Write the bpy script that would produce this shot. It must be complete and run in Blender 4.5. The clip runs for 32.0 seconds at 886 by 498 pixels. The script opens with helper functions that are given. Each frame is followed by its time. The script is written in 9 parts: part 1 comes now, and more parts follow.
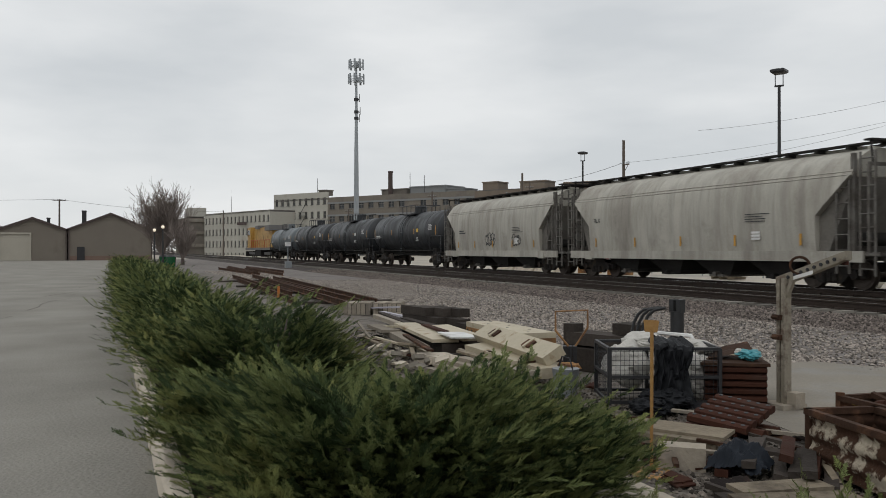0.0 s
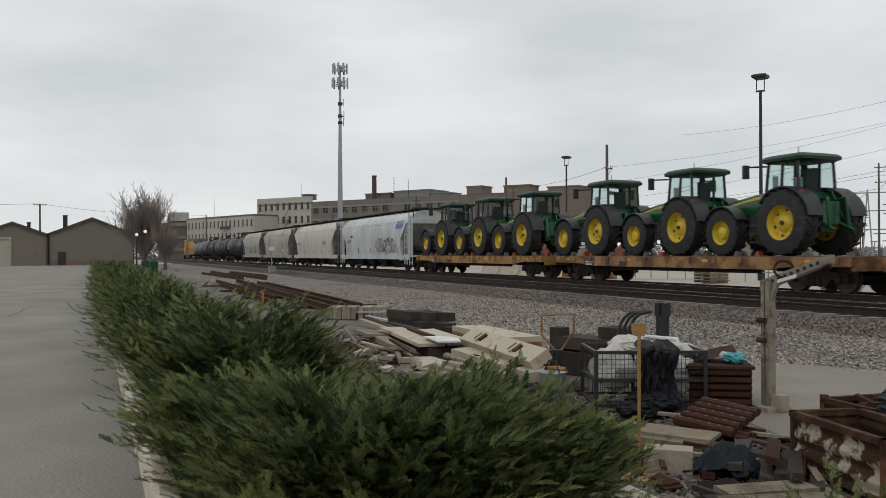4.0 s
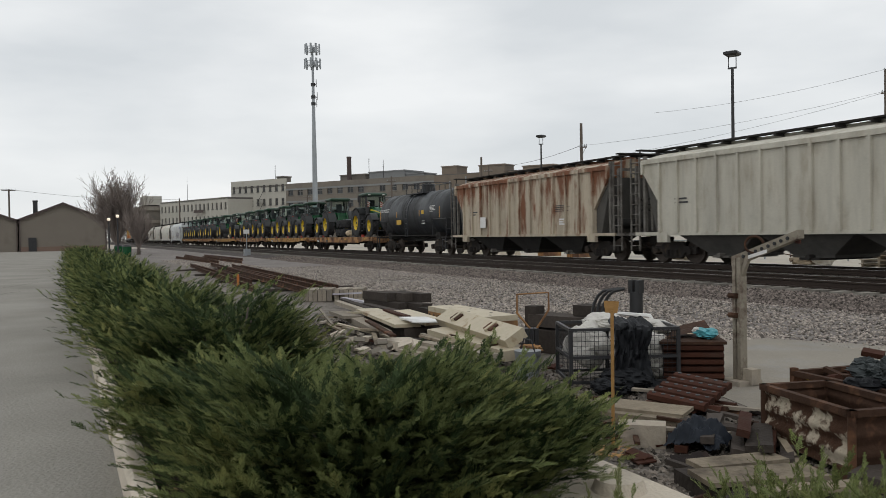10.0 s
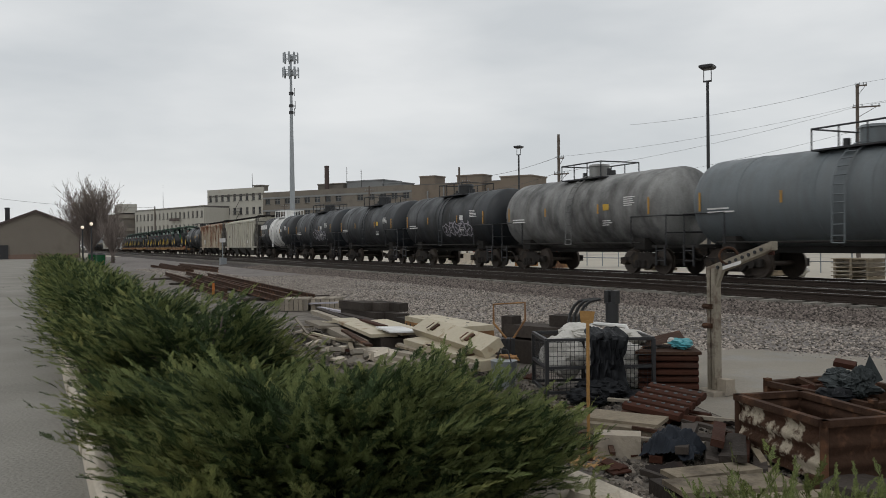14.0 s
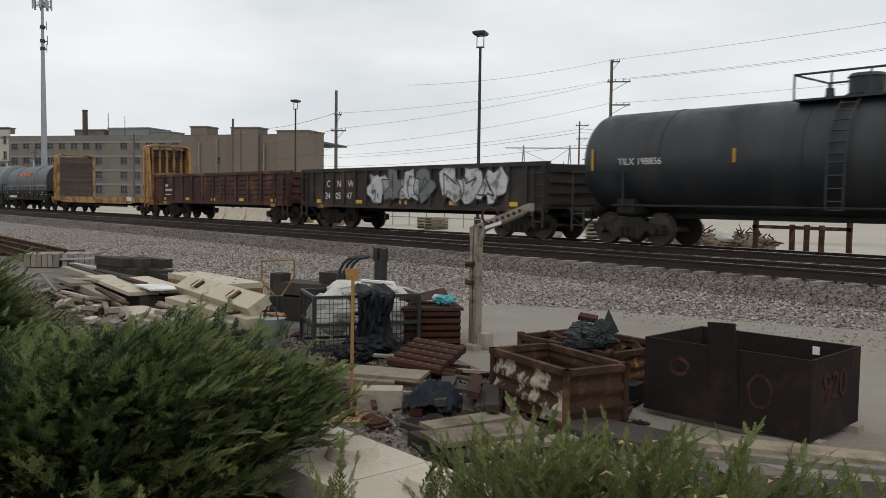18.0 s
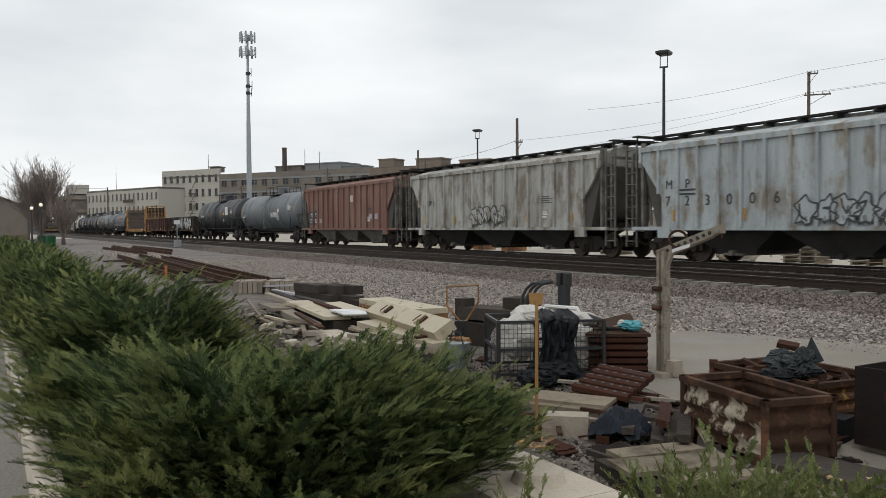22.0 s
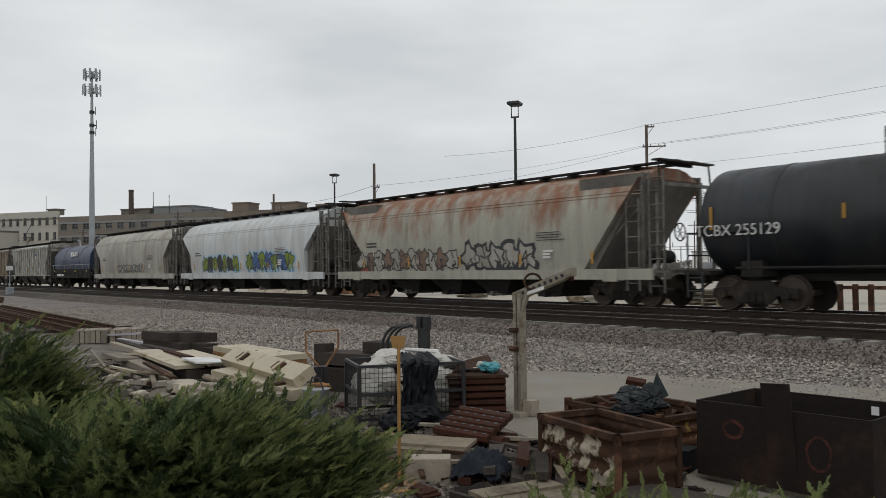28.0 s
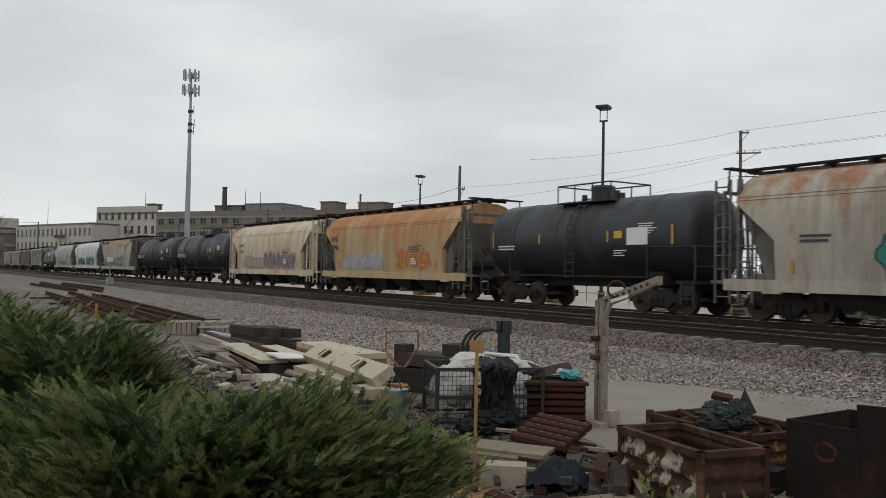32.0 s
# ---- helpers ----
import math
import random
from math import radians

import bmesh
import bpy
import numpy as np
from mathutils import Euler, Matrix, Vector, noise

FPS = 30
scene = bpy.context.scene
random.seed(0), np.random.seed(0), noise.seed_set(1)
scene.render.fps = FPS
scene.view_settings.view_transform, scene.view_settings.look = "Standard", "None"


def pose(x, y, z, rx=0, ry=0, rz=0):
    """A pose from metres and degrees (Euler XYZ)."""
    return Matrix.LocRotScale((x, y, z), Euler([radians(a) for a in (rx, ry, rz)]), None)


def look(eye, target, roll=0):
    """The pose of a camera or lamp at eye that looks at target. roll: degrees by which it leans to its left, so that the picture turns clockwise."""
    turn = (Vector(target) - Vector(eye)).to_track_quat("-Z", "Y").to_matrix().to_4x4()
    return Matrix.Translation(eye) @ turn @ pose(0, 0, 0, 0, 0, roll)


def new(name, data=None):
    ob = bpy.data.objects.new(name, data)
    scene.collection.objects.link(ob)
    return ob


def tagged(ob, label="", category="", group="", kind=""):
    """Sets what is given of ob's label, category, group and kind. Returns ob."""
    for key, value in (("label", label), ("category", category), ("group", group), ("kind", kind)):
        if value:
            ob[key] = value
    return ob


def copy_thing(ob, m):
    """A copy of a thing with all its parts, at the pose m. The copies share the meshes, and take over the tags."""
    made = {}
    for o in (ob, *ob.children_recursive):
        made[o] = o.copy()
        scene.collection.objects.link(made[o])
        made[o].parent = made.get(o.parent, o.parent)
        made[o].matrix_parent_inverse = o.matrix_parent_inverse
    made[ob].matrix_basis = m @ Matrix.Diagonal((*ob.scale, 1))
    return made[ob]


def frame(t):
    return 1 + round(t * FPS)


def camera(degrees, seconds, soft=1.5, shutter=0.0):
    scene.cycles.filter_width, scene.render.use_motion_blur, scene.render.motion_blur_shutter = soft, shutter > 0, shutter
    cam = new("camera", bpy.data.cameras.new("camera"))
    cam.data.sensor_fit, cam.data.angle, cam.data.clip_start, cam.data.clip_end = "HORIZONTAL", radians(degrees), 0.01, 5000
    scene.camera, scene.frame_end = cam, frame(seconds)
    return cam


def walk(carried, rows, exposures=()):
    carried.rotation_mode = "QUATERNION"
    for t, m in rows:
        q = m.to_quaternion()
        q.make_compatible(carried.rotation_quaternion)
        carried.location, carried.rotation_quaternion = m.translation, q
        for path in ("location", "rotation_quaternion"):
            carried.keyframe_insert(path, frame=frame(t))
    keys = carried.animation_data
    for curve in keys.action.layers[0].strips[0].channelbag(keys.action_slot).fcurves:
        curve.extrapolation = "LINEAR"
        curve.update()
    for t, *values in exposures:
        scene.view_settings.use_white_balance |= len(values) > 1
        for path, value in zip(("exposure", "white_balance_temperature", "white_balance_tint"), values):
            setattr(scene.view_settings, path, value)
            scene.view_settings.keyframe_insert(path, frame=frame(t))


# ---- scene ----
cam = camera(56.23, 32.0, soft=0.6, shutter=0.12)
PATH = [
    (0.0, pose(0.000, -0.000, 1.600, 90.05, 0.05, 68.25)),
    (0.5, pose(0.023, -0.020, 1.607, 90.04, 0.83, 68.66)),
    (1.0, pose(0.027, -0.025, 1.609, 89.96, 1.58, 69.88)),
    (1.5, pose(0.010, -0.016, 1.607, 89.77, 1.69, 70.86)),
    (2.0, pose(-0.007, -0.017, 1.601, 89.59, 1.36, 70.59)),
    (2.5, pose(-0.007, -0.023, 1.602, 89.73, 1.09, 69.78)),
    (3.0, pose(-0.017, -0.028, 1.602, 89.91, 0.83, 68.06)),
    (3.5, pose(-0.007, -0.039, 1.601, 90.42, 0.29, 67.06)),
    (4.0, pose(0.000, -0.035, 1.601, 90.34, 0.15, 67.14)),
    (4.5, pose(0.006, -0.030, 1.602, 89.94, 0.54, 66.20)),
    (6.5, pose(0.021, -0.027, 1.604, 88.95, 2.28, 65.54)),
    (7.0, pose(0.024, -0.025, 1.607, 88.48, 2.33, 64.86)),
    (7.5, pose(0.025, -0.027, 1.606, 88.44, 2.04, 64.17)),
    (8.0, pose(0.022, -0.030, 1.602, 88.42, 1.95, 64.22)),
    (8.5, pose(0.019, -0.023, 1.602, 88.53, 1.90, 64.84)),
    (9.0, pose(0.012, -0.021, 1.602, 88.49, 1.64, 64.95)),
    (9.5, pose(0.006, -0.018, 1.602, 88.60, 1.18, 65.42)),
    (10.0, pose(0.005, -0.013, 1.601, 88.97, 0.96, 65.50)),
    (10.5, pose(0.013, -0.014, 1.605, 89.32, 0.65, 64.97)),
    (11.0, pose(0.019, -0.020, 1.606, 90.06, 0.54, 64.65)),
    (11.5, pose(0.020, -0.025, 1.607, 90.76, 0.55, 64.96)),
    (12.0, pose(0.012, -0.018, 1.604, 91.04, 0.51, 64.86)),
    (12.5, pose(0.003, -0.009, 1.603, 91.02, 0.46, 64.43)),
    (13.0, pose(0.008, -0.018, 1.603, 91.08, 0.51, 64.31)),
    (13.5, pose(0.005, -0.021, 1.599, 90.43, 0.35, 64.29)),
    (15.5, pose(-0.030, 0.122, 1.595, 86.17, 1.90, 58.19)),
    (15.6, pose(-0.026, 0.115, 1.594, 86.34, 1.54, 56.45)),
    (16.0, pose(-0.010, 0.086, 1.592, 87.04, 0.10, 52.50)),
    (16.5, pose(-0.011, 0.083, 1.587, 86.83, -1.78, 49.40)),
    (17.0, pose(-0.007, 0.077, 1.594, 87.18, -1.64, 49.27)),
    (17.5, pose(-0.016, 0.086, 1.590, 87.01, -1.15, 49.28)),
    (18.0, pose(-0.015, 0.098, 1.596, 86.68, -0.78, 48.64)),
    (18.5, pose(-0.009, 0.088, 1.588, 86.07, -0.81, 50.18)),
    (19.0, pose(-0.007, 0.102, 1.584, 85.44, -0.96, 52.82)),
    (19.5, pose(0.004, 0.108, 1.595, 86.15, -0.80, 54.32)),
    (20.0, pose(0.021, 0.086, 1.593, 86.84, -0.34, 59.18)),
    (20.5, pose(-0.004, 0.101, 1.589, 88.14, 0.23, 60.71)),
    (21.0, pose(-0.008, 0.097, 1.584, 88.62, 0.41, 60.60)),
    (21.5, pose(-0.014, 0.099, 1.582, 88.49, 0.38, 60.38)),
    (22.0, pose(-0.008, 0.082, 1.582, 88.46, 0.36, 61.13)),
    (22.5, pose(-0.016, 0.102, 1.583, 89.09, 0.94, 61.27)),
    (23.0, pose(-0.012, 0.099, 1.579, 89.33, 1.50, 59.44)),
    (23.5, pose(0.003, 0.081, 1.579, 89.29, 2.15, 58.16)),
    (24.0, pose(0.006, 0.075, 1.577, 89.34, 2.31, 57.88)),
    (24.5, pose(0.002, 0.086, 1.577, 88.54, 2.02, 57.57)),
    (26.5, pose(-0.004, 0.058, 1.580, 89.12, 2.03, 53.60)),
    (27.0, pose(0.000, 0.039, 1.577, 89.75, 1.35, 53.09)),
    (27.5, pose(-0.010, 0.051, 1.575, 90.54, 1.16, 52.33)),
    (28.0, pose(-0.011, 0.045, 1.575, 91.45, 0.64, 51.29)),
    (28.5, pose(-0.011, 0.042, 1.580, 91.97, -0.07, 50.91)),
    (29.0, pose(-0.013, 0.048, 1.579, 91.43, 0.15, 49.45)),
    (29.5, pose(-0.011, 0.049, 1.579, 90.79, 0.14, 48.40)),
    (30.0, pose(-0.011, 0.041, 1.581, 90.66, -0.33, 49.72)),
    (30.5, pose(-0.018, 0.051, 1.581, 90.62, -0.60, 53.02)),
    (31.0, pose(-0.041, 0.071, 1.583, 90.56, -1.01, 56.04)),
    (31.5, pose(-0.048, 0.089, 1.586, 90.85, -0.88, 57.88)),
    (32.0, pose(-0.039, 0.086, 1.585, 91.60, -1.11, 57.02)),
]
walk(cam, PATH, [(0, -0.07), (4, -0.07), (6.5, 0.06), (10.2, 0.08), (11.5, -0.10), (13.5, -0.15), (15.5, 0.11), (18, 0.13), (19.3, 0.25), (20.1, 0.33), (21.0, 0.21), (22.2, 0.19), (23.2, 0.07), (24.5, -0.01), (26.8, 0.03), (28, -0.09), (32, -0.09)])

# ---- light: an overcast sky with a faint wide sun behind the clouds ----
world = bpy.data.worlds.new("sky")
scene.world = world
world.use_nodes = True
wn, wl = world.node_tree.nodes, world.node_tree.links
wn.clear()
w_out = wn.new("ShaderNodeOutputWorld")
w_bg = wn.new("ShaderNodeBackground")
w_sky = wn.new("ShaderNodeTexSky")
w_sky.sky_type, w_sky.sun_disc = "NISHITA", False
w_sky.sun_elevation, w_sky.sun_rotation = radians(48), radians(40)
w_tc = wn.new("ShaderNodeTexCoord")
w_map = wn.new("ShaderNodeMapping")
w_map.inputs["Scale"].default_value = (1.2, 1.2, 4.2)
w_noise = wn.new("ShaderNodeTexNoise")
w_noise.inputs["Scale"].default_value, w_noise.inputs["Detail"].default_value, w_noise.inputs["Roughness"].default_value = 1.9, 5.0, 0.5
w_ramp = wn.new("ShaderNodeValToRGB")
w_ramp.color_ramp.elements[0].position, w_ramp.color_ramp.elements[0].color = 0.34, (0.67, 0.70, 0.722, 1)
w_ramp.color_ramp.elements[1].position, w_ramp.color_ramp.elements[1].color = 0.64, (0.88, 0.895, 0.90, 1)
w_scale = wn.new("ShaderNodeVectorMath")
w_scale.operation = "SCALE"
w_scale.inputs["Scale"].default_value = 0.07
w_mix = wn.new("ShaderNodeMix")
w_mix.data_type = "RGBA"
w_mix.inputs["Factor"].default_value = 0.92
wl.new(w_tc.outputs["Generated"], w_map.inputs["Vector"])
wl.new(w_map.outputs["Vector"], w_noise.inputs["Vector"])
wl.new(w_noise.outputs["Fac"], w_ramp.inputs["Fac"])
wl.new(w_sky.outputs["Color"], w_scale.inputs[0])
wl.new(w_scale.outputs["Vector"], w_mix.inputs[6])
wl.new(w_ramp.outputs["Color"], w_mix.inputs[7])
wl.new(w_mix.outputs[2], w_bg.inputs["Color"])
wl.new(w_bg.outputs["Background"], w_out.inputs["Surface"])
w_bg.inputs["Strength"].default_value = 1.0

sun = new("sun", bpy.data.lights.new("sun", "SUN"))
sun.data.energy, sun.data.angle, sun.data.color = 0.35, radians(25), (1.0, 0.97, 0.93)
sun.matrix_world = look((20, -30, 60), (-10, 10, 0))


# ---- materials ----
def mat(name, color, rough=0.7, metal=0.0, var=0.25, scale=3.0, fine=40.0, bump=0.25, second=None, second_at=0.62, second_scale=1.2, streak=1.0, island=0.0, obvar=0.0, soft=0.06, dist=0.02, top=0.0, top_z=3.0, grime=0.0, leafy=False):
    """A worn surface: two scales of noise over the colour, a second colour (rust, dirt, moss) in patches, fine relief."""
    m = bpy.data.materials.new(name)
    m.use_nodes = True
    nt, ln = m.node_tree.nodes, m.node_tree.links
    bsdf = nt["Principled BSDF"]
    tc = nt.new("ShaderNodeTexCoord")
    mp = nt.new("ShaderNodeMapping")
    mp.inputs["Scale"].default_value = (1, 1, streak)
    ln.new(tc.outputs["Object"], mp.inputs["Vector"])
    if obvar:
        oi = nt.new("ShaderNodeObjectInfo")
        mul = nt.new("ShaderNodeVectorMath")
        mul.operation = "SCALE"
        mul.inputs[0].default_value = (37, 53, 71)
        ln.new(oi.outputs["Random"], mul.inputs["Scale"])
        ln.new(mul.outputs["Vector"], mp.inputs["Location"])
    big = nt.new("ShaderNodeTexNoise")
    big.inputs["Scale"].default_value, big.inputs["Detail"].default_value = scale, 4.0
    small = nt.new("ShaderNodeTexNoise")
    small.inputs["Scale"].default_value, small.inputs["Detail"].default_value = fine, 3.0
    ln.new(mp.outputs["Vector"], big.inputs["Vector"])
    ln.new(tc.outputs["Object"], small.inputs["Vector"])
    def math_node(op, a, b):
        nd = nt.new("ShaderNodeMath")
        nd.operation = op
        for i, v in enumerate((a, b)):
            if isinstance(v, (int, float)):
                nd.inputs[i].default_value = v
            else:
                ln.new(v, nd.inputs[i])
        return nd.outputs[0]
    v = math_node("ADD", math_node("MULTIPLY", math_node("SUBTRACT", big.outputs["Fac"], 0.5), 2.4 * var), math_node("MULTIPLY", math_node("SUBTRACT", small.outputs["Fac"], 0.5), 1.6 * var))
    if island:
        geo = nt.new("ShaderNodeNewGeometry")
        v = math_node("ADD", v, math_node("MULTIPLY", math_node("SUBTRACT", geo.outputs["Random Per Island"], 0.5), 2 * island))
    if obvar:
        v = math_node("ADD", v, math_node("MULTIPLY", math_node("SUBTRACT", oi.outputs["Random"], 0.5), 2 * obvar))
    v = math_node("ADD", v, 1.0)
    hsv = nt.new("ShaderNodeHueSaturation")
    ln.new(v, hsv.inputs["Value"])
    src = nt.new("ShaderNodeRGB")
    src.outputs[0].default_value = (*color, 1)
    if second:
        n2 = nt.new("ShaderNodeTexNoise")
        n2.inputs["Scale"].default_value, n2.inputs["Detail"].default_value, n2.inputs["Roughness"].default_value = second_scale, 8.0, 0.62
        ln.new(mp.outputs["Vector"], n2.inputs["Vector"])
        ramp = nt.new("ShaderNodeValToRGB")
        ramp.color_ramp.elements[0].position, ramp.color_ramp.elements[1].position = second_at - soft, second_at + soft
        fac = n2.outputs["Fac"]
        if top:
            sep = nt.new("ShaderNodeSeparateXYZ")
            ln.new(tc.outputs["Object"], sep.inputs[0])
            fac = math_node("ADD", fac, math_node("MULTIPLY", math_node("SUBTRACT", sep.outputs["Z"], top_z), top))
        ln.new(fac, ramp.inputs["Fac"])
        mx = nt.new("ShaderNodeMix")
        mx.data_type = "RGBA"
        ln.new(ramp.outputs["Color"], mx.inputs["Factor"])
        ln.new(src.outputs[0], mx.inputs[6])
        mx.inputs[7].default_value = (*second, 1)
        ln.new(mx.outputs[2], hsv.inputs["Color"])
        rr = nt.new("ShaderNodeMapRange")
        rr.inputs["To Min"].default_value, rr.inputs["To Max"].default_value = rough, max(rough, 0.85)
        ln.new(ramp.outputs["Color"], rr.inputs["Value"])
        ln.new(rr.outputs["Result"], bsdf.inputs["Roughness"])
    else:
        ln.new(src.outputs[0], hsv.inputs["Color"])
        bsdf.inputs["Roughness"].default_value = rough
    base = hsv.outputs["Color"]
    if grime:
        # dirt run down in narrow vertical streaks, and soot blown along the flank
        gm = nt.new("ShaderNodeMapping")
        gm.inputs["Scale"].default_value = (1.0, 0.4, 0.09)
        ln.new(tc.outputs["Object"], gm.inputs["Vector"])
        gn = nt.new("ShaderNodeTexNoise")
        gn.inputs["Scale"].default_value, gn.inputs["Detail"].default_value, gn.inputs["Roughness"].default_value = 2.6, 9.0, 0.7
        ln.new(gm.outputs["Vector"], gn.inputs["Vector"])
        gr = nt.new("ShaderNodeMapRange")
        gr.inputs["From Min"].default_value, gr.inputs["From Max"].default_value, gr.inputs["To Max"].default_value = 0.46, 0.74, grime
        ln.new(gn.outputs["Fac"], gr.inputs["Value"])
        sp = nt.new("ShaderNodeTexNoise")
        sp.inputs["Scale"].default_value, sp.inputs["Detail"].default_value, sp.inputs["Roughness"].default_value = 1.1, 10.0, 0.72
        ln.new(tc.outputs["Object"], sp.inputs["Vector"])
        sr = nt.new("ShaderNodeMapRange")
        sr.inputs["From Min"].default_value, sr.inputs["From Max"].default_value, sr.inputs["To Max"].default_value = 0.52, 0.72, grime * 0.8
        ln.new(sp.outputs["Fac"], sr.inputs["Value"])
        gx = nt.new("ShaderNodeMix")
        gx.data_type = "RGBA"
        ln.new(math_node("MAXIMUM", gr.outputs["Result"], sr.outputs["Result"]), gx.inputs["Factor"])
        ln.new(base, gx.inputs[6])
        gx.inputs[7].default_value = (0.075, 0.06, 0.048, 1)
        base = gx.outputs[2]
    ln.new(base, bsdf.inputs["Base Color"])
    if leafy:
        tr_b = nt.new("ShaderNodeBsdfTranslucent")
        ln.new(base, tr_b.inputs["Color"])
        mixs = nt.new("ShaderNodeMixShader")
        mixs.inputs["Fac"].default_value = 0.3
        ln.new(bsdf.outputs["BSDF"], mixs.inputs[1])
        ln.new(tr_b.outputs["BSDF"], mixs.inputs[2])
        ln.new(mixs.outputs["Shader"], nt["Material Output"].inputs["Surface"])
    bsdf.inputs["Metallic"].default_value = metal
    if bump:
        bp = nt.new("ShaderNodeBump")
        bp.inputs["Strength"].default_value, bp.inputs["Distance"].default_value = bump, dist
        ln.new(small.outputs["Fac"], bp.inputs["Height"])
        ln.new(bp.outputs["Normal"], bsdf.inputs["Normal"])
    return m


def glass(name, color=(0.8, 0.9, 0.88), rough=0.05):
    m = bpy.data.materials.new(name)
    m.use_nodes = True
    b = m.node_tree.nodes["Principled BSDF"]
    b.inputs["Base Color"].default_value = (*color, 1)
    b.inputs["Roughness"].default_value, b.inputs["Transmission Weight"].default_value, b.inputs["IOR"].default_value = rough, 1.0, 1.05
    return m


def glow(name, color, strength):
    m = bpy.data.materials.new(name)
    m.use_nodes = True
    b = m.node_tree.nodes["Principled BSDF"]
    b.inputs["Base Color"].default_value = (*color, 1)
    b.inputs["Emission Color"].default_value, b.inputs["Emission Strength"].default_value = (*color, 1), strength
    return m


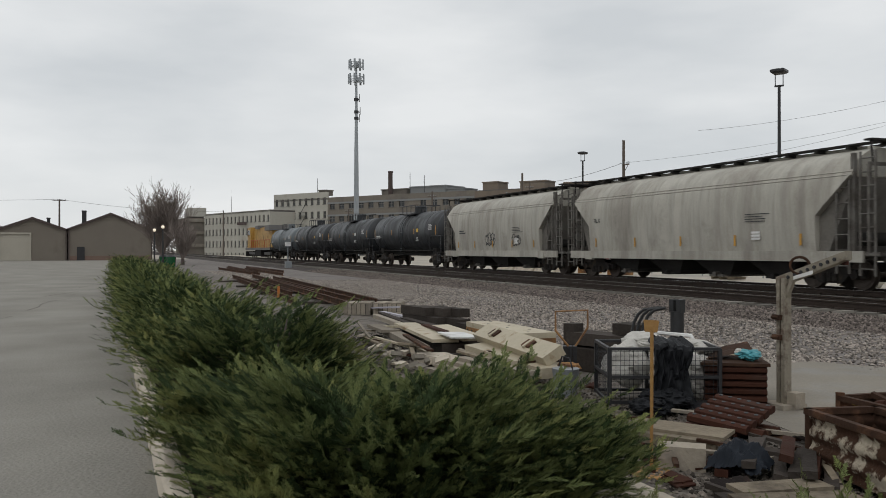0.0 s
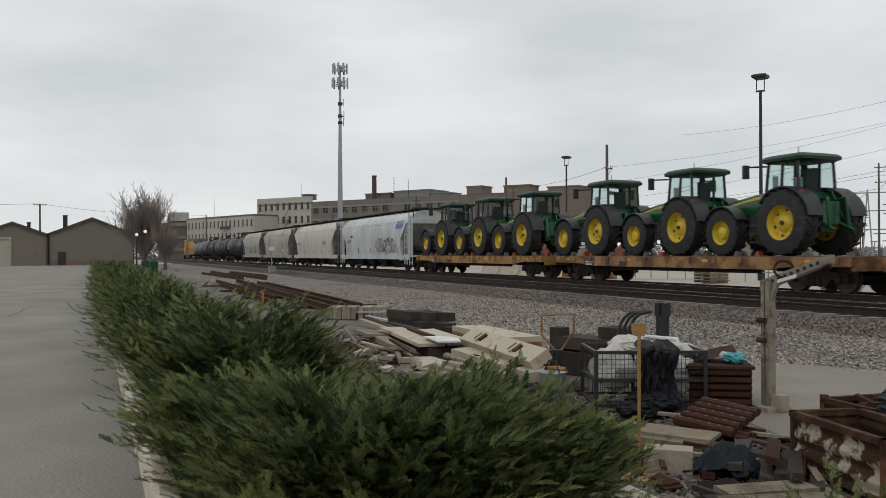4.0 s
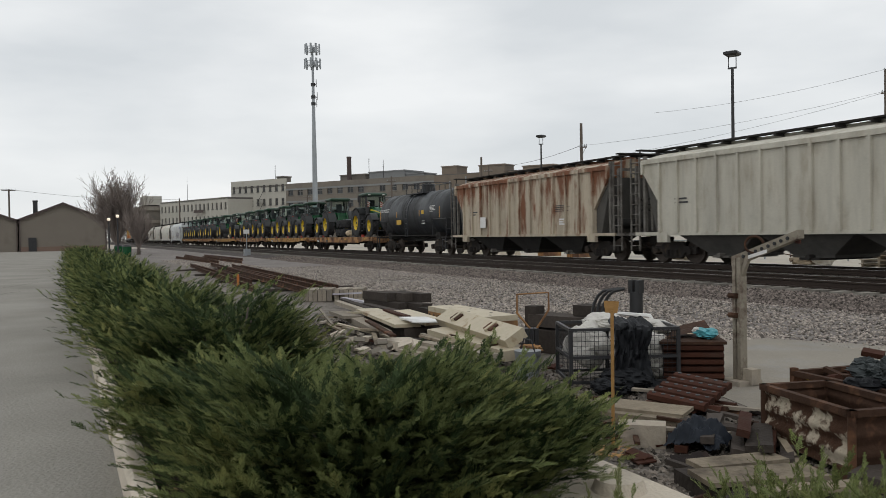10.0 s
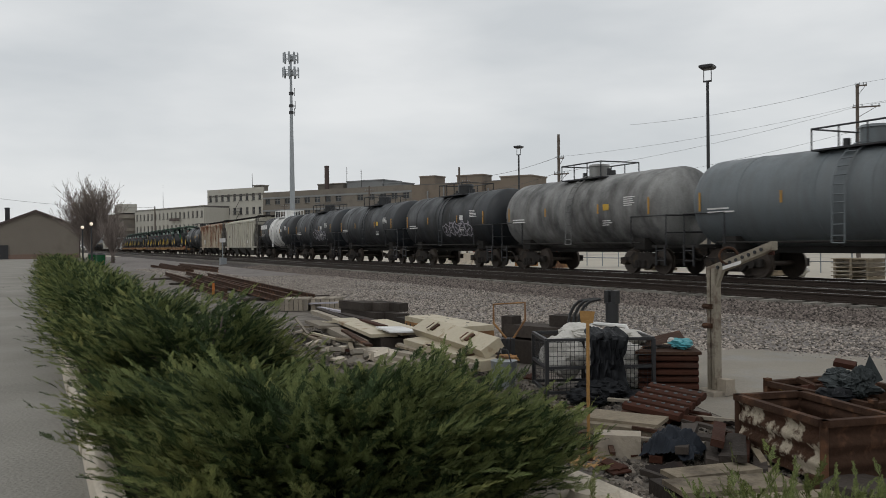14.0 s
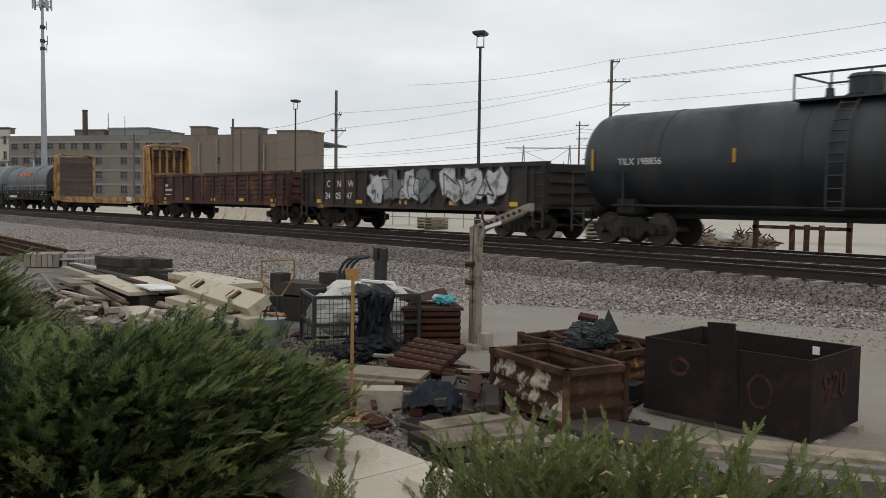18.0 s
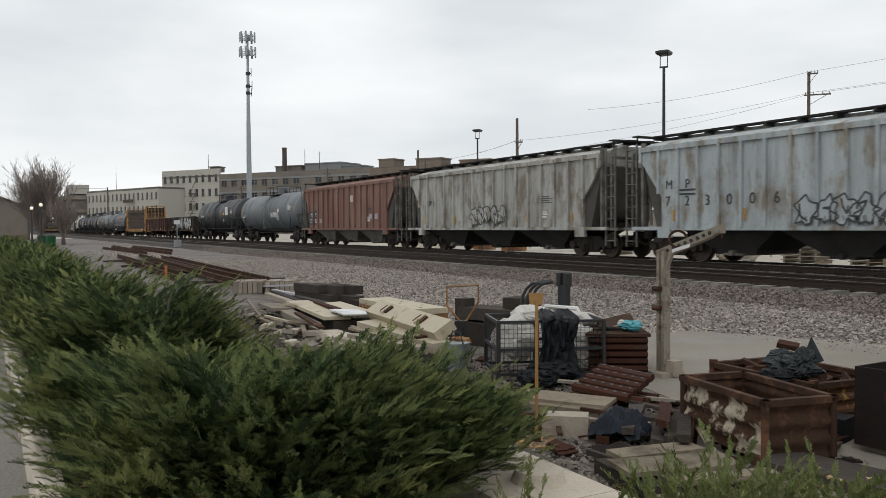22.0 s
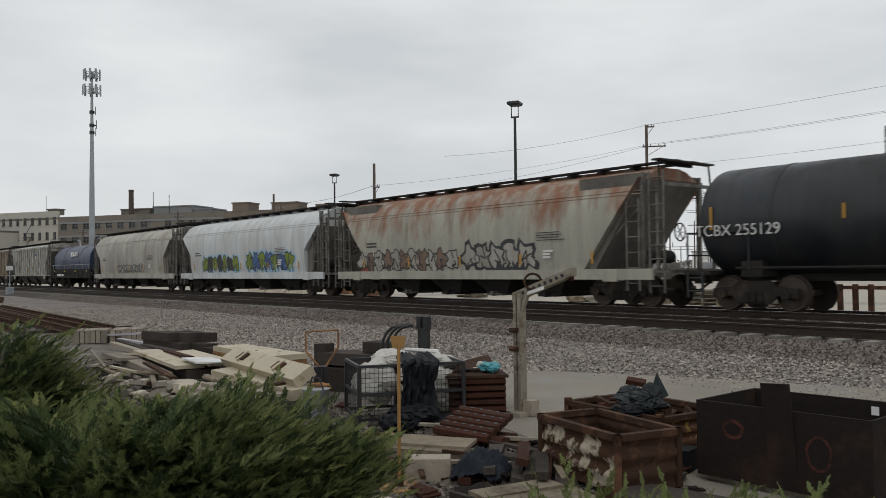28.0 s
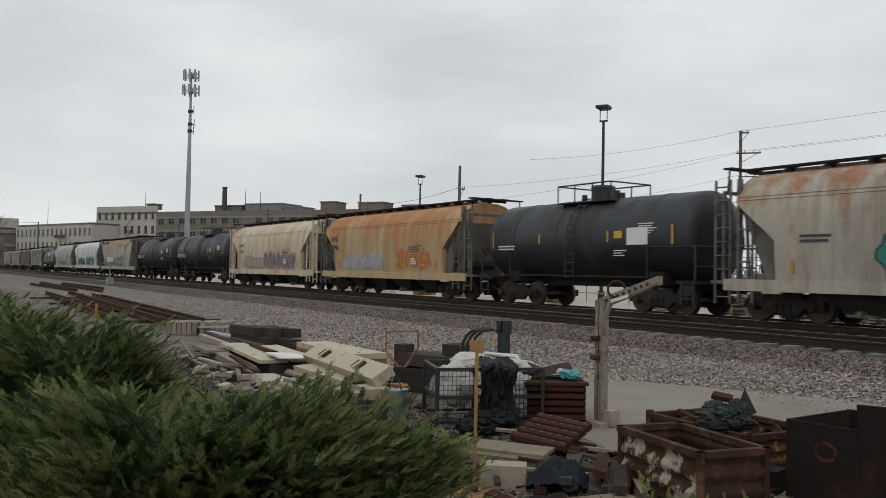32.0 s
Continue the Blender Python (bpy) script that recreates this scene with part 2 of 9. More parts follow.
RUST = (0.13, 0.055, 0.028)
M = {
    "asphalt": mat("asphalt", (0.265, 0.25, 0.22), 0.9, var=0.26, scale=0.5, fine=30, bump=0.8, second=(0.23, 0.217, 0.19), second_at=0.58, second_scale=0.35, soft=0.15),
    "gravel": mat("gravel", (0.21, 0.19, 0.175), 0.95, var=0.35, scale=0.5, fine=14, bump=1.0, dist=0.06, second=(0.17, 0.155, 0.145), second_at=0.56, second_scale=3.5),
    "ballast_bed": mat("ballast_bed", (0.075, 0.065, 0.06), 0.95, var=0.4, scale=1.2, fine=11, bump=1.0, dist=0.08),
    "stone": mat("stone", (0.145, 0.122, 0.108), 0.95, var=0.25, scale=4, fine=40, bump=0.4, island=0.75),
    "light_stone": mat("light_stone", (0.275, 0.242, 0.212), 0.95, var=0.25, scale=4, fine=40, bump=0.4, island=0.7),
    "yard_stone": mat("yard_stone", (0.15, 0.13, 0.11), 0.95, var=0.25, scale=4, fine=40, bump=0.4, island=0.9),
    "far_ground": mat("far_ground", (0.41, 0.37, 0.305), 0.95, var=0.18, scale=0.12, fine=2.0, bump=0.3, second=(0.30, 0.28, 0.24), second_at=0.6, second_scale=0.1),
    "concrete": mat("concrete", (0.235, 0.21, 0.172), 0.9, var=0.22, scale=0.9, fine=35, bump=0.3, second=(0.24, 0.225, 0.2), second_at=0.6, second_scale=0.8),
    "kerb_concrete": mat("kerb_concrete", (0.54, 0.475, 0.385), 0.9, var=0.18, scale=2.5, fine=45, bump=0.5, second=(0.27, 0.24, 0.19), second_at=0.63, second_scale=2.0),
    "yard_soil": mat("yard_soil", (0.17, 0.148, 0.125), 0.95, var=0.4, scale=1.5, fine=16, bump=1.0, dist=0.05, second=(0.09, 0.077, 0.066), second_at=0.55, second_scale=2.5),
    "soil": mat("soil", (0.055, 0.045, 0.035), 0.95, var=0.5, scale=2, fine=22, bump=1.0, dist=0.05),
    "grass": mat("grass", (0.13, 0.125, 0.06), 0.95, var=0.4, scale=0.6, fine=14, bump=1.0),
    "rail_steel": mat("rail_steel", (0.05, 0.038, 0.032), 0.6, 0.5, var=0.2, scale=2, fine=20),
    "rail_top": mat("rail_top", (0.42, 0.41, 0.4), 0.25, 1.0, var=0.08, scale=3, fine=50, bump=0.05),
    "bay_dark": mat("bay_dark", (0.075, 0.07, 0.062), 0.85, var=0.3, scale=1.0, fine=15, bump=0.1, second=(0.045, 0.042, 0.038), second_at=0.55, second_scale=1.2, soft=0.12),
    "end_steel": mat("end_steel", (0.15, 0.14, 0.125), 0.8, var=0.3, scale=1.5, fine=15, bump=0.1, second=(0.07, 0.06, 0.05), second_at=0.52, second_scale=2.0, soft=0.1),
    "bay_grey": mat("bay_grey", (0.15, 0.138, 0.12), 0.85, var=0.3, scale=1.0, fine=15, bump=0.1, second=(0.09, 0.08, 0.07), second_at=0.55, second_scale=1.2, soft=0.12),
    "tie": mat("tie", (0.22, 0.205, 0.18), 0.9, var=0.3, scale=2, fine=30, bump=0.6, obvar=0.25),
    "truck_black": mat("truck_black", (0.035, 0.031, 0.028), 0.8, 0.2, var=0.4, scale=3, fine=25, second=(0.075, 0.055, 0.04), second_at=0.58, second_scale=2.5),
    "wheel_steel": mat("wheel_steel", (0.07, 0.055, 0.045), 0.6, 0.5, var=0.3, scale=6, fine=30),
    "under_black": mat("under_black", (0.03, 0.028, 0.026), 0.85, var=0.4, scale=1.5, fine=20),
    "tank_black": mat("tank_black", (0.010, 0.0145, 0.0195), 0.42, var=0.3, scale=0.8, fine=25, bump=0.08, second=(0.026, 0.026, 0.026), second_at=0.56, second_scale=0.9, streak=0.35, obvar=0.12, soft=0.14, grime=0.25),
    "tank_grey": mat("tank_grey", (0.135, 0.155, 0.165), 0.45, var=0.2, scale=0.7, fine=25, bump=0.08, second=(0.085, 0.095, 0.1), second_at=0.6, second_scale=0.7, streak=0.3, soft=0.15, grime=0.35),
    "tank_dirty": mat("tank_dirty", (0.30, 0.30, 0.29), 0.6, var=0.3, scale=0.8, fine=25, bump=0.1, second=(0.05, 0.05, 0.05), second_at=0.5, second_scale=0.7, streak=0.5, soft=0.15, grime=0.5),
    "tank_white": mat("tank_white", (0.72, 0.72, 0.70), 0.5, var=0.1, scale=1, fine=25, bump=0.05, second=(0.5, 0.48, 0.44), second_at=0.62, second_scale=1.0, streak=0.3, soft=0.12, grime=0.4),
    "hop_grey": mat("hop_grey", (0.43, 0.41, 0.355), 0.6, var=0.14, scale=0.5, fine=20, bump=0.08, second=(0.30, 0.275, 0.235), second_at=0.56, second_scale=0.8, streak=0.3, soft=0.12, obvar=0.06, grime=0.45),
    "hop_white": mat("hop_white", (0.58, 0.60, 0.60), 0.55, var=0.1, scale=0.5, fine=20, bump=0.06, second=(0.42, 0.41, 0.38), second_at=0.6, second_scale=0.7, streak=0.3, soft=0.14, grime=0.28),
    "hop_beige": mat("hop_beige", (0.56, 0.54, 0.475), 0.6, var=0.12, scale=0.5, fine=20, bump=0.06, second=(0.44, 0.25, 0.09), second_at=0.68, second_scale=1.3, streak=0.16, soft=0.05, top=0.06, top_z=2.6, grime=0.34),
    "hop_cream": mat("hop_cream", (0.60, 0.52, 0.385), 0.6, var=0.12, scale=0.5, fine=20, bump=0.06, second=(0.45, 0.25, 0.11), second_at=0.62, second_scale=0.8, streak=0.22, soft=0.14, grime=0.45),
    "hop_orange": mat("hop_orange", (0.50, 0.36, 0.20), 0.65, var=0.14, scale=0.5, fine=20, bump=0.06, second=(0.42, 0.19, 0.075), second_at=0.54, second_scale=0.9, streak=0.22, soft=0.14, top=0.1, top_z=2.6, grime=0.35),
    "hop_rust": mat("hop_rust", (0.39, 0.375, 0.31), 0.65, var=0.18, scale=0.8, fine=20, bump=0.08, second=(0.25, 0.12, 0.07), second_at=0.56, second_scale=1.6, streak=0.35, soft=0.12, top=0.15, top_z=3.0, grime=0.45),
    "hop_teal": mat("hop_teal", (0.42, 0.38, 0.31), 0.65, var=0.18, scale=0.8, fine=20, bump=0.06, second=(0.33, 0.17, 0.095), second_at=0.56, second_scale=1.5, streak=0.22, soft=0.09, top=0.06, top_z=2.6, grime=0.5),
    "box_rust": mat("box_rust", (0.47, 0.40, 0.30), 0.65, var=0.2, scale=0.9, fine=20, bump=0.1, second=(0.19, 0.075, 0.035), second_at=0.535, second_scale=1.9, streak=0.2, soft=0.06, top=0.05, top_z=2.8, grime=0.5),
    "hop_redbrown": mat("hop_redbrown", (0.20, 0.095, 0.07), 0.7, var=0.18, scale=0.6, fine=20, bump=0.08, second=(0.28, 0.19, 0.15), second_at=0.6, second_scale=1.0, streak=0.25, soft=0.12, grime=0.5),
    "hop_ribgrey": mat("hop_ribgrey", (0.44, 0.44, 0.41), 0.6, var=0.22, scale=1.2, fine=20, bump=0.08, second=(0.25, 0.215, 0.165), second_at=0.55, second_scale=2.0, streak=0.45, soft=0.07, obvar=0.08, grime=0.7),
    "hop_ribcream": mat("hop_ribcream", (0.50, 0.475, 0.40), 0.6, var=0.14, scale=0.9, fine=20, bump=0.08, second=(0.36, 0.32, 0.25), second_at=0.6, second_scale=1.6, streak=0.3, soft=0.1, grime=0.3),
    "hop_ribpale": mat("hop_ribpale", (0.40, 0.44, 0.45), 0.6, var=0.22, scale=1.2, fine=20, bump=0.08, second=(0.26, 0.225, 0.17), second_at=0.57, second_scale=2.0, streak=0.4, soft=0.07, grime=0.6),
    "hop_tan": mat("hop_tan", (0.32, 0.275, 0.215), 0.65, var=0.24, scale=1.1, fine=20, bump=0.08, second=(0.17, 0.13, 0.095), second_at=0.55, second_scale=1.8, streak=0.25, soft=0.12, grime=0.7),
    "gon_brown": mat("gon_brown", (0.066, 0.036, 0.031), 0.75, var=0.25, scale=0.8, fine=20, bump=0.12, second=(0.16, 0.075, 0.05), second_at=0.58, second_scale=1.2, streak=0.4, grime=0.4),
    "gon_black": mat("gon_black", (0.045, 0.04, 0.037), 0.75, var=0.3, scale=0.8, fine=20, bump=0.12, second=(0.09, 0.06, 0.045), second_at=0.58, second_scale=1.2, grime=0.3),
    "flat_yellow": mat("flat_yellow", (0.40, 0.215, 0.055), 0.65, var=0.2, scale=0.9, fine=20, bump=0.1, second=(0.16, 0.075, 0.03), second_at=0.55, second_scale=1.4, obvar=0.05, grime=0.5),
    "flat_rust": mat("flat_rust", (0.36, 0.185, 0.065), 0.7, var=0.25, scale=0.9, fine=20, bump=0.1, second=(0.14, 0.068, 0.035), second_at=0.52, second_scale=1.2, grime=0.55),
    "deck_wood": mat("deck_wood", (0.13, 0.09, 0.06), 0.85, var=0.35, scale=1.2, fine=18, bump=0.3),
    "bulk_wood": mat("bulk_wood", (0.07, 0.055, 0.044), 0.85, var=0.3, scale=1.5, fine=18, bump=0.3, island=0.3),
    "coil_blue": mat("coil_blue", (0.028, 0.04, 0.085), 0.45, var=0.25, scale=0.7, fine=20, bump=0.06, second=(0.06, 0.07, 0.1), second_at=0.62, second_scale=0.8, streak=0.4, grime=0.3),
    "coil_dark": mat("coil_dark", (0.055, 0.062, 0.07), 0.5, var=0.3, scale=0.7, fine=20, bump=0.06, second=(0.12, 0.075, 0.05), second_at=0.62, second_scale=0.8, streak=0.4, grime=0.3),
    "loco_yellow": mat("loco_yellow", (0.42, 0.24, 0.05), 0.5, var=0.2, scale=0.8, fine=20, bump=0.05, second=(0.2, 0.13, 0.06), second_at=0.6),
    "loco_grey": mat("loco_grey", (0.13, 0.125, 0.12), 0.6, var=0.2, scale=0.8, fine=20, bump=0.05),
    "green_dark": mat("green_dark", (0.005, 0.034, 0.014), 0.5, var=0.1, scale=1.5, fine=25, bump=0.03),
    "paint_silver": mat("paint_silver", (0.50, 0.51, 0.50), 0.5, var=0.3, scale=1.5, fine=12, bump=0.05, second=(0.16, 0.15, 0.14), second_at=0.56, second_scale=2.5),
    "green": mat("green", (0.007, 0.075, 0.024), 0.26, var=0.1, scale=1.5, fine=25, bump=0.03),
    "yellow": mat("yellow", (0.60, 0.43, 0.025), 0.45, var=0.12, scale=3, fine=25, bump=0.05),
    "rubber": mat("rubber", (0.02, 0.02, 0.021), 0.8, var=0.3, scale=3, fine=25, bump=0.2, second=(0.045, 0.042, 0.038), second_at=0.6, second_scale=3),
    "black_plastic": mat("black_plastic", (0.018, 0.018, 0.019), 0.55, var=0.2, scale=3, fine=30, bump=0.1),
    "fender_dark": mat("fender_dark", (0.017, 0.019, 0.019), 0.5, var=0.2, scale=3, fine=30, bump=0.06),
    "cab_glass": glass("cab_glass", (0.60, 0.74, 0.71)),
    "paint_white": mat("paint_white", (0.68, 0.67, 0.65), 0.6, var=0.15, scale=2, fine=20, bump=0.05, obvar=0.1),
    "paint_yellow": mat("paint_yellow", (0.58, 0.36, 0.04), 0.6, var=0.15, scale=2, fine=20, bump=0.05, obvar=0.1),
    "paint_amber": mat("paint_amber", (0.46, 0.24, 0.035), 0.6, var=0.2, scale=2, fine=20, bump=0.05, obvar=0.15),
    "paint_orange": mat("paint_orange", (0.5, 0.16, 0.03), 0.6, var=0.15, scale=2, fine=20, bump=0.05),
    "paint_black": mat("paint_black", (0.04, 0.04, 0.042), 0.6, var=0.15, scale=2, fine=20, bump=0.05),
    "paint_red": mat("paint_red", (0.42, 0.06, 0.04), 0.6, var=0.15, scale=2, fine=20, bump=0.05),
    "container_red": mat("container_red", (0.22, 0.055, 0.04), 0.7, var=0.15, scale=0.8, fine=10, bump=0.1),
    "paint_blue": mat("paint_blue", (0.06, 0.12, 0.3), 0.6, var=0.15, scale=2, fine=20, bump=0.05),
    "paint_olive": mat("paint_olive", (0.20, 0.26, 0.035), 0.6, var=0.2, scale=2, fine=20, bump=0.05),
    "paint_sky": mat("paint_sky", (0.30, 0.48, 0.62), 0.6, var=0.2, scale=2, fine=20, bump=0.05),
    "paint_teal": mat("paint_teal", (0.03, 0.20, 0.18), 0.6, var=0.2, scale=2, fine=20, bump=0.05),
    "paint_pink": mat("paint_pink", (0.38, 0.23, 0.25), 0.6, var=0.2, scale=2, fine=20, bump=0.05),
    "paint_mint": mat("paint_mint", (0.34, 0.40, 0.27), 0.6, var=0.2, scale=2, fine=20, bump=0.05),
    "paint_grey": mat("paint_grey", (0.15, 0.155, 0.15), 0.6, var=0.25, scale=2, fine=20, bump=0.05),
    "paint_brown": mat("paint_brown", (0.20, 0.13, 0.09), 0.6, var=0.25, scale=2, fine=20, bump=0.05),
    "paint_lav": mat("paint_lav", (0.40, 0.38, 0.42), 0.6, var=0.2, scale=2, fine=20, bump=0.05),
    "shed_wall": mat("shed_wall", (0.175, 0.152, 0.125), 0.85, var=0.12, scale=0.3, fine=6, bump=0.15, second=(0.15, 0.13, 0.105), second_at=0.62, second_scale=0.25),
    "shed_door": mat("shed_door", (0.40, 0.37, 0.31), 0.8, var=0.08, scale=0.5, fine=6, bump=0.1),
    "shed_trim": mat("shed_trim", (0.07, 0.05, 0.045), 0.8, var=0.2),
    "shed_roof": mat("shed_roof", (0.10, 0.09, 0.085), 0.8, var=0.2, scale=0.4, fine=5),
    "wall_cream": mat("wall_cream", (0.40, 0.385, 0.34), 0.9, var=0.1, scale=0.1, fine=2, bump=0.1, second=(0.34, 0.31, 0.26), second_at=0.62, second_scale=0.12),
    "wall_brick": mat("wall_brick", (0.175, 0.155, 0.13), 0.9, var=0.14, scale=0.12, fine=2, bump=0.1, second=(0.125, 0.112, 0.098), second_at=0.55, second_scale=0.12),
    "wall_brown": mat("wall_brown", (0.175, 0.142, 0.112), 0.9, var=0.12, scale=0.12, fine=2, bump=0.1, second=(0.14, 0.115, 0.092), second_at=0.58, second_scale=0.15),
    "metal_grey": mat("metal_grey", (0.20, 0.205, 0.205), 0.7, var=0.12, scale=0.3, fine=3, bump=0.05),
    "wall_redbrick": mat("wall_redbrick", (0.17, 0.115, 0.09), 0.9, var=0.14, scale=0.12, fine=2, bump=0.1),
    "frame_grey": mat("frame_grey", (0.16, 0.155, 0.145), 0.8, var=0.15, scale=0.5, fine=4, bump=0.05, obvar=0.2),
    "window_dark": mat("window_dark", (0.05, 0.055, 0.06), 0.25, var=0.4, scale=0.3, fine=2, bump=0.0, obvar=0.3),
    "metal_galv": mat("metal_galv", (0.30, 0.32, 0.335), 0.5, 0.6, var=0.15, scale=1.0, fine=12, bump=0.08),
    "metal_dark": mat("metal_dark", (0.03, 0.03, 0.032), 0.5, 0.3, var=0.2, scale=2, fine=20, bump=0.05),
    "lamp_globe": glow("lamp_globe", (1.0, 0.84, 0.66), 0.5),
    "headlight": glow("headlight", (1.0, 0.9, 0.75), 4.0),
    "pole_wood": mat("pole_wood", (0.11, 0.09, 0.075), 0.9, var=0.3, scale=1, fine=14, bump=0.3),
    "bark": mat("bark", (0.10, 0.08, 0.07), 0.95, var=0.3, scale=3, fine=14, bump=0.4),
    "twigs": mat("twigs", (0.21, 0.175, 0.155), 0.95, var=0.3, scale=1, fine=5, bump=0.0),
    "far_wood": mat("far_wood", (0.20, 0.185, 0.17), 0.95, var=0.5, scale=0.1, fine=0.6, bump=0.3),
    "needle": mat("needle", (0.045, 0.068, 0.028), 0.9, var=0.22, scale=1.5, fine=16, bump=0.0, island=0.5, second=(0.074, 0.094, 0.033), second_at=0.57, second_scale=1.6, leafy=True),
    "needle_tip": mat("needle_tip", (0.165, 0.195, 0.075), 0.9, var=0.22, scale=1.5, fine=16, bump=0.0, island=0.35, second=(0.23, 0.235, 0.085), second_at=0.57, second_scale=1.6, leafy=True),
    "needle_light": mat("needle_light", (0.145, 0.168, 0.058), 0.9, var=0.2, scale=2.0, fine=16, bump=0.0, island=0.4, leafy=True, second=(0.20, 0.20, 0.085), second_at=0.6, second_scale=2.4),
    # near-black tone standing in for shade deep inside the junipers
    "core_shade": mat("core_shade", (0.011, 0.018, 0.007), 0.8, var=0.3, scale=2, fine=16, bump=0.0, island=0.3),
    "dry_leaf": mat("dry_leaf", (0.38, 0.27, 0.13), 0.8, var=0.3, scale=5, fine=30, bump=0.2, island=0.35),
    "rusty": mat("rusty", (0.058, 0.032, 0.021), 0.85, 0.1, var=0.3, scale=3, fine=25, bump=0.4, second=(0.14, 0.07, 0.04), second_at=0.58, second_scale=3),
    "rusty_peel": mat("rusty_peel", (0.066, 0.034, 0.021), 0.85, 0.1, var=0.35, scale=3, fine=25, bump=0.5, second=(0.46, 0.40, 0.31), second_at=0.515, second_scale=4.2, soft=0.025),
    "rusty_yellow": mat("rusty_yellow", (0.13, 0.065, 0.04), 0.85, 0.1, var=0.3, scale=3, fine=25, bump=0.5, second=(0.42, 0.28, 0.075), second_at=0.55, second_scale=4.5, soft=0.03),
    "dark_steel": mat("dark_steel", (0.019, 0.0145, 0.013), 0.9, 0.0, var=0.22, scale=1.6, fine=25, bump=0.3, second=(0.035, 0.021, 0.016), second_at=0.58, second_scale=2),
    "redlead": mat("redlead", (0.055, 0.022, 0.014), 0.85, 0.0, var=0.25, scale=3, fine=25, bump=0.35, second=(0.05, 0.026, 0.019), second_at=0.58, second_scale=3, obvar=0.15),
    "rust_mark": mat("rust_mark", (0.08, 0.03, 0.022), 0.85, var=0.5, scale=8, fine=40, bump=0.2, second=(0.02, 0.0145, 0.013), second_at=0.54, second_scale=12, soft=0.1),
    "chalk_faded": mat("chalk_faded", (0.052, 0.022, 0.017), 0.9, var=0.5, scale=9, fine=40, bump=0.2),
    "old_timber": mat("old_timber", (0.27, 0.225, 0.165), 0.9, var=0.3, scale=2, fine=25, bump=0.5, second=(0.15, 0.123, 0.092), second_at=0.56, second_scale=2.2, obvar=0.3),
    "grey_timber": mat("grey_timber", (0.30, 0.262, 0.21), 0.9, var=0.25, scale=2, fine=25, bump=0.5, second=(0.22, 0.195, 0.165), second_at=0.58, second_scale=2, obvar=0.25),
    "dark_timber": mat("dark_timber", (0.06, 0.05, 0.043), 0.9, var=0.35, scale=2, fine=25, bump=0.5, obvar=0.3),
    "cream_paint": mat("cream_paint", (0.46, 0.40, 0.29), 0.6, var=0.14, scale=2, fine=25, bump=0.2, second=(0.27, 0.19, 0.11), second_at=0.64, second_scale=3.5, obvar=0.08),
    "post_paint": mat("post_paint", (0.255, 0.225, 0.175), 0.75, var=0.2, scale=3, fine=30, bump=0.4, second=(0.11, 0.075, 0.055), second_at=0.55, second_scale=4.5),
    "stake_yellow": mat("stake_yellow", (0.33, 0.18, 0.055), 0.7, var=0.2, scale=5, fine=30, bump=0.3, second=(0.22, 0.10, 0.04), second_at=0.62, second_scale=9),
    "tarp_black": mat("tarp_black", (0.012, 0.013, 0.015), 0.6, var=0.3, scale=4, fine=18, bump=0.4),
    "tarp_grey": mat("tarp_grey", (0.045, 0.052, 0.053), 0.6, var=0.3, scale=4, fine=18, bump=0.4),
    "tarp_blue": mat("tarp_blue", (0.017, 0.021, 0.028), 0.6, var=0.3, scale=4, fine=18, bump=0.4),
    "sack_white": mat("sack_white", (0.5, 0.48, 0.44), 0.7, var=0.15, scale=4, fine=30, bump=0.4),
    "sack_cream": mat("sack_cream", (0.50, 0.40, 0.27), 0.7, var=0.2, scale=4, fine=30, bump=0.4),
    "teal_plastic": mat("teal_plastic", (0.07, 0.30, 0.34), 0.5, var=0.2, scale=6, fine=30, bump=0.2),
    "hose_black": mat("hose_black", (0.015, 0.015, 0.016), 0.5, var=0.2),
}


for key in ("needle", "needle_tip", "needle_light", "core_shade", "stone", "light_stone", "gravel", "asphalt", "soil", "ballast_bed", "redlead", "rusty", "rusty_peel", "rusty_yellow", "dark_steel", "dark_timber", "old_timber", "grey_timber", "chalk_faded", "rust_mark", "truck_black", "under_black", "gon_black", "gon_brown", "yard_stone", "tie", "rail_steel", "tarp_black", "tarp_grey", "tarp_blue"):
    M[key].node_tree.nodes["Principled BSDF"].inputs["Specular IOR Level"].default_value = 0.15


# ---- mesh helpers ----
def box(bm, c, s, m=None):
    hx, hy, hz = s[0] / 2, s[1] / 2, s[2] / 2
    vs = [bm.verts.new((m @ Vector((c[0] + x, c[1] + y, c[2] + z))) if m else (c[0] + x, c[1] + y, c[2] + z)) for x in (-hx, hx) for y in (-hy, hy) for z in (-hz, hz)]
    for f in ((0, 1, 3, 2), (4, 6, 7, 5), (0, 4, 5, 1), (2, 3, 7, 6), (0, 2, 6, 4), (1, 5, 7, 3)):
        bm.faces.new([vs[i] for i in f])
    return bm


def cyl(bm, a, b, r0, r1=None, n=10, caps=True):
    a, b = Vector(a), Vector(b)
    r1 = r0 if r1 is None else r1
    d = b - a
    q = d.to_track_quat("Z", "Y")
    u, v = q @ Vector((1, 0, 0)), q @ Vector((0, 1, 0))
    rings = [[bm.verts.new(p + (u * math.cos(k * math.tau / n) + v * math.sin(k * math.tau / n)) * r) for k in range(n)] for p, r in ((a, r0), (b, r1))]
    for k in range(n):
        f = bm.faces.new((rings[0][k], rings[0][(k + 1) % n], rings[1][(k + 1) % n], rings[1][k]))
        f.smooth = n > 7
    if caps:
        bm.faces.new(rings[0][::-1])
        bm.faces.new(rings[1])
    return bm


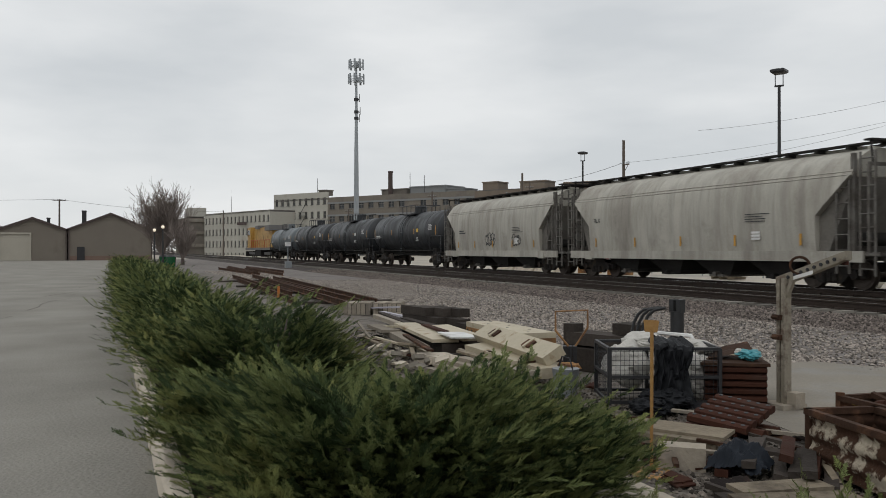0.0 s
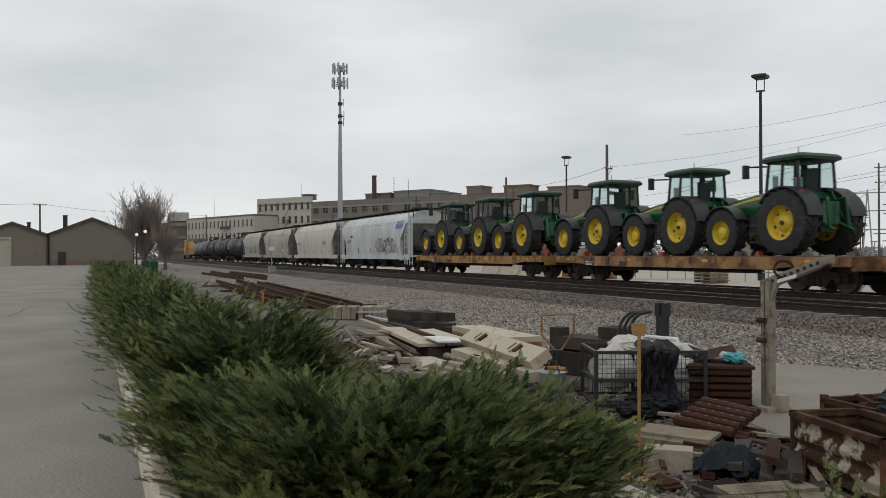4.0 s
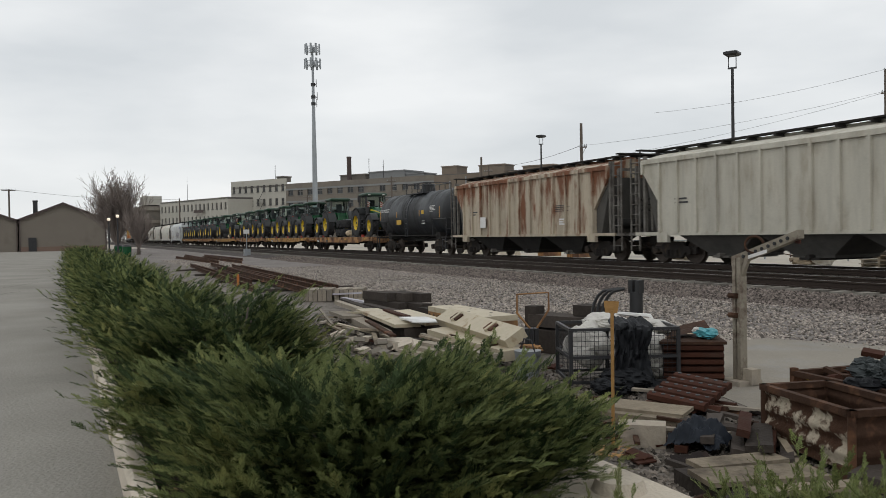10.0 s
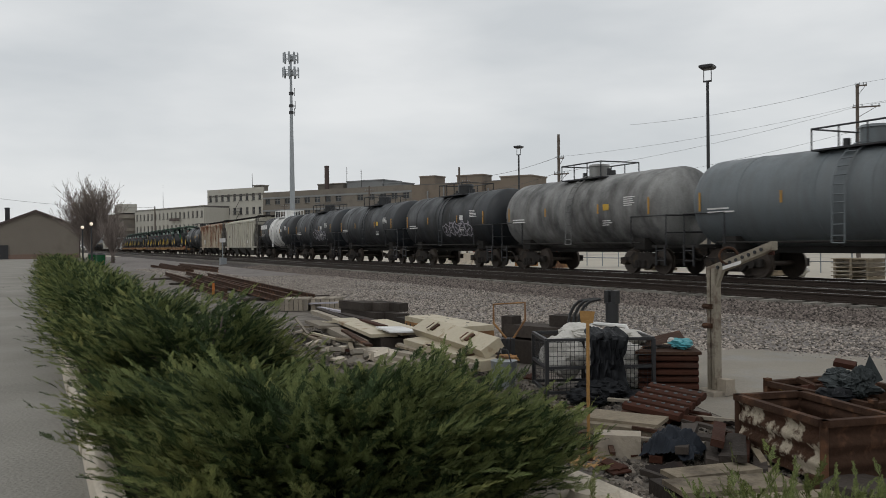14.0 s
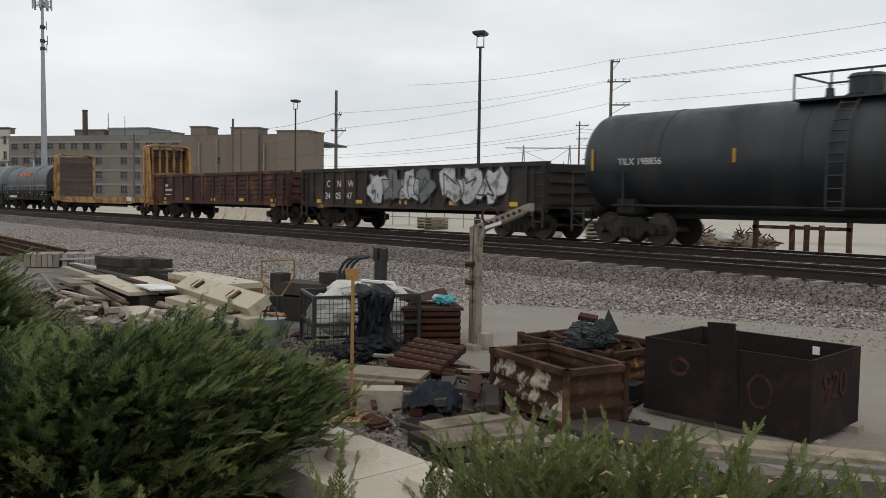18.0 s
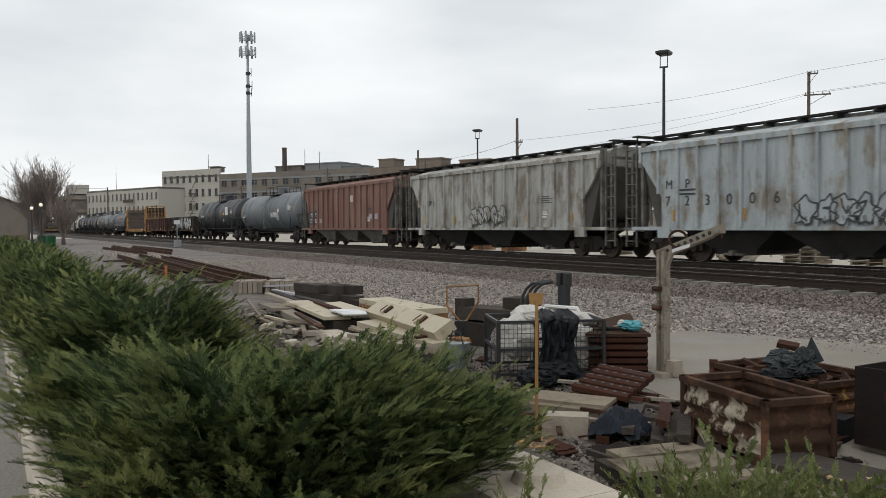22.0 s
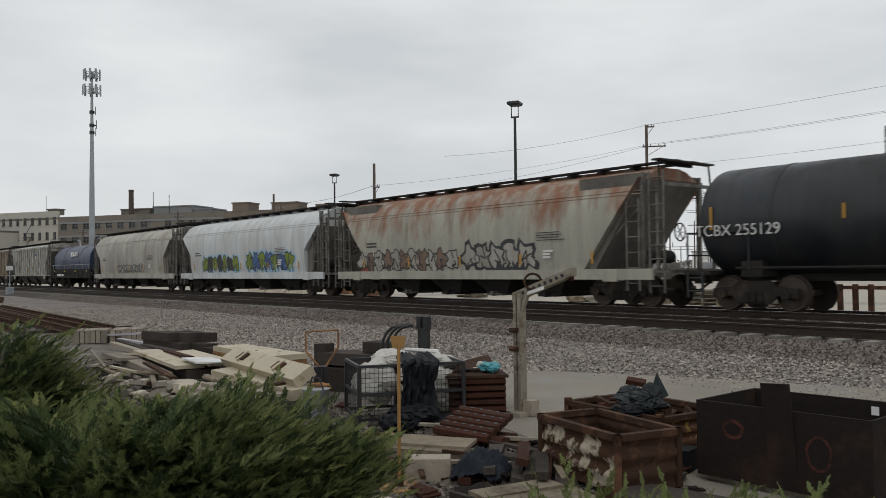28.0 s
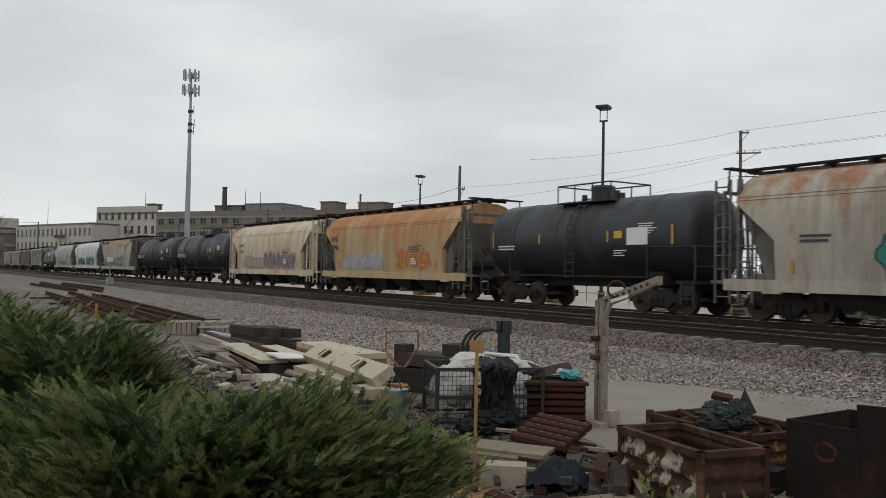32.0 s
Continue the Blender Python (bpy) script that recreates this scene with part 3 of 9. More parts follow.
def pipe(bm, pts, r, n=6):
    """A round bar swept along a line of points, mitred at the bends."""
    pts = [Vector(p) for p in pts]
    rings, u = [], None
    for k, p in enumerate(pts):
        a = (p - pts[k - 1]).normalized() if k else (pts[1] - p).normalized()
        b = (pts[k + 1] - p).normalized() if k < len(pts) - 1 else a
        d = (a + b).normalized() if (a + b).length > 1e-4 else a
        u = d.orthogonal().normalized() if u is None else (u - d * u.dot(d)).normalized()
        w = d.cross(u)
        rings.append([p + (u * math.cos(q * math.tau / n) + w * math.sin(q * math.tau / n)) * r for q in range(n)])
    return loft(bm, rings, smooth=n > 5)


def loft(bm, rings, smooth=False, caps=True, closed=True):
    vs = [[bm.verts.new(p) for p in ring] for ring in rings]
    n = len(vs[0])
    for r0, r1 in zip(vs, vs[1:]):
        for k in range(n if closed else n - 1):
            f = bm.faces.new((r0[k], r0[(k + 1) % n], r1[(k + 1) % n], r1[k]))
            f.smooth = smooth
    if caps:
        bm.faces.new(vs[0][::-1])
        bm.faces.new(vs[-1])
    return bm


def prism(bm, prof, y0, y1):
    """A profile in x and z, pulled from y0 to y1."""
    return loft(bm, [[(x, y0, z) for x, z in prof], [(x, y1, z) for x, z in prof]])


def sheet(bm, pts):
    bm.faces.new([bm.verts.new(p) for p in pts])
    return bm


def mesh_of(name, bm, material, bevel=0.0):
    if bevel:
        bmesh.ops.bevel(bm, geom=[e for e in bm.edges if e.is_manifold and e.calc_face_angle(0) > 0.6], offset=bevel, segments=1, affect="EDGES")
    bmesh.ops.recalc_face_normals(bm, faces=bm.faces)
    me = bpy.data.meshes.new(name)
    bm.to_mesh(me)
    bm.free()
    me.materials.append(M[material])
    me.set_sharp_from_angle(angle=radians(38))
    return me


def part(name, bm, material, parent=None, label="", bevel=0.0, at=None):
    """Links a bmesh (or a mesh made before) as one mesh object under a thing or a part."""
    me = bm if isinstance(bm, bpy.types.Mesh) else mesh_of(name, bm, material, bevel)
    ob = new(name, me)
    if parent:
        ob.parent = parent
    if at is not None:
        ob.matrix_basis = at
    return tagged(ob, label)


def thing(name, label, category, m=None, group="", kind=""):
    ob = new(name)
    ob.empty_display_size = 0.1
    if m is not None:
        ob.matrix_basis = m
    return tagged(ob, label, category, group, kind)


def B():
    return bmesh.new()


# ---- ground, lot, ballast and tracks ----
RAIL_Z, TRACK_Y, TRACK2_Y = 0.40, 21.0, 16.4

bm = B()
sheet(bm, [(-2500, -1500, -0.05), (1500, -1500, -0.05), (1500, 2500, -0.05), (-2500, 2500, -0.05)])
tagged(part("ground", bm, "far_ground"), "pale dusty ground reaching to the horizon", "ground", kind="structure")

bm = B()
for k in range(30):
    x0, x1 = -150 + k * 6, -150 + (k + 1) * 6
    sheet(bm, [(x0, -45, -0.004), (x1, -45, -0.004), (x1, 0.36, -0.004), (x0, 0.36, -0.004)])
tagged(part("car_park", bm, "asphalt"), "worn grey asphalt car park with patches and cracks", "car park", kind="structure")

bm = B()
gr = random.Random(5)
NX, NY = 90, 22
grid = [[bm.verts.new((-150 + i * 2.0, 0.4 + j * 0.72, -0.012 + 0.03 * noise.noise((i * 0.5, j * 0.5, 3.1)))) for j in range(NY)] for i in range(NX)]
for i in range(NX - 1):
    for j in range(NY - 1):
        f = bm.faces.new((grid[i][j], grid[i + 1][j], grid[i + 1][j + 1], grid[i][j + 1]))
        f.smooth = True
tagged(part("yard_gravel", bm, "gravel"), "grey-brown gravel strip beside the railway tracks", "gravel", kind="structure")

# ballast bank under both tracks
bm = B()
prof = [(13.1, -0.06), (14.95, 0.13), (17.9, 0.16), (19.2, 0.14), (22.6, 0.22), (24.4, -0.06)]
xs = [-900, -400, -200, -120, -80, -50, -30, -15, 0, 15, 40, 120, 400]
vs = [[bm.verts.new((x, y, z)) for y, z in prof] for x in xs]
for a, b in zip(vs, vs[1:]):
    for k in range(len(prof) - 1):
        bm.faces.new((a[k], b[k], b[k + 1], a[k + 1]))
tagged(part("ballast_bank", bm, "ballast_bed"), "bank of dark crushed-stone ballast under the tracks", "ballast", kind="structure")


def stones(name, material, label, region, count, size, seed, parent=None):
    """Loose crushed stones as small uneven lumps joined in one mesh."""
    rg = random.Random(seed)
    verts, faces = [], []
    for _ in range(count):
        x, y, z = region(rg)
        s = size * (0.55 + rg.random() * 0.9)
        a = rg.random() * math.tau
        pts = [(1, 0, 0), (-0.2, 0.9, 0.1), (-0.9, -0.3, 0), (0.2, -0.9, 0.05), (0.1, 0.05, 0.75), (0, 0, -0.6)]
        base = len(verts)
        ca, sa = math.cos(a) * s, math.sin(a) * s
        for px, py, pz in pts:
            j = 0.75 + rg.random() * 0.5
            verts.append((x + (px * ca - py * sa) * j, y + (px * sa + py * ca) * j, z + pz * s * j))
        for f in ((0, 1, 4), (1, 2, 4), (2, 3, 4), (3, 0, 4), (1, 0, 5), (2, 1, 5), (3, 2, 5), (0, 3, 5)):
            faces.append(tuple(base + i for i in f))
    me = bpy.data.meshes.new(name)
    me.from_pydata(verts, [], faces)
    me.materials.append(M[material])
    ob = new(name, me)
    if parent:
        ob.parent = parent
    return tagged(ob, label, "stones", kind="stuff")


def shoulder(rg):
    x = -2 - 60 * rg.random() ** 1.6
    y = 13.0 + 2.1 * rg.random()
    return x, y, (y - 13.1) / 1.85 * 0.19 - 0.05


def strip(rg):
    x = 2 - 45 * rg.random() ** 1.5
    y = 9.3 + 4.2 * rg.random()
    return x, y, 0.0


def bed(rg):
    x = -5 - 55 * rg.random() ** 1.4
    y = 15.0 + 3.2 * rg.random()
    return x, y, 0.15


stones("ballast_stones", "stone", "loose dark crushed ballast stones on the bank", shoulder, 42000, 0.037, 11)
stones("gravel_stones", "light_stone", "pale loose gravel between yard and tracks", strip, 30000, 0.026, 12)
def apron(rg):
    x = -9 - 55 * rg.random() ** 1.5
    y = 6.3 + 3.4 * rg.random()
    return x, y, 0.0


stones("apron_stones", "light_stone", "loose grey gravel on the yard's edge", apron, 26000, 0.03, 14)
stones("track_stones", "stone", "crushed stones between the sleepers", bed, 13000, 0.042, 13)


def rail_mesh(x0, x1):
    bm = B()
    prof = [(-0.07, -0.18), (0.07, -0.18), (0.07, -0.165), (0.012, -0.145), (0.012, -0.045), (0.036, -0.035), (0.036, -0.002), (-0.036, -0.002), (-0.036, -0.035), (-0.012, -0.045), (-0.012, -0.145), (-0.07, -0.165)]
    return loft(bm, [[(x, y, z) for y, z in prof] for x in (x0, x1)])


tie_bm = B()
box(tie_bm, (0, 0, 0), (0.23, 2.6, 0.18))
tie_me = mesh_of("sleeper", tie_bm, "tie", bevel=0.015)
clip_bm = B()
for s in (-0.7175, 0.7175):
    for d in (-0.11, 0.11):
        box(clip_bm, (0, s + d, 0.10), (0.12, 0.07, 0.05))
clip_me = mesh_of("rail_clips", clip_bm, "rail_steel")
for ty, nm, lab in ((TRACK_Y, "track_far", "railway track that the freight train runs on"), (TRACK2_Y, "track_near", "empty railway track in front of the train")):
    tr = thing(nm, lab, "railway track", kind="structure")
    for s in (-0.7175, 0.7175):
        part("rail", rail_mesh(-900, 300), "rail_steel", tr, at=pose(0, ty + s, RAIL_Z))
        top = B()
        box(top, (-300, 0, 0), (1200, 0.062, 0.006))
        part("rail_head", top, "rail_top", tr, "polished running surface", at=pose(0, ty + s, RAIL_Z + 0.001))
    for k in range(110):
        x = -62 + k * 0.6
        t = part("sleeper", tie_me, "tie", tr, at=pose(x, ty + gr.uniform(-0.03, 0.03), 0.13, 0, 0, gr.uniform(-0.6, 0.6)))
        part("rail_clips", clip_me, "rail_steel", t)
    bm = B()
    for k in range(330):
        box(bm, (-62.6 - k * 0.6, 0, 0), (0.23, 2.6, 0.18))
    tagged(part("far_sleepers", bm, "tie", tr, at=pose(0, ty, 0.13)), kind="stuff")

# cracks in the asphalt
cr = random.Random(61)
for k in range(5):
    x, y = -9 - k * 7 - cr.uniform(0, 2), -0.8 - cr.uniform(0, 2.2)
    a = radians(180 + cr.uniform(-10, 10))
    left, right = [], []
    for q in range(26):
        w_ = 0.006 + 0.008 * cr.random()
        a += cr.uniform(-0.1, 0.1)
        x, y = x + 0.22 * math.cos(a), min(0.1, y + 0.22 * math.sin(a))
        left.append((x - w_ * math.sin(a), y + w_ * math.cos(a), 0.0))
        right.append((x + w_ * math.sin(a), y - w_ * math.cos(a), 0.0))
    bm = B()
    for q in range(25):
        sheet(bm, [left[q], left[q + 1], right[q + 1], right[q]])
    tagged(part("asphalt_crack", bm, "soil"), "thin dark crack wandering across the asphalt", "crack", kind="structure")

# concrete pad of the yard
bm = B()
pad = [(-12.5, 7.2), (-12.2, 7.9), (-9.6, 8.9), (-8.0, 9.75), (-6.0, 10.5), (-4.0, 11.3), (6, 14.0), (14, 14.0), (14, 4.6), (-3.5, 4.9), (-8, 6.2)]
loft(bm, [[(x, y, -0.05) for x, y in pad], [(x, y, 0.012) for x, y in pad]])
tagged(part("concrete_pad", bm, "concrete"), "dusty pale concrete slab of the storage yard", "concrete slab", kind="structure")

# ground of the yard where scrap lies
bm = B()
sheet(bm, [(-60, 2.9, 0.006), (-3, 2.9, 0.006), (0, 4.9, 0.006), (-8, 6.4, 0.006), (-14, 7.6, 0.006), (-60, 8.0, 0.006)])
tagged(part("yard_dirt", bm, "yard_soil"), "stony dirt ground of the scrap yard", "ground", kind="structure")

# kerb between the car park and the planting bed
kerb = thing("kerb", "weathered pale concrete kerb along the car park", "kerb", kind="structure")
for k in range(24):
    bm = B()
    prof = [(0.30, -0.1), (0.47, -0.1), (0.47, 0.15), (0.44, 0.165), (0.36, 0.165), (0.32, 0.13)]
    x0, x1 = 2.0 - k * 3.0, -0.985 - k * 3.0
    off = -0.012 * k
    loft(bm, [[(x, y + off + 0.012 * noise.noise((x * 2, y * 9, 0)), z) for y, z in prof] for x in (x0, x0 - 0.8, x0 - 1.6, x0 - 2.3, x1)])
    part("kerb_stone", bm, "kerb_concrete", kerb)
bm = B()
for i in range(45):
    x0, x1 = 2 - i * 1.6, 2 - (i + 1) * 1.6
    sheet(bm, [(x0, 0.4, 0.06), (x1, 0.4, 0.06), (x1, 2.35, 0.05), (x0, 2.35, 0.05)])
tagged(part("planting_bed", bm, "soil"), "dark bark-mulch planting bed under the junipers", "planting bed", kind="structure")

# precast concrete blocks with round studs, edging the bed towards the yard
bk = random.Random(3)
for k in range(5):
    blk = thing("concrete_block", "pale precast concrete edging block with round studs on top", "concrete block", pose(-3.95 + k * 1.32, 2.6, 0, 0, 0, bk.uniform(-1.2, 1.2)), group="blocks edging the planting bed")
    bm = B()
    box(bm, (0, 0, 0.1), (1.31, 0.62, 0.24))
    part("block", bm, "kerb_concrete", blk, bevel=0.03)
    for s in (-0.33, 0.33):
        bm = B()
        cyl(bm, (s, 0.05, 0.219), (s, 0.05, 0.285), 0.15, 0.125, 20)
        part("stud", bm, "kerb_concrete", blk)

# ---- buildings ----
def facade(owner, a, b, z0, z1, rows, cols, thick, material, win=(1.3, 1.9), first=None, skip=lambda i, j: False, sill=True):
    """A wall from a to b (ground points) with deep window openings, each with pane, frame and sill."""
    a, b = Vector((*a, 0)), Vector((*b, 0))
    d = (b - a).normalized()
    length = (b - a).length
    nrm = Vector((d.y, -d.x, 0))
    m = Matrix.Translation(a) @ Matrix((d, -nrm, Vector((0, 0, 1)))).transposed().to_4x4()
    bm = B()
    fl = (z1 - z0 - 1.4) / rows
    ww, wh = win
    step = length / cols
    zs = [z0]
    for r in range(rows):
        zb = z0 + 0.9 + r * fl + (fl - wh) * 0.45
        zs += [zb, zb + wh]
    zs.append(z1)
    # bands between the window rows, and piers within the rows
    for k in range(0, len(zs) - 1):
        h = zs[k + 1] - zs[k]
        if k % 2 == 0:
            box(bm, (length / 2, thick / 2, zs[k] + h / 2), (length, thick, h))
        else:
            r = k // 2
            edges = [0.0]
            for c in range(cols):
                if not skip(r, c):
                    edges += [(c + 0.5) * step - ww / 2, (c + 0.5) * step + ww / 2]
            edges.append(length)
            for e in range(0, len(edges), 2):
                w = edges[e + 1] - edges[e]
                box(bm, (edges[e] + w / 2, thick / 2, zs[k] + h / 2), (w, thick, h))
    wall = part("wall", bm, material, owner, at=m)
    pane_bm, frame_bm = B(), B()
    box(pane_bm, (0, 0, 0), (ww, 0.05, wh))
    pane = mesh_of("pane", pane_bm, "window_dark")
    box(frame_bm, (0, -0.05, -wh / 2 - 0.06), (ww + 0.3, 0.3, 0.14))
    box(frame_bm, (0, 0.12, 0), (ww, 0.06, 0.09))
    box(frame_bm, (0, 0.12, 0), (0.09, 0.06, wh))
    frame_me = mesh_of("window_frame", frame_bm, "frame_grey")
    for r in range(rows):
        for c in range(cols):
            if not skip(r, c):
                p = pose((c + 0.5) * step, 0, zs[2 * r + 1] + wh / 2)
                w = part("window", pane, "window_dark", wall, at=p @ pose(0, 0.3, 0))
                part("window_frame", frame_me, "frame_grey", wall, at=p)
    return m, length


def blockroof(owner, pts, z, h, material, name="roof"):
    bm = B()
    loft(bm, [[(x, y, z) for x, y in pts], [(x, y, z + h) for x, y in pts]])
    return part(name, bm, material, owner)


works = thing("factory_building", "long cream and brown brick factory with rows of dark windows", "factory")
facade(works, (-288.5, 28.8), (-247.0, 43.5), -3, 13.6, 4, 17, 0.6, "wall_cream", (1.0, 1.9))
blockroof(works, [(-288.5, 28.8), (-247.0, 43.5), (-262, 86), (-303.5, 71)], 13.0, 0.5, "shed_roof")
facade(works, (-257.8, 46.5), (-238, 58.6), -3, 18.6, 5, 9, 0.6, "wall_cream", (1.1, 2.0))
facade(works, (-238, 58.6), (-195, 86.6), -3, 16.9, 5, 14, 0.6, "wall_brick", (1.9, 2.0), skip=lambda r, c: c == 8)
facade(works, (-195, 86.6), (-172, 101.6), -3, 16.6, 5, 7, 0.6, "wall_brown", (1.2, 1.7), skip=lambda r, c: (r * 3 + c) % 5 != 1)
for q, (x, y) in enumerate(((-190.5, 88.9), (-186.5, 91.5), (-179, 96.4), (-176, 98.4))):
    part("service_pipe", pipe(B(), [(x, y, -1), (x, y, 15 + q % 3)], 0.22, 6), "metal_grey", works, "grey pipe up the wall")
bm = B()
loft(bm, [[(-247.0, 43.5, z), (-249.8, 51.4, z), (-250.4, 51.2, z), (-247.6, 43.3, z)] for z in (-3, 13.6)])
part("end_wall", bm, "wall_cream", works)
for z in (4.6, 8.1, 11.6, 15.2):
    bm = B()
    box(bm, (25.6, -0.08, z), (51.2, 0.16, 0.5))
    part("string_course", bm, "metal_grey", works, "pale stone band between storeys", at=pose(-238, 58.6, 0, 0, 0, 33.1))
blockroof(works, [(-257.8, 46.5), (-238, 58.6), (-172, 101.6), (-196, 136), (-282, 84)], 16.3, 0.5, "shed_roof")
for p, s, z0, z1, mt in (((-225, 77), (9, 7), 16, 18.6, "wall_brick"), ((-215, 84), (12, 9), 16, 18.9, "metal_grey"), ((-207, 88), (6, 6), 16, 17.9, "metal_grey"), ((-193, 91.5), (4.5, 5), -3, 18.7, "wall_brown"), ((-181, 97.3), (7, 5), -3, 18.2, "wall_brown"), ((-246, 60), (3, 3), 18, 19.4, "wall_brick"), ((-172, 106), (8, 9), -3, 17.4, "wall_brown")):
    bm = B()
    box(bm, (0, 0, (z0 + z1) / 2), (s[0], s[1], z1 - z0))
    box(bm, (0, 0, z1 + 0.1), (s[0] + 0.4, s[1] + 0.4, 0.3))
    part("penthouse", bm, mt, works, at=pose(p[0], p[1], 0, 0, 0, 33))
bm = B()
cyl(bm, (-221.5, 72.5, 10), (-221.5, 72.5, 23.4), 0.72, 0.62, 16)
cyl(bm, (-221.5, 72.5, 23.2), (-221.5, 72.5, 23.6), 0.7, 0.7, 16)
part("chimney", bm, "shed_trim", works, "tall dark brick chimney")
for x, y, h in ((-212, 75, 4.0), (-209, 78, 3.2), (-244, 57, 4.5), (-276, 36, 3.0)):
    bm = B()
    cyl(bm, (x, y, 17 if x > -260 else 13), (x, y, 18.5 + h if x > -260 else 16 + h), 0.09, 0.05, 6)
    for q in range(3):
        cyl(bm, (x - 0.6, y, 18 + h - q * 0.6), (x + 0.6, y, 18 + h - q * 0.6), 0.03, 0.03, 5)
    part("antenna", bm, "metal_dark", works)
bm = B()
for k in range(4):
    z = 1.5 + k * 3.4
    box(bm, (0, -0.7, z), (2.6, 0.9, 0.08))
    pipe(bm, [(-1.3, -1.1, z + 1), (1.3, -1.1, z + 1)], 0.05, 5)
    pipe(bm, [(-1.3, -0.7, z), (1.3, -0.7, z + 3.4)], 0.07, 5)
part("fire_escape", bm, "metal_dark", works, at=pose(-246.5, 53.4, 0, 0, 0, 31.4))
bm = B()
box(bm, (0, 0, 0), (6.0, 0.12, 0.9))
part("wall_sign", bm, "shed_trim", works, at=pose(-262, 37.3, 9.8, 0, 0, 19.5))
silo = thing("storage_tank", "low white storage tank beside the factory end", "storage tank", pose(-150, 92, 0))
part("shell", cyl(B(), (0, 0, 0), (0, 0, 6.2), 3.6, 3.6, 28), "tank_white", silo)
part("roof", cyl(B(), (0, 0, 6.2), (0, 0, 7.0), 3.7, 0.4, 28), "metal_grey", silo)
for k in range(3):
    ct = thing("freight_container", "faded red freight container on the yard beyond", "container", pose(-128 + k * 5.6, 72 + k * 3.6, 0, 0, 0, 33), group="containers beyond the tracks")
    bm = B()
    box(bm, (0, 0, 1.3), (6.0, 2.4, 2.6))
    for q in range(14):
        box(bm, (-2.8 + q * 0.43, -1.22, 1.3), (0.18, 0.06, 2.4))
    part("container_body", bm, "container_red" if k != 1 else "concrete", ct)
annex = thing("parking_structure", "grey open concrete building behind the factory", "building")
for k in range(4):
    bm = B()
    box(bm, (-300, 26, -1 + k * 4.2), (18, 10, 1.0))
    part("floor_slab", bm, "concrete", annex)
for k in range(6):
    bm = B()
    box(bm, (-308.5 + k * 3.4, 21.3, 5), (0.6, 0.5, 13))
    part("column", bm, "concrete", annex)
bm = B()
box(bm, (-300, 27, 14.5), (11, 6, 3))
part("plant_room", bm, "wall_cream", annex)
# dark box added inside so no bright sky shows between the slabs
bm = B()
box(bm, (-300, 27, 6.0), (17, 8.5, 13))
part("core_wall", bm, "wall_brick", annex, "dark solid box filling the gaps between the floors")


# sheds at the end of the car park
def shed(yc, half, eave, ridge, label, big_door, small_door, xf=-139.5, depth=45):
    sh = thing("warehouse_shed", label, "warehouse", pose(xf, yc, 0), group="gabled sheds")
    bm = B()
    prof = [(-half, -0.3), (half, -0.3), (half, eave), (0.0, ridge), (-half, eave)]
    if big_door:
        prof = [(-half, -0.3), (big_door[0], -0.3), (big_door[0], big_door[2]), (big_door[1], big_door[2]), (big_door[1], -0.3), (half, -0.3), (half, eave), (0.0, ridge), (-half, eave)]
    loft(bm, [[(0, y, z) for y, z in prof], [(-0.3, y, z) for y, z in prof]])
    part("gable_wall", bm, "shed_wall", sh)
    for s in (-1, 1):
        bm = B()
        box(bm, (-depth / 2, s * (half - 0.1), eave / 2), (depth - 0.5, 0.2, eave))
        part("side_wall", bm, "shed_wall", sh)
        bm = B()
        loft(bm, [[(x, s * (half + 0.25), eave - 0.12), (x, 0, ridge + 0.02), (x, 0, ridge + 0.25), (x, s * (half + 0.25), eave + 0.12)] for x in (0.25, -depth)])
        part("roof", bm, "shed_roof", sh)
        bm = B()
        loft(bm, [[(x, s * (half + 0.27), eave - 0.25), (x, 0, ridge - 0.12), (x, 0, ridge + 0.28), (x, s * (half + 0.27), eave + 0.14)] for x in (0.33, 0.26)])
        part("barge_board", bm, "shed_trim", sh)
        bm = B()
        box(bm, (0.12, s * (half - 0.12), eave / 2), (0.14, 0.14, eave))
        part("downpipe", bm, "shed_trim", sh)
    bm = B()
    box(bm, (0.06, 0, 0.35), (0.12, 2 * half - 0.5, 0.7) if not big_door else (0.12, 0.01, 0.7))
    if not big_door:
        part("plinth", bm, "wall_redbrick", sh)
    else:
        bm.free()
        y0, y1, h = big_door
        bm = B()
        box(bm, (-0.16, (y0 + y1) / 2, h / 2), (0.06, y1 - y0, h))
        rd = part("roller_door", bm, "shed_door", sh, "pale roller shutter door, closed")
        for k in range(9):
            bm = B()
            box(bm, (-0.10 - 0.02 * (k % 2), (y0 + y1) / 2, (k + 0.5) * h / 9), (0.06, y1 - y0 - 0.04, h / 9 - 0.03))
            part("slat", bm, "shed_door", rd)
        bm = B()
        for y in (y0 - 0.12, y1 + 0.12):
            box(bm, (0.07, y, h / 2), (0.14, 0.24, h))
        box(bm, (0.07, (y0 + y1) / 2, h + 0.12), (0.14, y1 - y0 + 0.48, 0.24))
        part("door_frame", bm, "shed_door", sh)
    if small_door is not None:
        bm = B()
        box(bm, (0.1, small_door, 1.05), (0.2, 1.1, 2.1))
        part("door", bm, "metal_dark", sh, "dark steel door")
    return sh


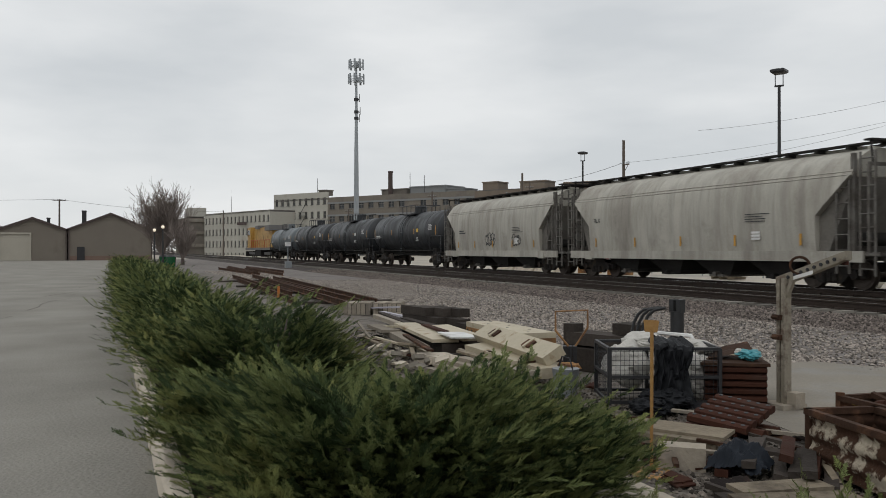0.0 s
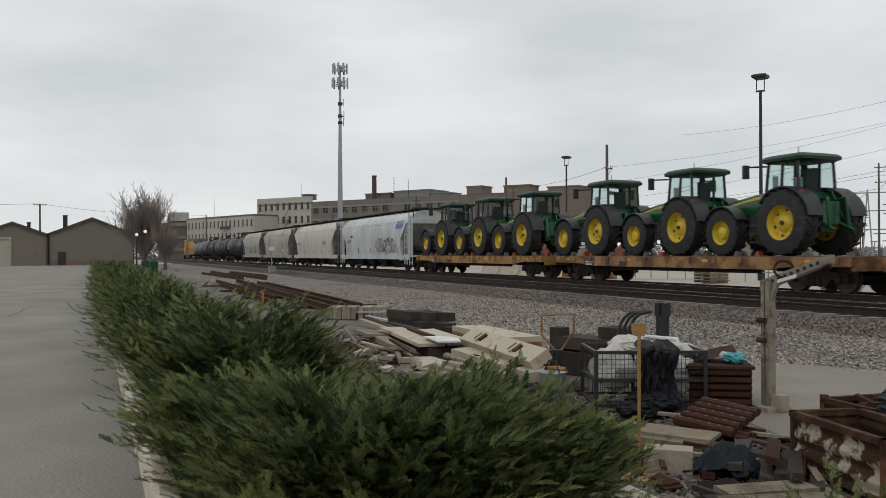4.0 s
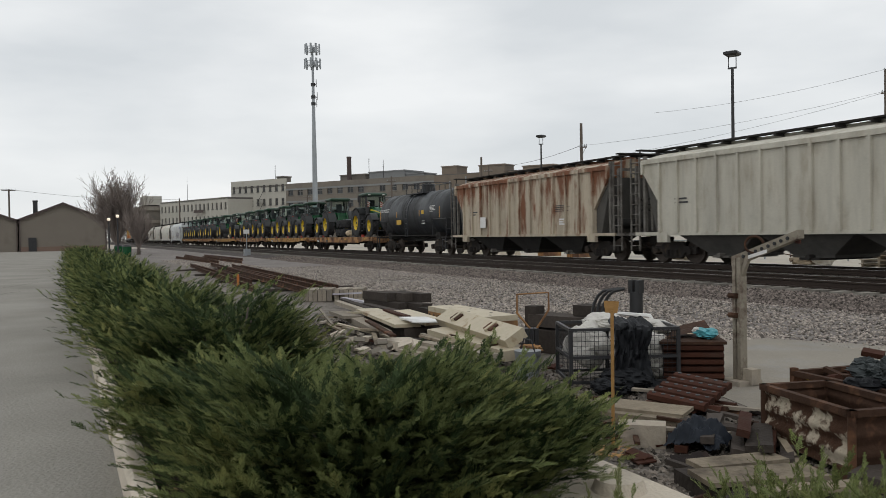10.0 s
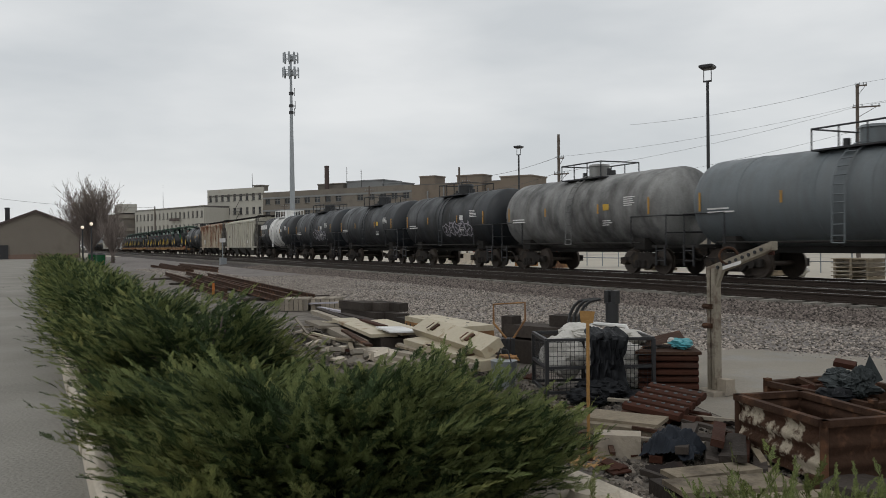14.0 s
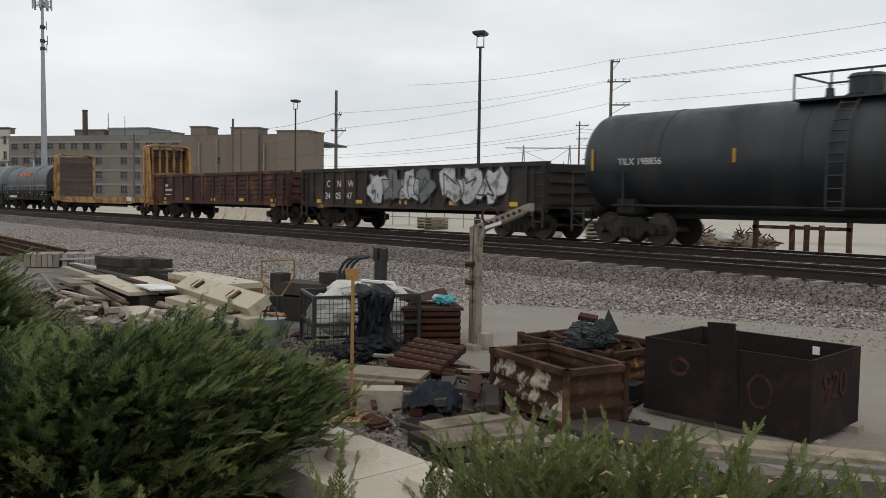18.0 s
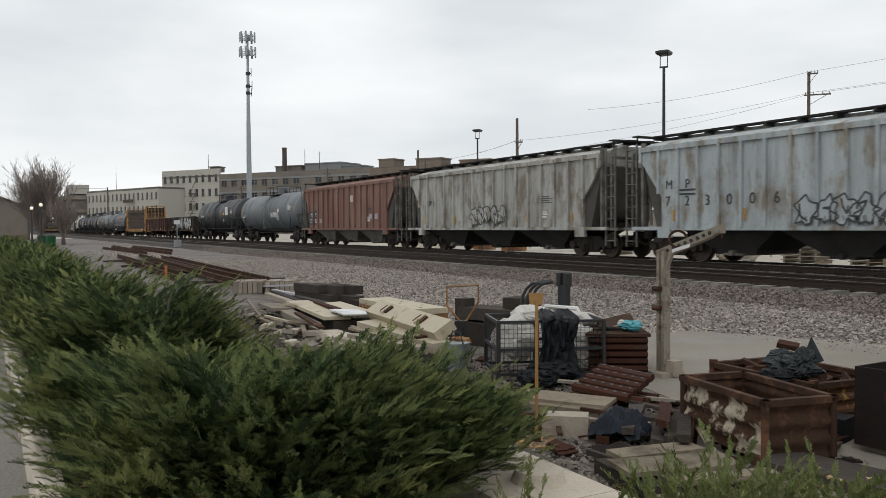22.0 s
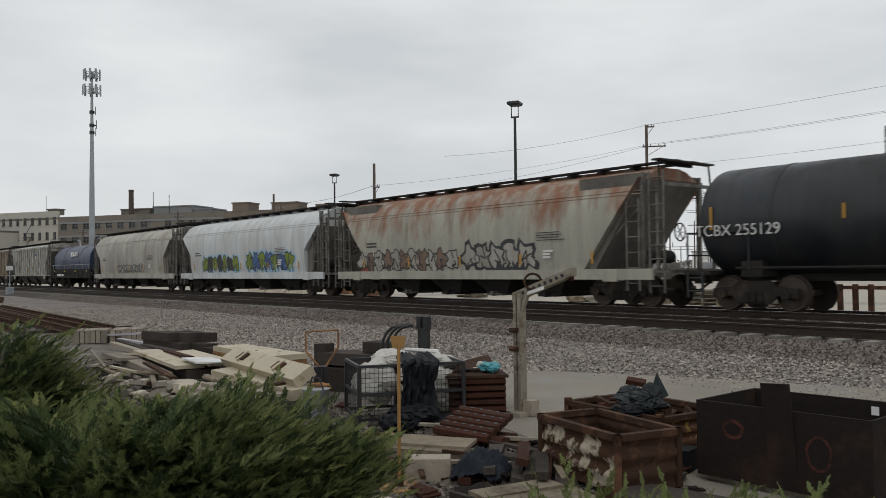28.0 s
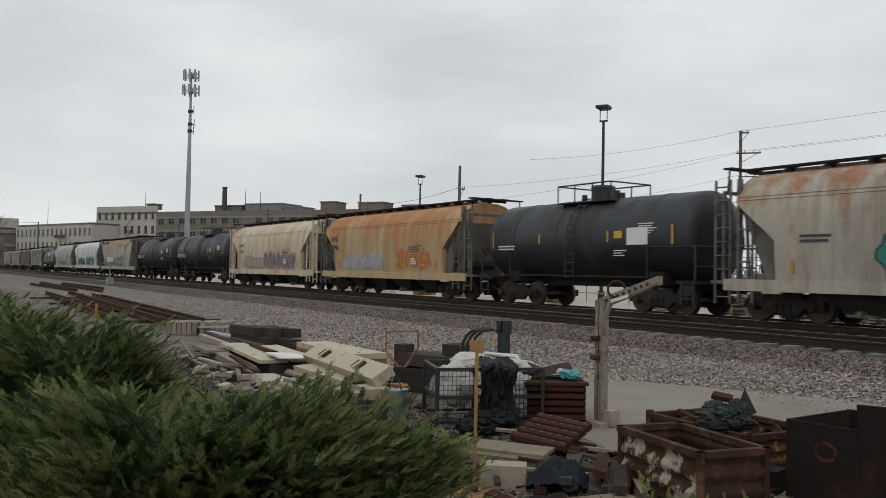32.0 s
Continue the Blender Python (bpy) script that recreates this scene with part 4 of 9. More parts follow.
shed(-0.2, 6.1, 4.7, 7.15, "brown gabled warehouse shed with a small dark door", None, -4.3)
shed(-11.2, 4.75, 4.6, 6.35, "brown gabled warehouse shed with a pale roller door", (-4.6, -0.4, 4.0), None)
shed(-20.9, 4.75, 4.6, 6.35, "brown gabled warehouse shed with a pale roller door", (-3.2, 1.0, 4.0), None)
for x, y, z, w in ((-160, -4.6, 8.4, 0.75), (-158, -10.2, 7.0, 0.55)):
    flue = thing("flue", "dark metal flue rising behind the sheds", "chimney", pose(x, y, 0))
    bm = B()
    cyl(bm, (0, 0, 0), (0, 0, z), w / 2, w / 2, 12)
    cyl(bm, (0, 0, z), (0, 0, z + 0.2), w / 2 + 0.06, w / 2 + 0.06, 12)
    part("pipe", bm, "metal_dark", flue)
tall = thing("office_block", "cream multi-storey building beyond the sheds", "building")
facade(tall, (-236, -58), (-232, -36.5), -1, 19.5, 5, 6, 0.5, "wall_cream", (1.2, 1.8))
blockroof(tall, [(-236, -58), (-232, -36.5), (-262, -30), (-266, -52)], 19.0, 0.5, "shed_roof")
bm = B()
box(bm, (0, 0, 0), (26, 0.5, 20))
part("side_wall", bm, "wall_cream", tall, at=pose(-246.5, -33.6, 9.0, 0, 0, 168))

# ---- mast, lamps and poles ----
mast = thing("cell_tower", "tall galvanised monopole mast with three tiers of antennas", "mast", pose(-144.3, 40.8, 0))
bm = B()
cyl(bm, (0, 0, 0), (0, 0, 20), 0.55, 0.36, 18)
cyl(bm, (0, 0, 20), (0, 0, 34.6), 0.34, 0.17, 18)
part("mast_pole", bm, "metal_galv", mast)
for z, r in ((34.9, 1.25), (32.3, 1.35)):
    bm = B()
    for k in range(6):
        a0, a1 = k * math.tau / 6, (k + 1) * math.tau / 6
        for dz in (-0.35, 0.35):
            pipe(bm, [(r * math.cos(a0), r * math.sin(a0), z + dz), (r * math.cos(a1), r * math.sin(a1), z + dz)], 0.05, 5)
        pipe(bm, [(0, 0, z - 0.3), (r * math.cos(a0), r * math.sin(a0), z - 0.3)], 0.06, 5)
    cyl(bm, (0, 0, z - 0.5), (0, 0, z + 0.4), 0.42, 0.42, 12)
    part("antenna_platform", bm, "metal_galv", mast)
    for k in range(9):
        a = k * math.tau / 9 + 0.2
        bm = B()
        box(bm, (0, 0, 0), (0.16, 0.34, 1.7))
        part("panel_antenna", bm, "metal_galv", mast, bevel=0.03, at=pose(r * 1.05 * math.cos(a), r * 1.05 * math.sin(a), z, 0, 0, math.degrees(a)))
for z in (28.6, 26.4, 25.2):
    bm = B()
    box(bm, (0.35, 0, 0), (0.7, 0.14, 0.14))
    cyl(bm, (0.7, 0, -0.5), (0.7, 0, 0.9), 0.06, 0.06, 6)
    cyl(bm, (0, 0, -0.25), (0, 0, 0.25), 0.4, 0.4, 12)
    part("side_mount", bm, "metal_dark", mast, at=pose(0, 0, z, 0, 0, 250 - z * 20))


def yard_lamp(x, y, h, yaw):
    lp = thing("lot_lamp", "tall black yard lamp with a square lantern head", "street lamp", pose(x, y, 0, 0, 0, yaw), group="yard lamps behind the train")
    bm = B()
    cyl(bm, (0, 0, 0), (0, 0, h - 0.95), 0.12, 0.085, 12)
    cyl(bm, (0, 0, 0), (0, 0, 0.6), 0.22, 0.22, 12)
    part("post", bm, "metal_dark", lp)
    bm = B()
    for s in (-0.22, 0.22):
        pipe(bm, [(s, 0, h - 0.85), (s, 0, h - 0.2)], 0.03, 6)
    box(bm, (0, 0, h - 0.9), (0.5, 0.12, 0.09))
    part("yoke", bm, "metal_dark", lp)
    bm = B()
    loft(bm, [[(sx * w, sy * w, z) for sx, sy in ((-1, -1), (1, -1), (1, 1), (-1, 1))] for w, z in ((0.30, h - 0.2), (0.41, h - 0.1), (0.41, h + 0.02), (0.28, h + 0.08))])
    part("lantern", bm, "metal_dark", lp)


yard_lamp(-37.5, 36.0, 12.0, 30)
yard_lamp(-76.9, 46.8, 12.0, 30)


def util_pole(x, y, h, arms, yaw, label="weathered wooden utility pole with crossarms", braces=True):
    up = thing("utility_pole", label, "utility pole", pose(x, y, 0, 0, 0, yaw), group="utility poles")
    bm = B()
    cyl(bm, (0, 0, -1), (0, 0, h), 0.19, 0.13, 10)
    part("post", bm, "pole_wood", up)
    for z, off, ln in arms:
        bm = B()
        box(bm, (off, -0.16, z), (ln, 0.1, 0.12))
        if braces:
            pipe(bm, [(off + ln * 0.4 * (1 if off >= 0 else -1), -0.16, z), (0, -0.16, z - 0.9)], 0.025, 5)
        part("crossarm", bm, "pole_wood", up)
        for q in (-0.45, -0.15, 0.2, 0.45):
            bm = B()
            cyl(bm, (off + q * ln, -0.16, z + 0.05), (off + q * ln, -0.16, z + 0.28), 0.05, 0.035, 6)
            part("insulator", bm, "metal_galv", up)
    return up


util_pole(-49.75, 65.2, 15.3, [(15.1, 0.3, 0.9), (13.2, 0.7, 2.2), (11.0, 0.8, 2.0), (9.7, 0.9, 2.3), (7.9, 0.6, 1.8)], 40)
util_pole(-66.3, 44.8, 11.9, [(9.6, 0.25, 0.7), (8.1, 0.3, 1.5)], 35)
util_pole(-97.8, 50.3, 11.7, [], 30, "thin weathered wooden pole without crossarms")
util_pole(-118, 62, 12.5, [(11.5, 0, 1.6)], 30)
util_pole(-92, 112, 15.5, [(14.8, 0.5, 2.2), (12.5, 0.5, 2.0)], 30)
util_pole(-88, 150, 17.5, [(16.6, 0, 2.6), (12, 0, 2.6), (10.5, 0, 2.6)], 30)
util_pole(-52, 128, 15.2, [(14.2, 0, 2.6), (11.8, 0.5, 2.0)], 30)
util_pole(-198, 24, 10.8, [], 60, "thin weathered wooden pole without crossarms")
util_pole(-160, -8.6, 10.5, [(10.3, 0, 2.2)], 90, braces=False)
util_pole(-176, 48, 10.5, [(10.0, 0, 1.6)], 60)
util_pole(-125, 48, 11, [(10.2, 0, 1.4)], 60)


def wire(a, b, sag, r=0.013):
    w = thing("overhead_wire", "thin dark overhead cable hung between poles", "cable", kind="")
    pts = [Vector(a).lerp(Vector(b), k / 14) - Vector((0, 0, sag * 4 * (k / 14) * (1 - k / 14))) for k in range(15)]
    part("strand", pipe(B(), pts, r, 4), "metal_dark", w)


pd, pc = (-49.75, 65.2), (-66.3, 44.8)
for z, dx in ((15.3, 0), (13.4, 1.2), (13.4, -0.4), (11.2, 0.9), (8.2, 0.6)):
    wire((pd[0] + dx * 0.7, pd[1] + dx * 0.5, z), (30, 62, z + 1.8), 1.1)
for (z0, z1) in ((15.3, 13.4), (13.4, 9.8), (13.3, 8.3), (11.2, 6.6)):
    wire((pd[0], pd[1], z0), (-67, 54 if z1 > 12 else 44.8, z1), 0.5)
for (z0, z1) in ((9.8, 10.4), (8.3, 8.6), (6.6, 6.4)):
    wire((pc[0], pc[1], z0), (-97.8, 50.3, z1), 0.6, 0.02)
wire((-160, -8.6, 10.5), (-128, -70, 10.5), 1.2, 0.03)
wire((-160, -8.6, 10.5), (-198, 24, 10.6), 0.7, 0.03)
for z in (14.2, 13.6, 11.5):
    wire((-92, 112, z), (-52, 128, z), 0.8, 0.03)
    wire((-52, 128, z), (60, 150, z), 1.6, 0.03)
    wire((-92, 112, z), (-176, 110, z - 2), 1.0, 0.03)


def lattice(x, y, h, w, label):
    lt = thing("transmission_tower", label, "lattice tower", pose(x, y, 0, 0, 0, 25))
    for sx, sy in ((-1, -1), (1, -1), (1, 1), (-1, 1)):
        part("tower_leg", pipe(B(), [(sx * w, sy * w, 0), (sx * w * 0.35, sy * w * 0.35, h * 0.55), (sx * w * 0.3, sy * w * 0.3, h)], 0.14, 5), "metal_galv", lt)
    bm = B()
    n = 9
    for k in range(n):
        z0, z1 = h * k / n, h * (k + 1) / n
        q = lambda z: w * (1 - 0.65 * min(1, z / (h * 0.55))) if z < h * 0.55 else w * 0.33
        for s in (-1, 1):
            pipe(bm, [(-q(z0), s * q(z0), z0), (q(z1), s * q(z1), z1), (-q(z1), s * q(z1), z1), (q(z0), s * q(z0), z0)], 0.07, 4)
    part("bracing", bm, "metal_galv", lt)
    for z in (h * 0.72, h * 0.86):
        bm = B()
        pipe(bm, [(-w * 1.6, 0, z), (w * 1.6, 0, z)], 0.1, 5)
        part("crossarm", bm, "metal_galv", lt)


lattice(-144, 216, 25, 3.2, "tall galvanised lattice pylon with a narrow top")
sub = thing("substation_frame", "grey lattice gantry of an electrical substation", "gantry")
for dx in (0, 9):
    part("gantry_leg", pipe(B(), [(-120 + dx * 0.8 - 1.2, 128 + dx * 0.7, 0), (-120 + dx * 0.8, 128 + dx * 0.7, 13.5)], 0.14, 5), "metal_galv", sub)
    part("gantry_leg", pipe(B(), [(-120 + dx * 0.8 + 1.2, 128 + dx * 0.7, 0), (-120 + dx * 0.8, 128 + dx * 0.7, 13.5)], 0.14, 5), "metal_galv", sub)
for z in (12.9, 9.5, 6.0):
    bm = B()
    pipe(bm, [(-123, 125.6, z), (-110, 136.6, z)], 0.12, 5)
    pipe(bm, [(-121, 127, z), (-116, 131.5, z - 3), (-112.6, 134.3, z)], 0.07, 4)
    part("gantry_beam", bm, "metal_galv", sub)
br = random.Random(8)
for k in range(9):
    bus = thing("switchgear_post", "small grey insulator post of the substation", "insulator post", pose(-112 + br.uniform(-9, 16), 122 + br.uniform(0, 22), 0), group="substation posts")
    h = br.uniform(3.5, 7)
    bm = B()
    cyl(bm, (0, 0, 0), (0, 0, h), 0.12, 0.1, 6)
    part("post", bm, "metal_galv", bus)
    bm = B()
    box(bm, (0, 0, h), (br.uniform(1.5, 3.5), 0.2, 0.2))
    part("busbar", bm, "metal_galv", bus)

# thin service poles, a low bus gantry and switchgear in the substation yard
for k in range(15):
    x, y, h = -128 + k * 6.2 + br.uniform(-2, 2), 112 + br.uniform(0, 34), br.uniform(8.5, 16)
    pp = thing("service_pole", "thin dark wooden service pole with short crossarms", "utility pole", pose(x, y, 0, 0, br.uniform(-1, 1), br.uniform(-30, 30)), group="service poles beyond the tracks")
    part("pole", cyl(B(), (0, 0, 0), (0, 0, h), 0.15, 0.09, 6), "pole_wood", pp)
    for q in range(k % 3):
        bm = B()
        box(bm, (0, 0, h - 0.8 - q * 1.5), (2.2, 0.12, 0.14))
        part("crossarm", bm, "pole_wood", pp)
gt = thing("bus_gantry", "long low grey bus gantry on slender legs", "gantry", pose(-78, 126, 0, 0, 0, 10))
for k in range(7):
    part("leg", cyl(B(), (-15 + k * 5, 0, 0), (-15 + k * 5, 0, 5.2), 0.12, 0.1, 6), "metal_galv", gt)
for z in (4.7, 5.2):
    bm = B()
    box(bm, (0, 0, z), (31, 0.16, 0.12))
    part("beam", bm, "metal_galv", gt)
for k in range(12):
    part("insulator", cyl(B(), (-14 + k * 2.5, 0, 5.2), (-14 + k * 2.5, 0, 6.0), 0.1, 0.06, 6), "metal_dark", gt)
for k in range(8):
    tf = thing("switchgear_cabinet", "small grey switchgear cabinet in the substation yard", "cabinet", pose(-116 + k * 6.5 + br.uniform(-2, 2), 120 + br.uniform(0, 16), 0, 0, 0, br.uniform(-20, 20)), group="switchgear cabinets")
    bm = B()
    box(bm, (0, 0, 1.2), (br.uniform(1.4, 3.0), 1.4, 2.4))
    part("cabinet", bm, "metal_galv" if k % 2 else "end_steel", tf, bevel=0.05)
    part("bushing", cyl(B(), (0.4, 0, 2.4), (0.4, 0, 3.4), 0.12, 0.06, 6), "metal_dark", tf)

# park lamps with globes by the lot's far end
for x, y, h in ((-79.9, 4.3, 3.7), (-83.9, 3.75, 3.5), (-112, -16.5, 3.9), (-120, -16, 3.9)):
    pl = thing("park_lamp", "black park lamp post with a pale warm globe", "street lamp", pose(x, y, 0), group="park lamps")
    bm = B()
    cyl(bm, (0, 0, 0), (0, 0, h - 0.2), 0.09, 0.055, 10)
    cyl(bm, (0, 0, 0), (0, 0, 0.7), 0.16, 0.12, 10)
    part("post", bm, "metal_dark", pl)
    bm = B()
    bmesh.ops.create_uvsphere(bm, u_segments=14, v_segments=10, radius=0.15)
    # lamps are off; the weak emission is added to keep the globes pale
    part("globe", bm, "lamp_globe", pl, "warm pale globe, unlit, with a weak added glow", at=pose(0, 0, h))
    bm = B()
    cyl(bm, (0, 0, h + 0.15), (0, 0, h + 0.3), 0.12, 0.02, 10)
    part("cap", bm, "metal_dark", pl)
for x, y in ((-81, 5.1), (-84.5, 4.6)):
    can = thing("litter_bin", "dark green litter bin beside the park lamps", "litter bin", pose(x, y, 0))
    bm = B()
    cyl(bm, (0, 0, 0), (0, 0, 0.95), 0.38, 0.42, 12)
    part("drum", bm, "green", can)
    bm = B()
    cyl(bm, (0, 0, 0.95), (0, 0, 1.1), 0.44, 0.3, 12)
    part("lid", bm, "metal_dark", can)


# ---- bare trees ----
def bare_tree(x, y, h, spread, seed, n_main=16, depth=4, stuff_r=0.035):
    rg = random.Random(seed)
    tr = thing("bare_tree", "bare leafless tree with a dense fan of thin branches", "tree", pose(x, y, 0))
    verts, faces = [], []
    trunk = B()
    cyl(trunk, (0, 0, -0.1), (0.05, 0, h * 0.16), 0.24, 0.17, 9)

    def limb(p, d, ln, r, lev):
        segs = 3
        for s in range(segs):
            d2 = (d + Vector((rg.uniform(-1, 1), rg.uniform(-1, 1), rg.uniform(-0.3, 0.7))) * 0.13).normalized()
            q = p + d2 * ln / segs
            r2 = max(0.012, r * 0.8)
            u = d2.orthogonal().normalized()
            w = d2.cross(u)
            b = len(verts)
            for pp, rr in ((p, r), (q, r2)):
                for k in range(3):
                    a = k * math.tau / 3
                    verts.append(pp + (u * math.cos(a) + w * math.sin(a)) * rr)
            for k in range(3):
                faces.append((b + k, b + (k + 1) % 3, b + 3 + (k + 1) % 3, b + 3 + k))
            p, d, r = q, d2, r2
            if lev < depth:
                for _ in range(2):
                    a = Vector((rg.uniform(-1, 1), rg.uniform(-1, 1), rg.uniform(-0.1, 0.9))).normalized()
                    limb(p, (d * 1.1 + a * 0.75).normalized(), ln * rg.uniform(0.42, 0.62), r * 0.62, lev + 1)

    for k in range(n_main):
        a = k * math.tau / n_main + rg.uniform(-0.3, 0.3)
        lean = rg.uniform(0.05, 1.0) * spread
        d = Vector((math.cos(a) * lean, math.sin(a) * lean, 1)).normalized()
        limb(Vector((0, 0, h * rg.uniform(0.08, 0.2))), d, h * rg.uniform(0.42, 0.6), 0.07, 1)
    part("trunk", trunk, "bark", tr)
    me = bpy.data.meshes.new("crown")
    me.from_pydata(verts, [], faces)
    me.materials.append(M["twigs"])
    part("crown", me, "twigs", tr)
    return tr


bare_tree(-94.9, 5.0, 6.9, 0.72, 21, 44)
bare_tree(-91.5, 6.9, 4.2, 0.9, 22, 14)
bare_tree(-175, -28, 11, 0.7, 23, 9, 3)
bare_tree(-185, -38, 12, 0.7, 24, 9, 3)

# far belt of woods and low buildings on the horizon
rg = random.Random(31)
verts, faces = [], []
for k in range(21000):
    a = radians(rg.uniform(-12, 100))
    dd = rg.uniform(330, 430)
    cx, cy, cz = -dd * math.sin(a), dd * math.cos(a), rg.random() ** 1.3 * (4.6 + 1.6 * math.sin(a * 9) + 1.1 * math.sin(a * 31 + 1))
    s = rg.uniform(0.35, 1.0)
    b = len(verts)
    for _ in range(5):
        verts.append((cx + rg.uniform(-s, s), cy + rg.uniform(-s, s), max(-1, cz + rg.uniform(-s, s))))
    faces += [(b, b + 1, b + 2), (b + 2, b + 3, b + 4), (b, b + 2, b + 4)]
me = bpy.data.meshes.new("far_woods")
me.from_pydata(verts, [], faces)
me.materials.append(M["far_wood"])
tagged(new("far_woods", me), "hazy brown belt of bare woods on the horizon", "woods", kind="stuff")
for x, y, s, h, mt, yaw in ((-150, 250, (34, 14), 6.5, "paint_white", 20), (-122, 260, (26, 14), 5, "wall_redbrick", 20), (-70, 280, (30, 12), 6, "wall_cream", 0), (-190, 190, (24, 12), 6, "concrete", 30)):
    hb = thing("distant_hall", "low distant industrial hall", "building", pose(x, y, 0, 0, 0, yaw))
    bm = B()
    box(bm, (0, 0, h / 2), (s[0], s[1], h))
    part("wall", bm, mt, hb)
    bm = B()
    box(bm, (0, 0, h + 0.2), (s[0] + 0.6, s[1] + 0.6, 0.4))
    part("roof", bm, "shed_roof", hb)


# ---- the freight train: cars stand at x from the clip's start, rail top is z = 0 in each car's own space ----
def text_mesh(s, size, material):
    cu = bpy.data.curves.new("lettering", "FONT")
    cu.body, cu.size, cu.extrude = s, size, 0.003
    ob = new("lettering", cu)
    dg = bpy.context.evaluated_depsgraph_get()
    dg.update()
    me = bpy.data.meshes.new_from_object(ob.evaluated_get(dg))
    bpy.data.objects.remove(ob)
    me.materials.clear()
    me.materials.append(M[material])
    return me


def letters(parent, s, x, y, z, size, material="paint_white", label=""):
    return part("lettering", text_mesh(s, size, material), material, parent, label, at=pose(x, y, z, 90, 0, 0))


def bay_text(car, L, ribs, first, words, z, size, material):
    """Lettering between the side posts of a ribbed car, one word to a panel."""
    he = L / 2 - 1.05
    step = (2 * he - 0.12) / (ribs - 1)
    for k, s in enumerate(words):
        letters(car, s, -he + 0.06 + (first + k + 0.5) * step - size * 0.33 * len(s), -1.522, z, size, material)


def bars(parent, x, y, z, w, rows, h=0.07, gap=0.06, material="paint_white", seed=0, name="stencil"):
    rg = random.Random(seed + int(x * 10) + 7)
    for k in range(rows):
        ww = w * rg.uniform(0.6, 1.0)
        bm = B()
        box(bm, (ww / 2, 0, 0), (ww, 0.006, h))
        part(name, bm, material, parent, at=pose(x, y, z - k * (h + gap)))


def patch(parent, x, y, z, w, h, material, name="marking"):
    bm = B()
    box(bm, (0, 0, 0), (w, 0.008, h))
    return part(name, bm, material, parent, at=pose(x, y, z))


def slanted(parent, x, z0, z1, material, w):
    """One leaning shape of an emblem on a curved flank."""
    bm = B()
    n = 4
    for sx in (0, w * 0.62):
        for q in range(n):
            za, zb_ = z0 + (z1 - z0) * q / n, z0 + (z1 - z0) * (q + 1) / n
            bm.faces.new([bm.verts.new((x + sx + dx + 0.25 * (z - z0), -hop_side(z) - 0.012, z)) for z, dx in ((za, 0), (za, w * 0.38), (zb_, w * 0.38), (zb_, 0))])
    zz = (z0, z0 + 0.3 * (z1 - z0), z1 - 0.12)
    for z in zz[1:]:
        bm.faces.new([bm.verts.new((x + dx + 0.25 * (z - z0), -hop_side(z + e) - 0.014, z + e)) for dx, e in ((0, 0), (w, 0), (w, 0.12), (0, 0.12))])
    return part("logo_shape", bm, material, parent)


def graffiti(parent, x0, x1, z0, z1, side, fill, line, seed, back=None, second=None):
    """Sprayed lettering shapes: bulging fills and thick strokes that lie on the side y = -side(z)."""
    rg = random.Random(seed)
    lay = lambda x, z, d: (x, -side(z) - d, z)
    n = max(3, int((x1 - x0) / (0.75 * (z1 - z0))))
    w = (x1 - x0) / n
    for k in range(n):
        fb, lb, bb = B(), B(), B()
        cx, cz = x0 + (k + 0.5) * w, (z0 + z1) / 2
        pts = []
        for q in range(16):
            a = q * math.tau / 16
            rr = 1 + 0.28 * math.sin(2 * a + rg.random() * 6) + rg.uniform(-0.12, 0.12)
            pts.append((cx + math.cos(a) * w * 0.60 * rr, min(z1 + 0.1, max(z0 - 0.05, cz + math.sin(a) * (z1 - z0) * 0.5 * rr))))
        c = fb.verts.new(lay(cx, cz, 0.006))
        vv = [fb.verts.new(lay(x, z, 0.006)) for x, z in pts]
        for q in range(16):
            fb.faces.new((c, vv[q], vv[(q + 1) % 16]))
        if back:
            c = bb.verts.new(lay(cx, cz, 0.003))
            vv = [bb.verts.new(lay(cx + (x - cx) * 1.35, cz + (z - cz) * 1.25, 0.003)) for x, z in pts]
            for q in range(16):
                bb.faces.new((c, vv[q], vv[(q + 1) % 16]))
        def stroke(ps, wd):
            for (ax, az), (bx, bz) in zip(ps, ps[1:]):
                dx, dz = bx - ax, bz - az
                ln = math.hypot(dx, dz) or 1
                nx, nz = -dz / ln * wd / 2, dx / ln * wd / 2
                lb.faces.new([lb.verts.new(lay(px, pz, 0.010)) for px, pz in ((ax + nx, az + nz), (bx + nx, bz + nz), (bx - nx, bz - nz), (ax - nx, az - nz))])
        stroke(pts + pts[:1], 0.05)
        inner = [(cx + rg.uniform(-0.4, 0.4) * w, cz + rg.uniform(-0.45, 0.45) * (z1 - z0)) for _ in range(4)]
        stroke(inner, 0.06)
        drip = [(cx + rg.uniform(-0.3, 0.3) * w, z0 + 0.3 * (z1 - z0)) for _ in range(2)]
        for dx, dz in drip:
            stroke([(dx, dz), (dx + 0.02, dz - rg.uniform(0.15, 0.3) * (z1 - z0))], 0.03)
        letter = part("graffiti_letter", fb, (second if second and k % 2 else fill), parent, "sprayed graffiti letter")
        part("outline", lb, line, letter)
        if back:
            part("halo", bb, back, letter)
        else:
            bb.free()


